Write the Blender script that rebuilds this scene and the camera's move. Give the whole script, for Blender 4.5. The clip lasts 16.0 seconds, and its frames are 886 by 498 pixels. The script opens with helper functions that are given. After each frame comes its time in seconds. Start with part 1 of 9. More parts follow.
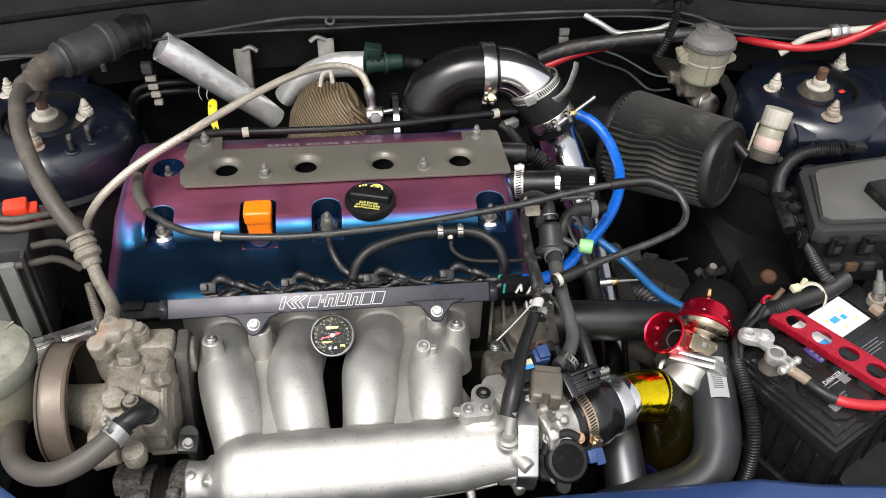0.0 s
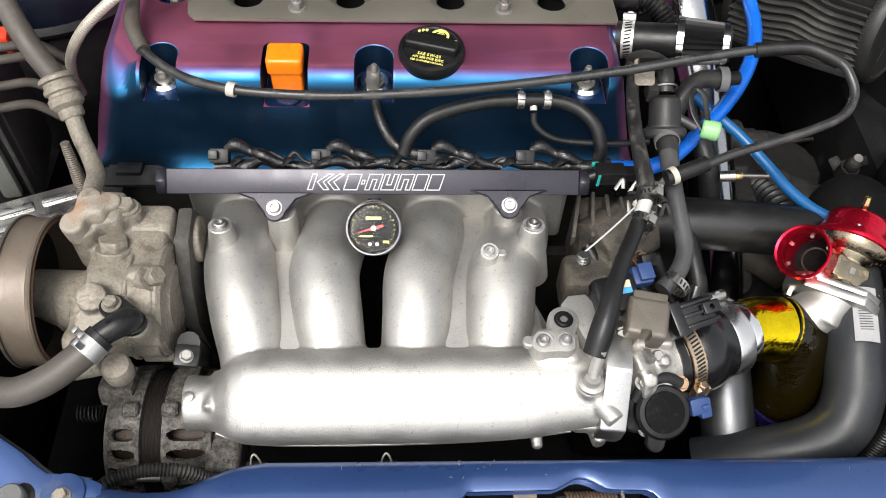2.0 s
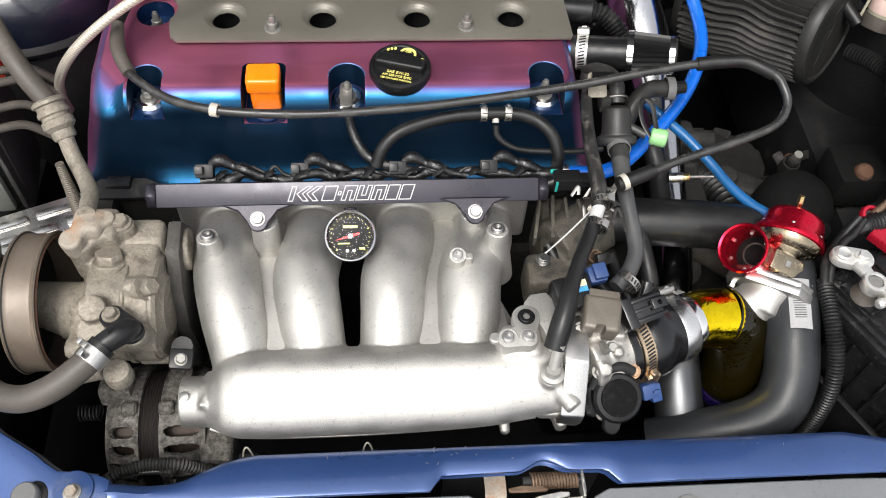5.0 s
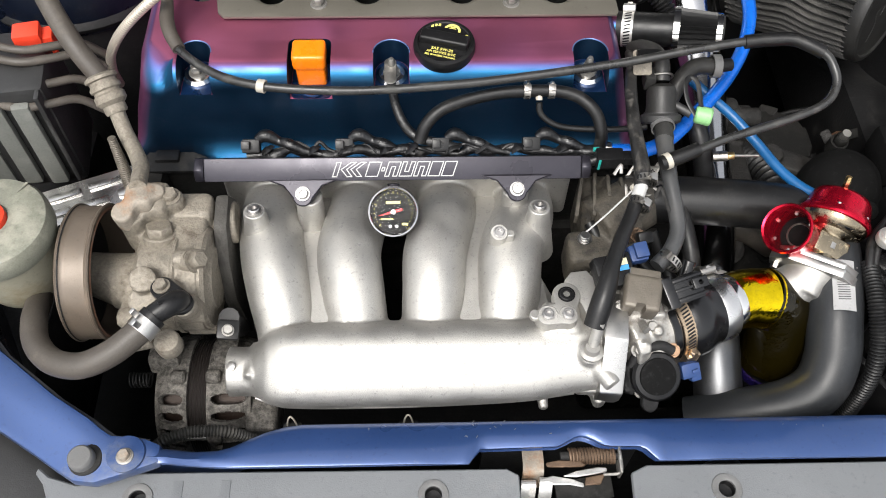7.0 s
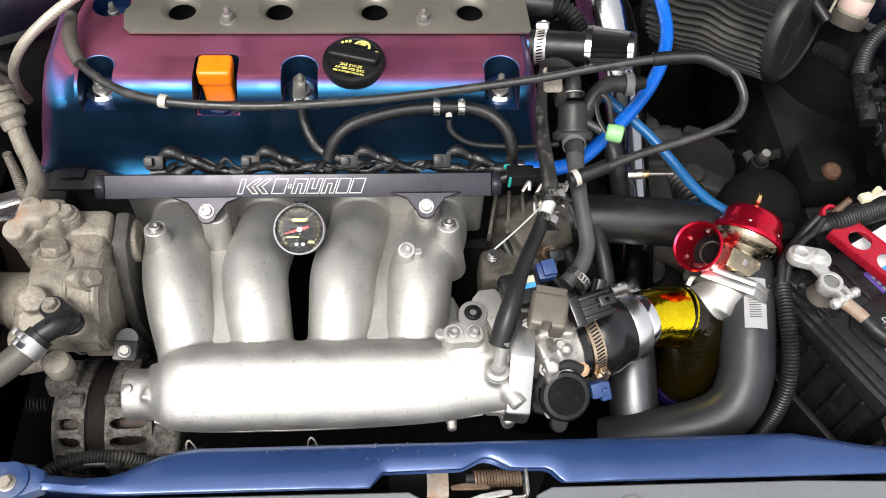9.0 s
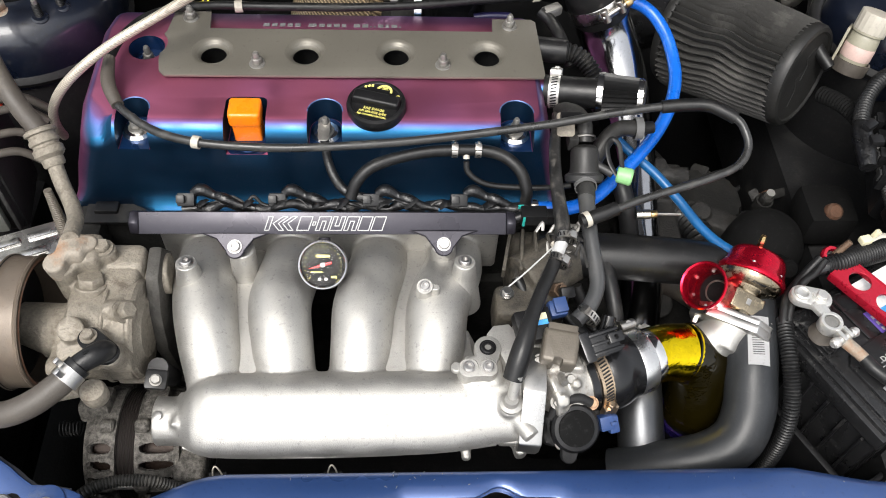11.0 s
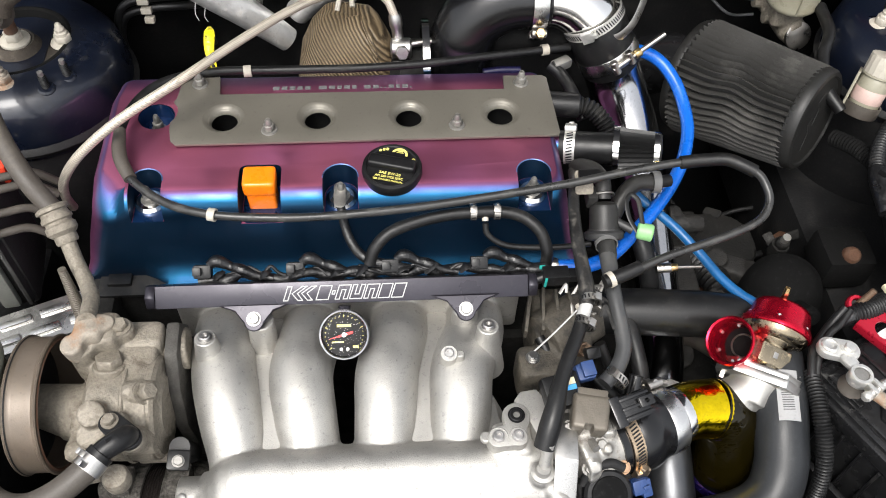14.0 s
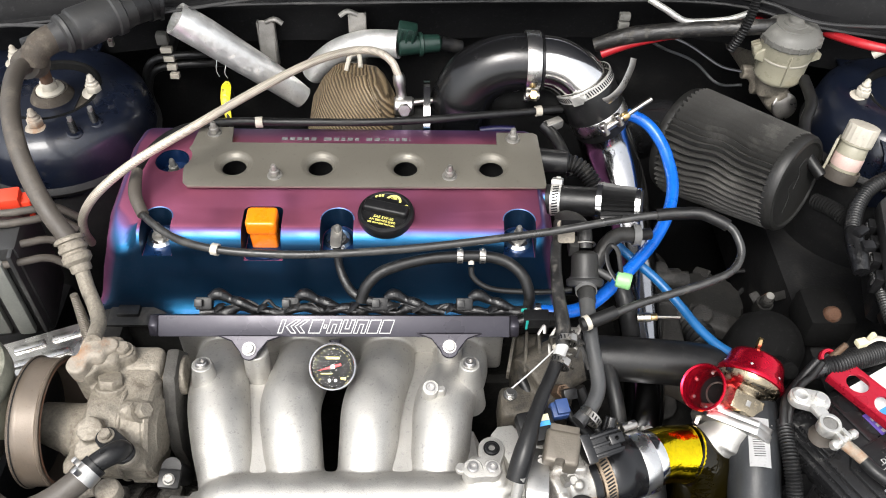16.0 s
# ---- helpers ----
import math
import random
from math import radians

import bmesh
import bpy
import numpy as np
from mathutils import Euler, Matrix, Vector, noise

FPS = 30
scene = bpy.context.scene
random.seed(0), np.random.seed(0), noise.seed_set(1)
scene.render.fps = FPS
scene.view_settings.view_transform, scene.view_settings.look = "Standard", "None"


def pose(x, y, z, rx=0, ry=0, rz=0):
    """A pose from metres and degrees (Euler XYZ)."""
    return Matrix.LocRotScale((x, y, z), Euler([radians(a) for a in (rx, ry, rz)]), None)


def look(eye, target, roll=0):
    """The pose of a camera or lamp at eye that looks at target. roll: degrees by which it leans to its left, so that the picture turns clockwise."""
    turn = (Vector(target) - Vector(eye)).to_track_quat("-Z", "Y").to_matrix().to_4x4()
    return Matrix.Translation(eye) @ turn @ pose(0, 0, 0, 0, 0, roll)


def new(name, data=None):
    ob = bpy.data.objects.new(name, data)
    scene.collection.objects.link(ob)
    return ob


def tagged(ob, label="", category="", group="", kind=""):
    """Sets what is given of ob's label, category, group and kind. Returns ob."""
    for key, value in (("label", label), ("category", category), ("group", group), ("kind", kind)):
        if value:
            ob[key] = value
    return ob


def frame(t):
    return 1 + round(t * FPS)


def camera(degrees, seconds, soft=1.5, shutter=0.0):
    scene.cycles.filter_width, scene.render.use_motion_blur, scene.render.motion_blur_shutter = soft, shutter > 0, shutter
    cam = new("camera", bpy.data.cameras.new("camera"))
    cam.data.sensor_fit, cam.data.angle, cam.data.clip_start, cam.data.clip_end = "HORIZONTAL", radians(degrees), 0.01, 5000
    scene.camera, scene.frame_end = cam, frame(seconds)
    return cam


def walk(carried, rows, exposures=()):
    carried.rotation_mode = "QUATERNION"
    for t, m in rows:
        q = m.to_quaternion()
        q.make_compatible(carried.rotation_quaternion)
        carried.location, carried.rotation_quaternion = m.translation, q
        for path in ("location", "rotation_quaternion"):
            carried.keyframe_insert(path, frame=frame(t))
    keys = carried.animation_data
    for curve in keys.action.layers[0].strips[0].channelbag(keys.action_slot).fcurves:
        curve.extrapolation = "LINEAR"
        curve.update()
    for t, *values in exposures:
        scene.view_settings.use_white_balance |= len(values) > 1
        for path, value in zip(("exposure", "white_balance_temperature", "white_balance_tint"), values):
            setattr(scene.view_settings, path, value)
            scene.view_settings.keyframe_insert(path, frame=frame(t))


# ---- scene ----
cam = camera(54.8, 16.0, soft=1.0)
PATH = [
    (0, (0.006, 0.006, 1.511), (0.211, 1.482, 0.178), 2.3),
    (0.5, (-0.01, -0.001, 1.487), (0.165, 1.484, 0.159), 3.4),
    (1, (-0.029, 0.056, 1.426), (0.138, 1.482, 0.034), 2.9),
    (1.5, (-0.013, 0.144, 1.389), (0.14, 1.431, -0.134), 3.9),
    (2, (0.006, 0.194, 1.391), (0.088, 1.387, -0.212), 3.2),
    (2.5, (0.005, 0.215, 1.376), (0.026, 1.365, -0.259), 2.5),
    (3, (-0.015, 0.203, 1.387), (0.016, 1.363, -0.243), 1.5),
    (3.5, (-0.06, 0.214, 1.385), (0.08, 1.393, -0.225), 2.7),
    (4, (-0.062, 0.226, 1.388), (0.12, 1.386, -0.232), 4.0),
    (4.2, (-0.035, 0.207, 1.403), (0.137, 1.365, -0.219), 4.1),
    (6.3, (0.018, 0.169, 1.474), (0.106, 1.282, -0.185), 3.1),
    (6.5, (0.016, 0.173, 1.473), (0.085, 1.283, -0.189), 2.5),
    (7, (0.002, 0.178, 1.466), (0.054, 1.269, -0.209), 1.6),
    (7.5, (-0.001, 0.185, 1.461), (0.08, 1.259, -0.225), 1.2),
    (8, (0.005, 0.185, 1.461), (0.13, 1.253, -0.225), 2.6),
    (8.5, (0.015, 0.186, 1.454), (0.16, 1.288, -0.208), 3.7),
    (9, (0.061, 0.176, 1.451), (0.179, 1.32, -0.186), 4.1),
    (9.5, (0.096, 0.173, 1.455), (0.15, 1.337, -0.17), 3.2),
    (9.7, (0.099, 0.177, 1.455), (0.117, 1.355, -0.161), 2.2),
    (11.8, (0.027, 0.162, 1.508), (0.173, 1.341, -0.101), 5.1),
    (12, (0.032, 0.161, 1.505), (0.176, 1.359, -0.09), 5.2),
    (12.5, (0.032, 0.17, 1.506), (0.153, 1.381, -0.081), 4.8),
    (13, (0.03, 0.192, 1.5), (0.142, 1.397, -0.092), 4.1),
    (13.5, (0.019, 0.213, 1.493), (0.127, 1.413, -0.103), 3.1),
    (14, (0.023, 0.21, 1.505), (0.145, 1.429, -0.076), 2.7),
    (14.5, (0.037, 0.157, 1.532), (0.169, 1.424, -0.01), 3.0),
    (15, (0.055, 0.125, 1.535), (0.144, 1.443, 0.034), 2.5),
    (15.5, (0.06, 0.126, 1.53), (0.117, 1.466, 0.047), 1.8),
    (16, (0.062, 0.151, 1.523), (0.117, 1.507, 0.054), 2.0),
]
walk(cam, [(t, look(eye, target, roll)) for t, eye, target, roll in PATH], exposures=[(0.0, 0.96), (1.4, 0.93), (2.1, 1.12), (8.0, 1.12), (9.5, 1.16), (12.0, 1.12), (14.4, 1.16), (15.5, 1.20), (16.0, 1.36)])


# ---- light ----
world = bpy.data.worlds.new("overcast_sky")
scene.world = world
world.use_nodes = True
wn = world.node_tree.nodes
sky = wn.new("ShaderNodeTexSky")
sky.sky_type, sky.sun_disc = "NISHITA", False
sky.sun_elevation, sky.sun_rotation = radians(58), radians(200)
sky.air_density, sky.dust_density = 1.0, 4.0
grey = wn.new("ShaderNodeHueSaturation")
grey.inputs["Saturation"].default_value = 0.22
world.node_tree.links.new(sky.outputs[0], grey.inputs["Color"])
world.node_tree.links.new(grey.outputs[0], wn["Background"].inputs[0])
wn["Background"].inputs[1].default_value = 0.15
sun = new("sun", bpy.data.lights.new("sun", "SUN"))
sun.data.energy, sun.data.angle, sun.data.color = 1.1, radians(25), (1.0, 0.96, 0.9)
sun.matrix_world = look((-0.34 * 3, -0.94 * 1.6, 4.5), (0, 0.4, 0.8))


# ---- materials ----
def ramp(nt, fac, stops):
    r = nt.nodes.new("ShaderNodeValToRGB")
    while len(r.color_ramp.elements) < len(stops):
        r.color_ramp.elements.new(0.5)
    for e, (p, c) in zip(r.color_ramp.elements, stops):
        e.position, e.color = p, (*c, 1) if len(c) == 3 else c
    nt.links.new(fac, r.inputs[0])
    return r.outputs[0]


def mix(nt, fac, a, b, blend="MIX"):
    m = nt.nodes.new("ShaderNodeMix")
    m.data_type, m.blend_type = "RGBA", blend
    for sock, v in ((m.inputs[0], fac), (m.inputs[6], a), (m.inputs[7], b)):
        if isinstance(v, bpy.types.NodeSocket):
            nt.links.new(v, sock)
        else:
            sock.default_value = v if isinstance(v, (int, float)) else (*v[:3], 1)
    return m.outputs[2]


def noise_tex(nt, scale, detail=4.0, rough=0.55, coord="Object", stretch=None):
    tc = nt.nodes.new("ShaderNodeTexCoord")
    n = nt.nodes.new("ShaderNodeTexNoise")
    n.inputs["Scale"].default_value, n.inputs["Detail"].default_value, n.inputs["Roughness"].default_value = scale, detail, rough
    out = tc.outputs[coord]
    if stretch:
        mp = nt.nodes.new("ShaderNodeMapping")
        mp.inputs["Scale"].default_value = stretch
        nt.links.new(out, mp.inputs[0])
        out = mp.outputs[0]
    nt.links.new(out, n.inputs["Vector"])
    return n.outputs["Fac"]


def mat(name, col, rough=0.5, metal=0.0, var=0.15, scale=25.0, fine=500.0, bump=0.12, dirt=None, cover=0.5, dscale=14.0,
        coat=0.0, spec=0.5, trans=0.0, rvar=0.12, stretch=None, dist=0.001, speck=0.3):
    m = bpy.data.materials.new(name)
    m.use_nodes = True
    nt = m.node_tree
    p = nt.nodes["Principled BSDF"]
    big, small = noise_tex(nt, scale), noise_tex(nt, fine, 2.0, stretch=stretch)
    lo, hi = [c * (1 - var) for c in col], [min(1, c * (1 + var)) for c in col]
    c = ramp(nt, big, [(0.3, lo), (0.7, hi)])
    c = mix(nt, 0.35 * min(1, var * 4), c, ramp(nt, small, [(0.3, lo), (0.7, hi)]))
    rr = ramp(nt, big, [(0.3, [max(0, rough - rvar)] * 3), (0.7, [min(1, rough + rvar)] * 3)])
    if dirt:
        d = noise_tex(nt, dscale, 8.0, 0.68)
        mask = ramp(nt, d, [(max(0, 0.62 - 0.3 * cover), (0, 0, 0)), (0.78 - 0.25 * cover, (1, 1, 1))])
        c = mix(nt, mask, c, dirt)
        rr = mix(nt, mask, rr, (0.85, 0.85, 0.85))
        met = nt.nodes.new("ShaderNodeMath")
        met.operation = "MULTIPLY_ADD"
        met.inputs[1].default_value, met.inputs[2].default_value = -metal, metal
        nt.links.new(mask, met.inputs[0])
        nt.links.new(met.outputs[0], p.inputs["Metallic"])
    else:
        p.inputs["Metallic"].default_value = metal
    if bump and speck:   # dust specks and small marks
        s = noise_tex(nt, 210, 6.0, 0.62)
        c = mix(nt, ramp(nt, s, [(0.56, (0, 0, 0)), (0.70, [speck] * 3)]), c, [0.6 * v + 0.035 for v in col])
        c = mix(nt, ramp(nt, s, [(0.30, [speck] * 3), (0.42, (0, 0, 0))]), c, [0.4 * v for v in col])
    nt.links.new(c, p.inputs["Base Color"])
    nt.links.new(rr, p.inputs["Roughness"])
    p.inputs["Specular IOR Level"].default_value = spec
    p.inputs["Coat Weight"].default_value, p.inputs["Coat Roughness"].default_value = coat, 0.06
    p.inputs["Transmission Weight"].default_value = trans
    if bump:
        b = nt.nodes.new("ShaderNodeBump")
        b.inputs["Strength"].default_value, b.inputs["Distance"].default_value = bump, dist
        nt.links.new(small, b.inputs["Height"])
        nt.links.new(b.outputs[0], p.inputs["Normal"])
    return m


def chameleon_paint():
    """Colour-flop paint: maroon where it faces up, blue where it faces the front, with edge sheen and shade painted in
    by facing.
    """
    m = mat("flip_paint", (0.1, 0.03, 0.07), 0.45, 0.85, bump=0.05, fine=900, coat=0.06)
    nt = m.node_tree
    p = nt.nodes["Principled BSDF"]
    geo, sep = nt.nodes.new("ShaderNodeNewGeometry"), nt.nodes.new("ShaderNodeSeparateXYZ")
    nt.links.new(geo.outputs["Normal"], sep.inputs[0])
    # The brighter blue stop paints the bend's highlight; darker stops paint wall and rear shade
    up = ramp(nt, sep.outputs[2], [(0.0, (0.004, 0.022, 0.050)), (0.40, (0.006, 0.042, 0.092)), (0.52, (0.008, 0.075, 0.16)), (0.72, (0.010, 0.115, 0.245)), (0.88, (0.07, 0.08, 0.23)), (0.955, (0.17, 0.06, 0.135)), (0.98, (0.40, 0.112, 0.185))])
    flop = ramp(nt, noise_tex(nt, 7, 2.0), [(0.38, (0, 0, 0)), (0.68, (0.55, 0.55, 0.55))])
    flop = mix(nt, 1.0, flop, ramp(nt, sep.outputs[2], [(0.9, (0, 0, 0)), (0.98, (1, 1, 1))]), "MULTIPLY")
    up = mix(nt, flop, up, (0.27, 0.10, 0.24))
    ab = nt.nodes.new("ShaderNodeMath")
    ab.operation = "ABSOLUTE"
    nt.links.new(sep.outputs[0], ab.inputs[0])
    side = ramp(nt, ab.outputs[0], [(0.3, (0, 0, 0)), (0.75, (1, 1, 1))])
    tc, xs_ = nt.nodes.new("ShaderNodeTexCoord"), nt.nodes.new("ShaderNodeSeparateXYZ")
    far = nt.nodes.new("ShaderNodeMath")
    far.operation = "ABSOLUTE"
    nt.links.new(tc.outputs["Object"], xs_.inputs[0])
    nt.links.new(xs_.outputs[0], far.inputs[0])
    ends = ramp(nt, far.outputs[0], [(0.215, (0, 0, 0)), (0.232, (1, 1, 1))])   # the violet flop, its pink highlight painted in, shows on the two ends
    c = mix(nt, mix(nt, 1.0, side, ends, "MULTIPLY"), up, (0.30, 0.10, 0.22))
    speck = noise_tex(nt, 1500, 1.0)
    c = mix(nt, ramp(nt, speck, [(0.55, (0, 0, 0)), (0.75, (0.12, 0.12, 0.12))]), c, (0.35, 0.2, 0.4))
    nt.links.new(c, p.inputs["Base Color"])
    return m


def wave_mat(name, a, b, scale, rough, metal=0.0, axis="X", angle=(0, 0, 0), dist=0.0015, strength=0.6):
    """Ribbed or woven cloth: bands in colour and relief."""
    m = mat(name, a, rough, metal)
    nt = m.node_tree
    p = nt.nodes["Principled BSDF"]
    tc, mp, w = nt.nodes.new("ShaderNodeTexCoord"), nt.nodes.new("ShaderNodeMapping"), nt.nodes.new("ShaderNodeTexWave")
    mp.inputs["Rotation"].default_value = [radians(v) for v in angle]
    w.bands_direction = axis
    w.inputs["Scale"].default_value, w.inputs["Distortion"].default_value, w.inputs["Detail Scale"].default_value = scale, 0.6, 2.0
    nt.links.new(tc.outputs["Object"], mp.inputs[0])
    nt.links.new(mp.outputs[0], w.inputs[0])
    c = ramp(nt, w.outputs["Fac"], [(0.15, b), (0.6, a)])
    c = mix(nt, ramp(nt, noise_tex(nt, 30, 5), [(0.4, (0, 0, 0)), (0.75, (0.6, 0.6, 0.6))]), c, [x * 0.45 for x in a])
    nt.links.new(c, p.inputs["Base Color"])
    bu = nt.nodes.new("ShaderNodeBump")
    bu.inputs["Strength"].default_value, bu.inputs["Distance"].default_value = strength, dist
    nt.links.new(w.outputs["Fac"], bu.inputs["Height"])
    nt.links.new(bu.outputs[0], p.inputs["Normal"])
    return m


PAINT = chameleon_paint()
BLUEFLIP = mat("blue_flop_paint", (0.006, 0.03, 0.10), 0.35, 0.6, 0.15, 30, 900, 0.05, coat=0.5)
LINEM = mat("worn_vacuum_line", (0.022, 0.022, 0.0215), 0.33, 0, 0.25, 30, 500, 0.1, dirt=(0.06, 0.058, 0.052), cover=0.3, dscale=60)
LOOMM = mat("dusty_conduit", (0.018, 0.018, 0.017), 0.45, 0, 0.2, 30, 500, 0.1, dirt=(0.07, 0.068, 0.06), cover=0.35, dscale=50)
BLUEHOSE2 = mat("deep_blue_hose", (0.004, 0.085, 0.24), 0.4, 0, 0.12, 30, 500, 0.05)
DUSTRUST = mat("dusty_rust", (0.27, 0.238, 0.195), 0.7, 0.2, 0.3, 60, 500, 0.4, dirt=(0.25, 0.135, 0.07), cover=0.5, dscale=50)
TBODY = mat("dull_cast_alloy", (0.42, 0.405, 0.375), 0.5, 0.9, 0.15, 40, 800, 0.3, dirt=(0.13, 0.11, 0.09), cover=0.4, dscale=90)
CAST = mat("cast_aluminium", (0.468, 0.456, 0.43), 0.58, 0.97, 0.10, 40, 1100, 0.5, dist=0.0006, rvar=0.06, speck=0.25, dirt=(0.19, 0.188, 0.188), cover=0.12, dscale=190)
ALU = mat("machined_aluminium", (0.5, 0.49, 0.47), 0.36, 1.0, 0.08, 30, 900, 0.12)
POLISH = mat("polished_aluminium", (0.78, 0.77, 0.75), 0.13, 1.0, 0.05, 20, 300, 0.03, rvar=0.05, speck=0.08)
BRIGHT = mat("brushed_stainless", (0.68, 0.67, 0.65), 0.27, 1.0, 0.08, 30, 500, 0.06, rvar=0.06, speck=0.08)
STEEL = mat("zinc_steel", (0.42, 0.4, 0.37), 0.34, 1.0, 0.2, 60, 800, 0.1)
BRASS = mat("yellow_zinc", (0.6, 0.45, 0.22), 0.3, 1.0, 0.2, 60, 800, 0.1)
SCREW = mat("grey_cap_screw", (0.42, 0.41, 0.4), 0.42, 1.0, 0.15, 80, 900, 0.1)
LID = mat("greyed_lid_plastic", (0.085, 0.083, 0.077), 0.5, 0, 0.15, 14, 800, 0.2, dirt=(0.12, 0.115, 0.105), cover=0.2, dscale=14)
DULL = mat("dull_bolt", (0.3, 0.29, 0.27), 0.5, 0.8, 0.25, 80, 900, 0.2)
DIRTY = mat("grimy_cast_alloy", (0.235, 0.21, 0.17), 0.6, 0.3, 0.4, 55, 330, 0.5, dirt=(0.10, 0.083, 0.063), cover=0.45, dscale=55, dist=0.0018)
ALT = mat("corroded_alloy", (0.145, 0.135, 0.12), 0.6, 0.4, 0.45, 160, 520, 0.7, dirt=(0.035, 0.032, 0.028), cover=0.7, dscale=170, dist=0.0015)
RUST = mat("rusty_steel", (0.10, 0.046, 0.024), 0.8, 0.2, 0.4, 60, 500, 0.4, dirt=(0.085, 0.055, 0.04), cover=0.5, dscale=60)
PULLEY = mat("worn_pulley", (0.135, 0.108, 0.083), 0.42, 0.25, 0.12, 40, 700, 0.1, dirt=(0.15, 0.115, 0.085), cover=0.3, dscale=30)
PLATE = mat("satin_grey_metal", (0.14, 0.13, 0.108), 0.42, 0.35, 0.08, 12, 900, 0.08)
RUBBER = mat("black_rubber", (0.007, 0.007, 0.0072), 0.42, 0, 0.25, 40, 500, 0.1, dirt=(0.03, 0.028, 0.025), cover=0.2, dscale=35, spec=0.35)
DUSTY = mat("dusty_dark_hose", (0.02, 0.0195, 0.0185), 0.5, 0, 0.3, 40, 500, 0.2, dirt=(0.055, 0.051, 0.045), cover=0.35, dscale=45, spec=0.35)
HOSE = mat("weathered_hose", (0.062, 0.053, 0.044), 0.6, 0, 0.2, 30, 500, 0.2, dirt=(0.12, 0.105, 0.085), cover=0.35, dscale=30)
HOSE2 = mat("grey_rubber_hose", (0.042, 0.043, 0.044), 0.42, 0, 0.2, 30, 500, 0.1, dirt=(0.07, 0.068, 0.064), cover=0.2, dscale=30)
SILICONE = mat("gloss_black_silicone", (0.005, 0.005, 0.0055), 0.22, 0, 0.2, 30, 300, 0.08, rvar=0.08, spec=0.5, speck=0.1)
GLOSS = mat("gloss_black_tube", (0.012, 0.012, 0.013), 0.25, 0, 0.2, 30, 300, 0.06)
PLASTIC = mat("black_plastic", (0.007, 0.007, 0.0075), 0.4, 0, 0.2, 30, 700, 0.15, dirt=(0.03, 0.028, 0.026), cover=0.15, dscale=30, spec=0.3)
GREYPL = mat("grey_plastic", (0.12, 0.12, 0.118), 0.55, 0, 0.1, 10, 900, 0.2, dirt=(0.2, 0.19, 0.18), cover=0.1, dscale=9)
COVERPL = mat("grey_cover_plastic", (0.135, 0.142, 0.148), 0.5, 0, 0.1, 10, 900, 0.2, dirt=(0.21, 0.205, 0.2), cover=0.1, dscale=9)
BOXPL = mat("faded_black_plastic", (0.024, 0.024, 0.024), 0.48, 0, 0.15, 14, 800, 0.2, dirt=(0.1, 0.095, 0.09), cover=0.15, dscale=10)
ANOD = mat("black_anodised", (0.028, 0.026, 0.034), 0.3, 0.5, 0.1, 20, 900, 0.05)
RED = mat("red_anodised", (0.55, 0.008, 0.03), 0.2, 0.85, 0.1, 30, 600, 0.04)
REDPAINT = mat("red_painted_metal", (0.40, 0.010, 0.028), 0.3, 0.4, 0.12, 25, 600, 0.06)
REDCABLE = mat("red_cable", (0.36, 0.012, 0.018), 0.35, 0, 0.1)
BLUEHOSE = mat("blue_silicone_hose", (0.004, 0.105, 0.5), 0.3, 0, 0.12, 30, 500, 0.04)
# Yellow film with the lower bend's shade and dark reflections put into its colour
YELLOWD = mat("shaded_yellow_film", (0.0075, 0.0055, 0.0007), 0.06, 0.3, 0.2, 30, 120, 0.3, dist=0.003, rvar=0.05, speck=0)
TAPEDUST = mat("dusty_taped_hose", (0.012, 0.0115, 0.011), 0.42, 0, 0.35, 40, 300, 0.5, dirt=(0.075, 0.068, 0.058), cover=0.35, dscale=110)
TAPE = mat("crinkled_black_tape", (0.006, 0.006, 0.0065), 0.4, 0, 0.3, 40, 170, 0.4, dist=0.003, rvar=0.15, dirt=(0.03, 0.028, 0.026), cover=0.15, dscale=70)
YELLOW = mat("yellow_tinted_chrome", (0.85, 0.62, 0.01), 0.14, 1.0, 0.12, 40, 160, 0.25, dist=0.002, rvar=0.05)
NAVY = mat("navy_car_paint", (0.024, 0.057, 0.168), 0.36, 0.45, 0.12, 6, 1500, 0.03, dirt=(0.12, 0.13, 0.15), cover=0.06, dscale=14, coat=0.6)
# Dusty navy car paint with the bay's shade put into its colour
NAVYD = mat("dusty_shaded_navy_paint", (0.0015, 0.003, 0.011), 0.3, 0.1, 0.2, 9, 900, 0.06, dirt=(0.020, 0.020, 0.021), cover=0.16, dscale=90, coat=0.35)
# Dark grimy metal; on inner wings and tower bases it also paints shadow
DARK = mat("dark_grime_and_shade", (0.010, 0.010, 0.0105), 0.6, 0.1, 0.3, 12, 300, 0.3, dirt=(0.026, 0.025, 0.023), cover=0.3, dscale=25, spec=0.3)
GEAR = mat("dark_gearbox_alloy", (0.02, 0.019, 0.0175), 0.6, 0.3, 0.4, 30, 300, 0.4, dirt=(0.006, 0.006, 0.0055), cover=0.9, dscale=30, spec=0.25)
FOIL = mat("crinkled_foil", (0.80, 0.795, 0.78), 0.42, 0.75, 0.1, 60, 80, 0.35, dist=0.0035, dirt=(0.5, 0.46, 0.4), cover=0.15, dscale=60)
WEAVE = wave_mat("titanium_weave", (0.23, 0.17, 0.10), (0.05, 0.035, 0.02), 95, 0.55, 0.1, "X", (0, 42, 0), 0.002, 0.8)
BRAID = wave_mat("braided_steel", (0.62, 0.56, 0.47), (0.47, 0.42, 0.35), 190, 0.45, 0.45, "DIAGONAL", (0, 0, 0), 0.0005, 0.3)
bnt = BRAID.node_tree   # second set of strands crossing the first
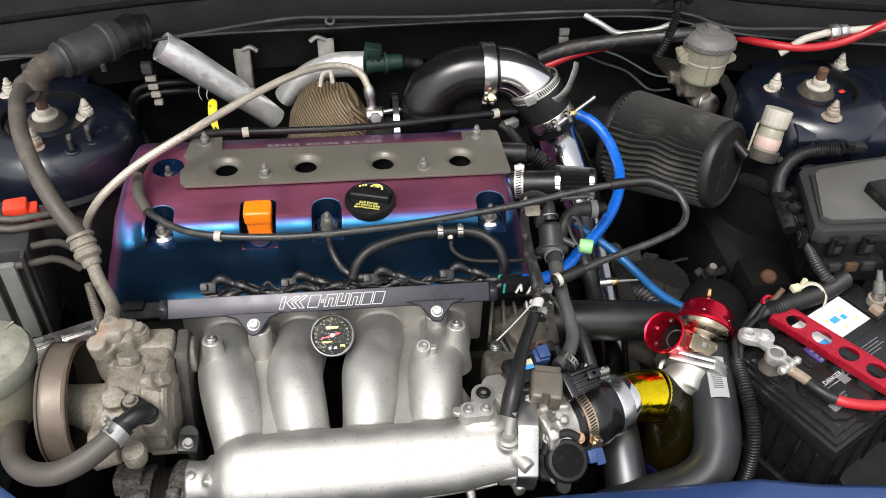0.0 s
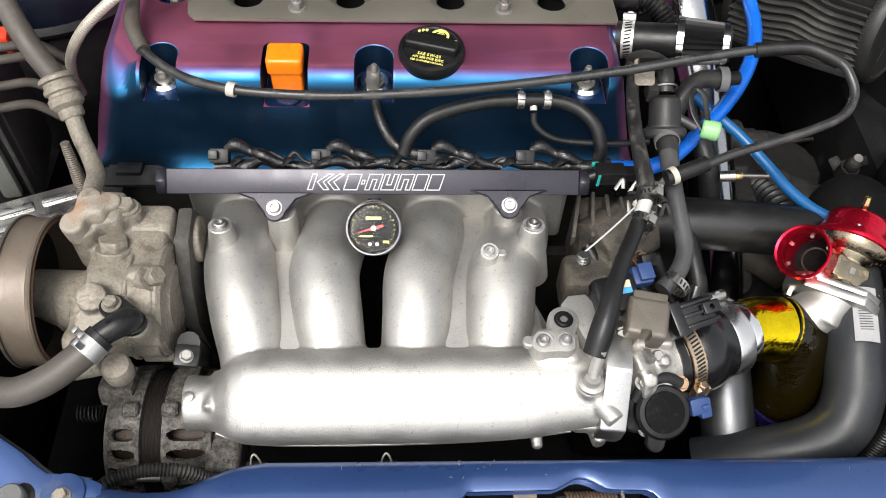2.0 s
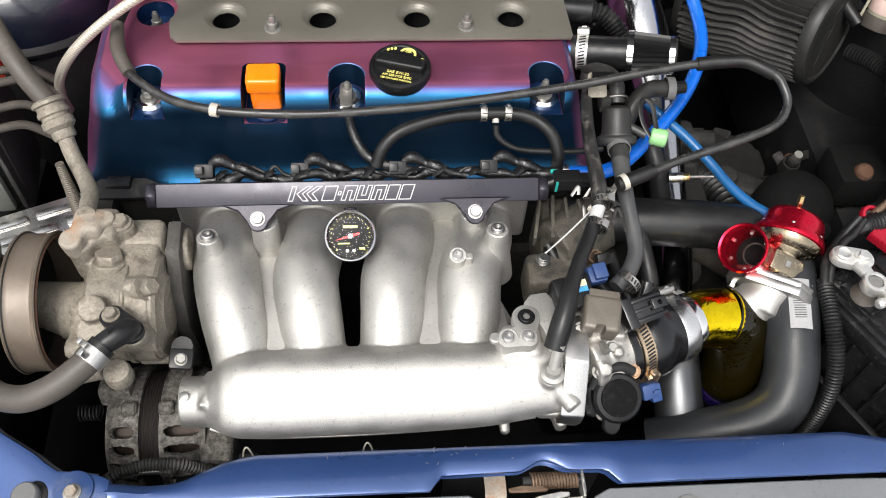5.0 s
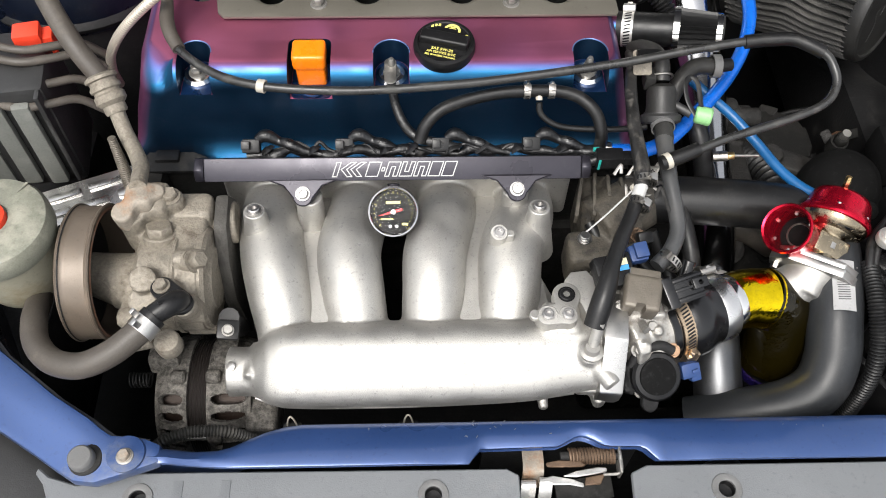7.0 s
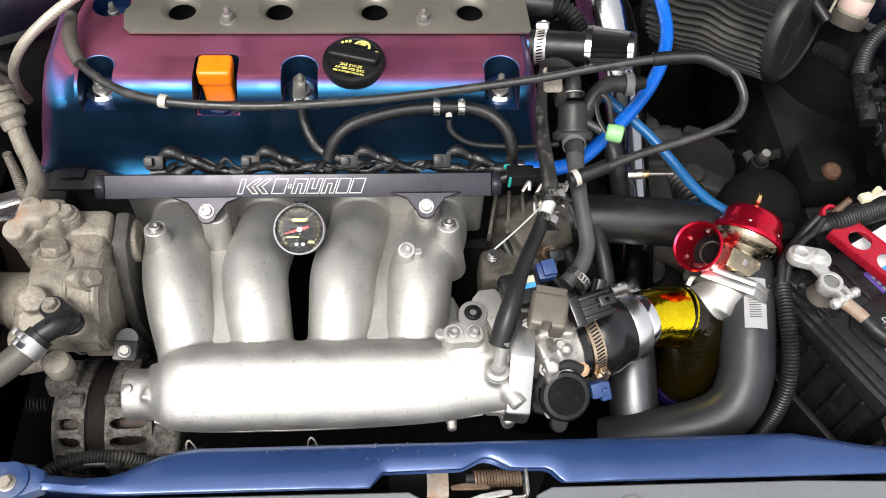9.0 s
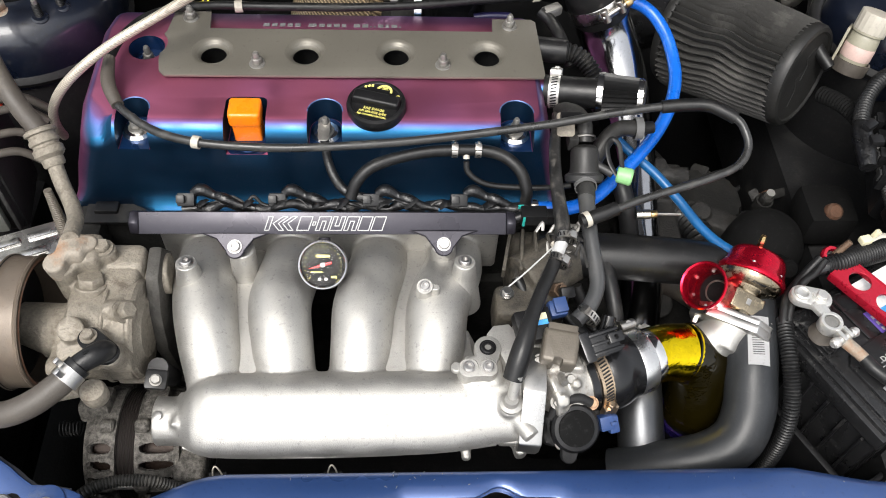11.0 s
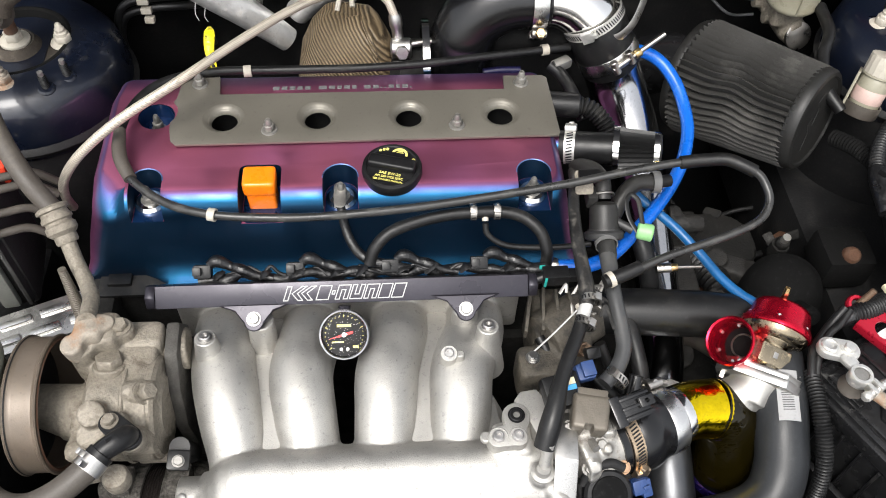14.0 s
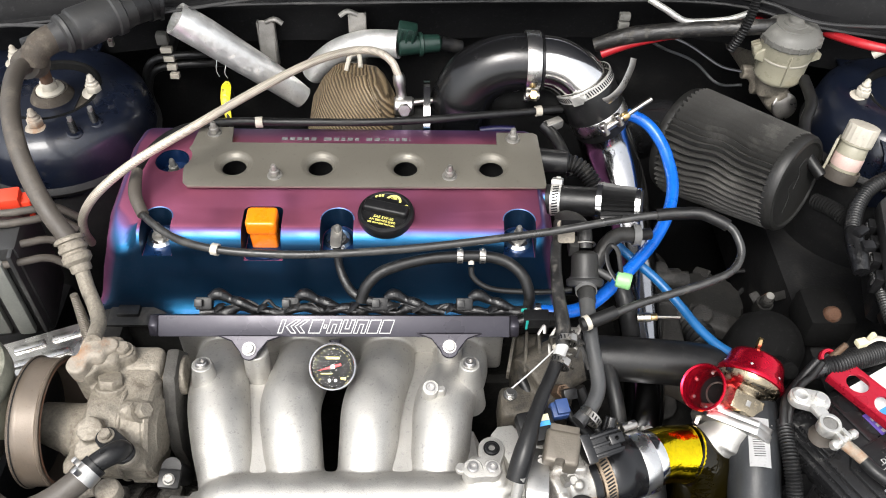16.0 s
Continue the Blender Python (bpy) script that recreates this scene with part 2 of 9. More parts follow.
bw, bmp, btc = bnt.nodes.new("ShaderNodeTexWave"), bnt.nodes.new("ShaderNodeMapping"), bnt.nodes.new("ShaderNodeTexCoord")
bmp.inputs["Rotation"].default_value = (0, 0, radians(90))
bw.bands_direction = "DIAGONAL"
bw.inputs["Scale"].default_value, bw.inputs["Distortion"].default_value = 190, 0.5
bnt.links.new(btc.outputs["Object"], bmp.inputs[0])
bnt.links.new(bmp.outputs[0], bw.inputs[0])
bp_ = bnt.nodes["Principled BSDF"]
bc = mix(bnt, 0.4, bp_.inputs["Base Color"].links[0].from_socket, ramp(bnt, bw.outputs["Fac"], [(0.1, (0.3, 0.29, 0.27)), (0.5, (1, 1, 1))]), "MULTIPLY")
bnt.links.new(bc, bp_.inputs["Base Color"])
PLEAT = mat("filter_cloth", (0.030, 0.029, 0.0265), 0.8, 0, 0.25, 30, 900, 0.3, dirt=(0.075, 0.072, 0.065), cover=0.3, dscale=24)
FILTCAP = mat("filter_rubber", (0.013, 0.0128, 0.012), 0.5, 0, 0.15, 20, 700, 0.15, spec=0.4)
WHITEPL = mat("aged_white_plastic", (0.42, 0.39, 0.33), 0.5, 0, 0.1, 25, 500, 0.1, dirt=(0.26, 0.22, 0.17), cover=0.25, dscale=25)
TRANSL = mat("yellowed_reservoir", (0.26, 0.245, 0.185), 0.35, 0, 0.12, 20, 500, 0.05, dirt=(0.2, 0.165, 0.1), cover=0.35, dscale=16)
FLUIDPINK = mat("pink_tint_plastic", (0.5, 0.36, 0.32), 0.4, 0, 0.15, 30)
GREYCAP = mat("grey_cap", (0.11, 0.108, 0.098), 0.5, 0, 0.15, 25, 700, 0.2, dirt=(0.17, 0.165, 0.15), cover=0.3, dscale=30)
ORANGE = mat("orange_plastic", (0.9, 0.2, 0.005), 0.28, 0, 0.05, 20, 400, 0.03)
REDPL = mat("red_plastic", (0.7, 0.05, 0.02), 0.4, 0, 0.08)
GREEN = mat("pale_green_plastic", (0.23, 0.47, 0.2), 0.45, 0, 0.12, dirt=(0.15, 0.28, 0.13), cover=0.25, dscale=90)
GREENMET = mat("dark_green_plastic", (0.008, 0.026, 0.0195), 0.4, 0, 0.2, 40, 600, 0.1)
BLUEPL = mat("blue_connector", (0.018, 0.045, 0.14), 0.45, 0, 0.1)
TEAL = mat("teal_seal", (0.02, 0.3, 0.26), 0.4)
TAN = mat("brown_solenoid", (0.115, 0.10, 0.08), 0.45, 0.3, 0.2, 40, 600, 0.15)
CAPGREEN = mat("olive_cap", (0.17, 0.172, 0.135), 0.55, 0, 0.25, 40, 700, 0.2, dirt=(0.33, 0.32, 0.26), cover=0.5, dscale=26)
COWLM = mat("matt_black_cowl", (0.0045, 0.0045, 0.005), 0.75, 0, 0.3, 10, 400, 0.1, spec=0.2)
FADED = mat("sun_faded_plastic", (0.15, 0.155, 0.14), 0.6, 0, 0.2, 12, 500, 0.2, dirt=(0.22, 0.22, 0.2), cover=0.3, dscale=20)
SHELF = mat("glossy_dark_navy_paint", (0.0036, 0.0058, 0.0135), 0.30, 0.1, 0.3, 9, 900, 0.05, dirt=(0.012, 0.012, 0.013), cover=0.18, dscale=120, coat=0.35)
DUSTBROWN = mat("dusty_brown_grime", (0.045, 0.036, 0.027), 0.8, 0, 0.35, 60, 500, 0.4, dirt=(0.10, 0.085, 0.065), cover=0.4, dscale=80)
PRINTW = mat("white_print", (0.42, 0.42, 0.41), 0.5, 0, 0.05, bump=0)
PRINTG = mat("grey_print", (0.15, 0.15, 0.155), 0.5, 0, 0.05, bump=0)
PRINTY = mat("yellow_print", (0.75, 0.68, 0.18), 0.5, 0, 0.05, bump=0)
LABELY = mat("label_yellow", (0.75, 0.62, 0.25), 0.5, 0, 0.05, bump=0)
PALEY = mat("pale_label", (0.6, 0.56, 0.38), 0.5, 0, 0.1, bump=0)
LABELB = mat("label_blue", (0.05, 0.3, 0.65), 0.5, 0, 0.05, bump=0)
STICKER = mat("white_sticker", (0.66, 0.66, 0.65), 0.4, 0, 0.04, 30, bump=0.02, dirt=(0.4, 0.3, 0.2), cover=0.1, dscale=40)
BARCODE = mat("grey_white_label", (0.3, 0.3, 0.3), 0.5, 0, 0.1, 40, bump=0.02, dirt=(0.15, 0.14, 0.13), cover=0.15, dscale=60)
PURPLE = mat("purple_print", (0.1, 0.06, 0.3), 0.4, 0, 0.05, bump=0)
NEEDLE = mat("red_needle", (0.75, 0.03, 0.03), 0.4, 0, 0.05, bump=0)
DIAL = mat("black_dial", (0.004, 0.004, 0.0045), 0.5, 0, 0.1, bump=0, spec=0.2)
YWIRE = mat("yellow_tape", (0.8, 0.7, 0.02), 0.3, 0, 0.15, 60, 160, 0.8, dirt=(0.01, 0.01, 0.008), cover=0.45, dscale=110, dist=0.003)
COIL = mat("copper_winding", (0.02, 0.011, 0.007), 0.5, 0.5, 0.3, 90, 700, 0.4)
LAMIN = mat("dark_laminations", (0.016, 0.012, 0.0105), 0.6, 0.4, 0.2, 30, 600, 0.3)
BATTM = mat("glossy_battery_plastic", (0.009, 0.009, 0.0095), 0.26, 0, 0.15, 20, 700, 0.08, dirt=(0.05, 0.048, 0.045), cover=0.06, dscale=160, spec=0.45)
SPRINGB = mat("brown_spring_steel", (0.13, 0.085, 0.055), 0.5, 0.5, 0.3, 80, 700, 0.3)
DULLPIPE = mat("dull_pipe_alloy", (0.11, 0.113, 0.118), 0.36, 0.9, 0.15, 25, 600, 0.1)
# Chrome darkened so its colour carries the pipe's dark reflections; also the gauge bezel
CHROME = mat("darkened_chrome", (0.44, 0.44, 0.445), 0.13, 1.0, 0.08, 20, 300, 0.03, rvar=0.05)
# Steel with golden-brown reflections painted into its base colour, plus grime
TINTED = mat("steel_with_gold_reflections", (0.30, 0.25, 0.175), 0.22, 1.0, 0.25, 60, 500, 0.1, dirt=(0.12, 0.10, 0.07), cover=0.35, dscale=90)
MATTBLACK = mat("matt_black_rubber", (0.0035, 0.0035, 0.0035), 0.85, 0, 0.3, 30, 400, 0.2, spec=0.15)
ZINC = mat("bright_zinc", (0.66, 0.65, 0.62), 0.42, 0.8, 0.15, 60, 800, 0.15, dirt=(0.3, 0.28, 0.24), cover=0.2, dscale=90)
PLEATD = mat("black_filter_cloth", (0.006, 0.006, 0.0062), 0.45, 0, 0.2, 30, 900, 0.2)
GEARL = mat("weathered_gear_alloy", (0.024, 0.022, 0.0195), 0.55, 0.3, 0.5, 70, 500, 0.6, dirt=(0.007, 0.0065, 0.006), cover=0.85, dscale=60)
WEATHERED = mat("dusty_brown_casting", (0.075, 0.066, 0.052), 0.65, 0.2, 0.4, 60, 500, 0.6, dirt=(0.022, 0.02, 0.017), cover=0.5, dscale=70)
ASPHALT = mat("asphalt", (0.05, 0.05, 0.05), 0.85, 0, 0.25, 3, 120, 0.5, dist=0.004)
UNDER = mat("hood_lining", (0.012, 0.013, 0.02), 0.7, 0, 0.2, 8, 200, 0.2)
GLASSM = mat("clear_glass", (0.95, 0.95, 0.95), 0.02, 0, 0.02, bump=0, trans=1.0, rvar=0.01)


# ---- mesh helpers ----
def V(*a):
    return Vector(a)


def wloc(ob):
    p = Vector((0, 0, 0))
    while ob:
        p += ob.location
        ob = ob.parent
    return p


def thing(name, at, label, category, group="", kind=""):
    """An Empty at the thing's base, to which its parts are added."""
    ob = new(name)
    ob.empty_display_size = 0.02
    ob.location = at
    return tagged(ob, label, category, group, kind)


def to_mesh(name, bm, material, smooth=38):
    bmesh.ops.recalc_face_normals(bm, faces=bm.faces)
    me = bpy.data.meshes.new(name)
    bm.to_mesh(me)
    bm.free()
    for p in me.polygons:
        p.use_smooth = True
    me.set_sharp_from_angle(angle=radians(smooth))
    me.materials.append(material)
    return me


def part(name, bm, material, parent, label="", smooth=38):
    """Links a bmesh, made in world coordinates, as one mesh under a thing or a part."""
    bmesh.ops.translate(bm, verts=bm.verts, vec=-wloc(parent))
    ob = new(name, to_mesh(name, bm, material, smooth))
    ob.parent = parent
    if label:
        ob["label"] = label
    return ob


def single(name, bm, material, label, category, at=None, group="", kind="", smooth=38):
    """A thing that is one mesh."""
    at = Vector(at) if at is not None else sum((v.co for v in bm.verts), Vector()) / len(bm.verts)
    bmesh.ops.translate(bm, verts=bm.verts, vec=-at)
    ob = new(name, to_mesh(name, bm, material, smooth))
    ob.location = at
    return tagged(ob, label, category, group, kind)


def add(bm, *others):
    for o in others:
        me = bpy.data.meshes.new("tmp")
        o.to_mesh(me)
        o.free()
        bm.from_mesh(me)
        bpy.data.meshes.remove(me)
    return bm


def basis(origin, axis, up=(0, 0, 1)):
    """A pose whose z runs along axis and whose y leans to up."""
    z = Vector(axis).normalized()
    u = Vector(up)
    if abs(z.dot(u.normalized())) > 0.98:
        u = Vector((0, 1, 0))
    x = u.cross(z).normalized()
    y = z.cross(x)
    m = Matrix((x, y, z)).transposed().to_4x4()
    m.translation = origin
    return m


def bevel(bm, width, seg=2, angle=35):
    if width > 0:
        es = [e for e in bm.edges if len(e.link_faces) == 2 and e.calc_face_angle(0) > radians(angle)]
        bmesh.ops.bevel(bm, geom=es, offset=width, segments=seg, affect="EDGES", profile=0.6, clamp_overlap=True)
    return bm


def box(c, size, bev=0.002, rot=(0, 0, 0), seg=2, m=None):
    bm = bmesh.new()
    bmesh.ops.create_cube(bm, size=1)
    bmesh.ops.scale(bm, vec=size, verts=bm.verts)
    bevel(bm, bev, seg)
    bm.transform(m if m is not None else pose(*c, *rot))
    return bm


def lathe(profile, origin, axis, seg=28, start=0.0, turn=2 * math.pi, m=None):
    """Turns (radius, height) rows about an axis."""
    bm = bmesh.new()
    m = m if m is not None else basis(origin, axis)
    full = abs(turn - 2 * math.pi) < 1e-6
    n = seg if full else seg + 1
    rings = []
    for r, h in profile:
        if r < 1e-7:
            rings.append([bm.verts.new((0, 0, h))])
        else:
            rings.append([bm.verts.new((r * math.cos(start + turn * i / seg), r * math.sin(start + turn * i / seg), h)) for i in range(n)])
    for a, b in zip(rings, rings[1:]):
        for i in range(seg):
            j = (i + 1) % n
            f = [a[i % len(a)], a[j % len(a)], b[j % len(b)], b[i % len(b)]]
            f = [v for k, v in enumerate(f) if v not in f[:k]]
            if len(f) > 2:
                try:
                    bm.faces.new(f)
                except ValueError:
                    pass
    bm.transform(m)
    return bm


def rod(a, b, r, r2=None, seg=20, bev=0.0):
    a, b = Vector(a), Vector(b)
    r2 = r if r2 is None else r2
    h = (b - a).length
    prof = [(0, 0), (r, 0), (r2, h), (0, h)] if not bev else [(0, 0), (r - bev, 0), (r, bev), (r2, h - bev), (r2 - bev, h), (0, h)]
    return lathe(prof, a, b - a, seg)


def smooth_line(pts, sub=8):
    """Catmull-Rom through the points (any number of columns)."""
    P = np.array([list(p) for p in pts], float)
    if len(P) == 2:
        return np.array([P[0] + (P[1] - P[0]) * i / sub for i in range(sub + 1)])
    E = np.vstack([2 * P[0] - P[1], P, 2 * P[-1] - P[-2]])
    out = []
    for k in range(1, len(E) - 2):
        p0, p1, p2, p3 = E[k - 1], E[k], E[k + 1], E[k + 2]
        for i in range(sub):
            t = i / sub
            out.append(0.5 * (2 * p1 + (p2 - p0) * t + (2 * p0 - 5 * p1 + 4 * p2 - p3) * t * t + (3 * p1 - p0 - 3 * p2 + p3) * t ** 3))
    out.append(E[-2])
    return np.array(out)


def tube(pts, r, seg=14, sub=8, rib=None, flat=1.0, flat_up=(0, 0, 1), wall=0.0):
    """A round hose or pipe through the points. r: one radius or one a point. rib: (depth, pitch) of corrugation. wall: open ends with that thickness."""
    rs = r if isinstance(r, (list, tuple)) else [r] * len(pts)
    L = smooth_line([(*p, q) for p, q in zip(pts, rs)], sub)
    if rib:
        d, pitch = rib
        s = np.concatenate([[0], np.cumsum(np.linalg.norm(np.diff(L[:, :3], axis=0), axis=1))])
        n = max(4, int(s[-1] / pitch * 4))
        ss = np.linspace(0, s[-1], n)
        L = np.stack([np.interp(ss, s, L[:, k]) for k in range(4)], 1)
        L[:, 3] += d * np.array([0.5, 1, 0.5, -1] * (n // 4 + 1))[:n]
    bm = bmesh.new()
    pos = [Vector(p[:3]) for p in L]
    tan = [(pos[min(i + 1, len(pos) - 1)] - pos[max(i - 1, 0)]).normalized() for i in range(len(pos))]
    u = Vector(flat_up) if abs(tan[0].dot(Vector(flat_up))) < 0.95 else Vector((0, 1, 0))
    rings = []
    for p, t, q in zip(pos, tan, L[:, 3]):
        u = (u - t * u.dot(t)).normalized()
        w = t.cross(u)
        rings.append([bm.verts.new(p + (u * math.cos(a) * flat + w * math.sin(a)) * q) for a in (2 * math.pi * k / seg for k in range(seg))])
    for a, b in zip(rings, rings[1:]):
        for i in range(seg):
            bm.faces.new((a[i], a[(i + 1) % seg], b[(i + 1) % seg], b[i]))
    for ring, p, t, q, s in ((rings[0], pos[0], tan[0], L[0, 3], 1), (rings[-1], pos[-1], tan[-1], L[-1, 3], -1)):
        if wall:
            inner = [bm.verts.new(p + (v.co - p) * (1 - wall / q)) for v in ring]
            deep = [bm.verts.new(v.co + t * s * q * 1.2) for v in inner]
            for a, b in ((ring, inner), (inner, deep)):
                for i in range(seg):
                    bm.faces.new((a[i], a[(i + 1) % seg], b[(i + 1) % seg], b[i]))
            bm.faces.new(deep)
        else:
            bm.faces.new(ring)
    return bm


def prism(loops, depth, m, bev=0.0, seg=2):
    """A flat shape (first loop; the others are holes) in the pose's x and y, thick along its z."""
    bm = bmesh.new()
    for loop in loops:
        vs = [bm.verts.new((x, y, 0)) for x, y in loop]
        for a, b in zip(vs, vs[1:] + vs[:1]):
            bm.edges.new((a, b))
    if len(loops) == 1:
        bm.faces.new(bm.verts[:])
    else:
        bmesh.ops.triangle_fill(bm, edges=bm.edges[:], use_beauty=True)
    res = bmesh.ops.extrude_face_region(bm, geom=bm.faces[:])
    bmesh.ops.translate(bm, vec=(0, 0, depth), verts=[v for v in res["geom"] if isinstance(v, bmesh.types.BMVert)])
    bmesh.ops.recalc_face_normals(bm, faces=bm.faces)
    bevel(bm, bev, seg)
    bm.transform(m)
    return bm


def circle(x, y, r, n=28, a0=0.0, a1=360.0):
    full = abs(a1 - a0) >= 360
    k = n if full else n + 1
    return [(x + r * math.cos(radians(a0 + (a1 - a0) * i / n)), y + r * math.sin(radians(a0 + (a1 - a0) * i / n))) for i in range(k)]


def rrect(x0, y0, x1, y1, r, n=5):
    return (circle(x1 - r, y1 - r, r, n, 0, 90) + circle(x0 + r, y1 - r, r, n, 90, 180) + circle(x0 + r, y0 + r, r, n, 180, 270) + circle(x1 - r, y0 + r, r, n, 270, 359.99))


def hexagon(r):
    return [(r * math.cos(math.pi * i / 3), r * math.sin(math.pi * i / 3)) for i in range(6)]


def evaluated(bm, *setup):
    """The bmesh after modifiers: rows of (type, settings)."""
    me = bpy.data.meshes.new("tmp")
    bmesh.ops.recalc_face_normals(bm, faces=bm.faces)
    bm.to_mesh(me)
    bm.free()
    ob = new("tmp", me)
    for kind, settings in setup:
        md = ob.modifiers.new(kind, kind)
        for k, v in settings.items():
            setattr(md, k, v)
    res = bpy.data.meshes.new_from_object(ob.evaluated_get(bpy.context.evaluated_depsgraph_get()))
    out = bmesh.new()
    out.from_mesh(res)
    bpy.data.objects.remove(ob)
    bpy.data.meshes.remove(me)
    bpy.data.meshes.remove(res)
    return out


def cut(bm, *tools):
    """The bmesh less the tools."""
    for tool in tools:
        me = bpy.data.meshes.new("tool")
        bmesh.ops.recalc_face_normals(tool, faces=tool.faces)
        tool.to_mesh(me)
        tool.free()
        ob = new("tool", me)
        bm = evaluated(bm, ("BOOLEAN", {"operation": "DIFFERENCE", "object": ob}))
        bpy.data.objects.remove(ob)
        bpy.data.meshes.remove(me)
    return bm


def cast(bm, voxel=0.002, rounds=5, factor=0.5):
    """Melts overlapping forms into one casting with soft fillets."""
    return evaluated(bm, ("REMESH", {"mode": "VOXEL", "voxel_size": voxel}), ("SMOOTH", {"factor": factor, "iterations": rounds}))


def bolt(bm_at, axis, r=0.006, h=0.005, washer=1.35):
    """A hex head on its washer."""
    m = basis(bm_at, axis)
    bm = prism([hexagon(r)], h, m @ Matrix.Translation((0, 0, 0.0012)), 0.0006, 1)
    return add(bm, lathe([(0, 0), (r * washer, 0), (r * washer, 0.0013), (0, 0.0013)], None, None, 18, m=m))


def allen(at, axis, r=0.006, h=0.006):
    """A round cap screw with a hexagon socket."""
    m = basis(at, axis)
    k = r * 0.5
    return lathe([(0, 0), (r * 1.25, 0), (r * 1.25, 0.001), (r, 0.001), (r, h - 0.0008), (r - 0.0008, h), (k, h), (k, h - 0.003), (0, h - 0.003)], None, None, 24, m=m)


def nut_stud(at, axis, r=0.006, h=0.014):
    """A flange nut with the rounded end of its stud."""
    m = basis(at, axis)
    bm = prism([hexagon(r)], h * 0.45, m @ Matrix.Translation((0, 0, 0.0018)), 0.0005, 1)
    return add(bm, lathe([(0, 0), (r * 1.5, 0), (r * 1.4, 0.0018), (0, 0.0018)], None, None, 20, m=m),
               lathe([(r * 0.62, h * 0.4), (r * 0.6, h * 0.85), (r * 0.4, h), (0, h)], None, None, 14, m=m))


def letters(text, size, m, depth=0.0004, align="CENTER"):
    """Raised lettering in Blender's own font, flat in the pose's x and y."""
    cu = bpy.data.curves.new("text", "FONT")
    cu.body, cu.size, cu.extrude, cu.align_x, cu.align_y, cu.resolution_u = text, size, depth, align, "CENTER", 2
    ob = new("tmp", cu)
    me = bpy.data.meshes.new_from_object(ob.evaluated_get(bpy.context.evaluated_depsgraph_get()))
    bm = bmesh.new()
    bm.from_mesh(me)
    bpy.data.objects.remove(ob)
    bpy.data.curves.remove(cu)
    bpy.data.meshes.remove(me)
    bm.transform(m)
    return bm


def bars(rows, m, depth=0.0004):
    """Plain bars (x, y, width, height) in the pose's x and y, in place of writing."""
    bm = bmesh.new()
    for x, y, w, h in rows:
        add(bm, box((0, 0, 0), (w, h, depth), 0, m=m @ Matrix.Translation((x, y, depth / 2))))
    return bm


def worm_clamp(name, at, axis, r, up=(0, 0, 1), width=0.009, band=None, tail=False, group="hose clamps", label="slotted steel worm-drive hose clamp"):
    """A worm-drive hose clamp: band, slots, housing and screw."""
    band = band or (ZINC if r > 0.015 else STEEL)
    m = basis(at, axis, up)
    ob = thing(name, at, label, "hose clamp", group)
    part("band", lathe([(r - 0.0004, -width / 2), (r + 0.0012, -width / 2), (r + 0.0012, width / 2), (r - 0.0004, width / 2)], None, None, 40, m=m), band, ob)
    slots = bmesh.new()
    n = max(14, int(2 * math.pi * r / 0.0031))
    for i in range(n):
        a = 2 * math.pi * i / n
        if abs((a - math.pi / 2 + math.pi) % (2 * math.pi) - math.pi) > 0.006 / r:
            add(slots, box((0, 0, 0), (0.0008, 0.0015, width * 0.6), 0, m=m @ Matrix.Rotation(a, 4, "Z") @ Matrix.Translation((r + 0.0011, 0, 0)) @ Matrix.Rotation(0.25, 4, "X")))
    part("slotted_strip", slots, DARK, ob, "dark worm slots")
    k = max(0.5, min(1.0, r / 0.017))
    h = m @ Matrix.Translation((0, r + 0.0035 * k, 0))
    part("housing", box((0, 0, 0), (0.013 * k, 0.006 * k, width * 1.1), 0.0012 * k, m=h), band, ob)
    part("screw", add(lathe([(0, 0), (0.004 * k, 0), (0.0042 * k, 0.004 * k), (0.003 * k, 0.0055 * k), (0, 0.0055 * k)], None, None, 6, m=h @ Matrix.Translation((0.0065 * k, 0, 0)) @ Matrix.Rotation(math.pi / 2, 4, "Y"))), band, ob)
    return ob


def tbolt_clamp(name, at, axis, r, up=(0, 0, 1), width=0.019, tail=0.03, group="hose clamps"):
    """A T-bolt clamp: broad smooth band, two trunnions and a long bolt with its nut."""
    m = basis(at, axis, up)
    ob = thing(name, at, "broad polished stainless T-bolt hose clamp", "hose clamp", group)
    w = width / 2
    part("band", lathe([(r - 0.0003, -w), (r + 0.001, -w), (r + 0.0014, -w + 0.001), (r + 0.0014, w - 0.001), (r + 0.001, w), (r - 0.0003, w)], None, None, 48, m=m), BRIGHT, ob)
    for s in (-1, 1):
        part("trunnion", rod(m @ V(s * 0.010, r + 0.005, -w), m @ V(s * 0.010, r + 0.005, w), 0.0045, seg=14, bev=0.0008), STEEL, ob)
    part("bolt", rod(m @ V(-0.014, r + 0.006, 0), m @ V(0.014 + tail, r + 0.006, 0), 0.003, seg=12), STEEL, ob)
    part("nut", prism([hexagon(0.0058)], 0.008, basis(m @ V(0.015, r + 0.006, 0), (m.to_3x3() @ V(1, 0, 0))), 0.0005, 1), BRASS, ob, "yellow zinc nut")
    return ob


# ---- the car around the engine bay ----
def along_x(x0):
    """The pose of a cross-section drawn in world y and z that is drawn out along x."""
    return Matrix(((0, 0, 1, x0), (1, 0, 0, 0), (0, 1, 0, 0), (0, 0, 0, 1)))


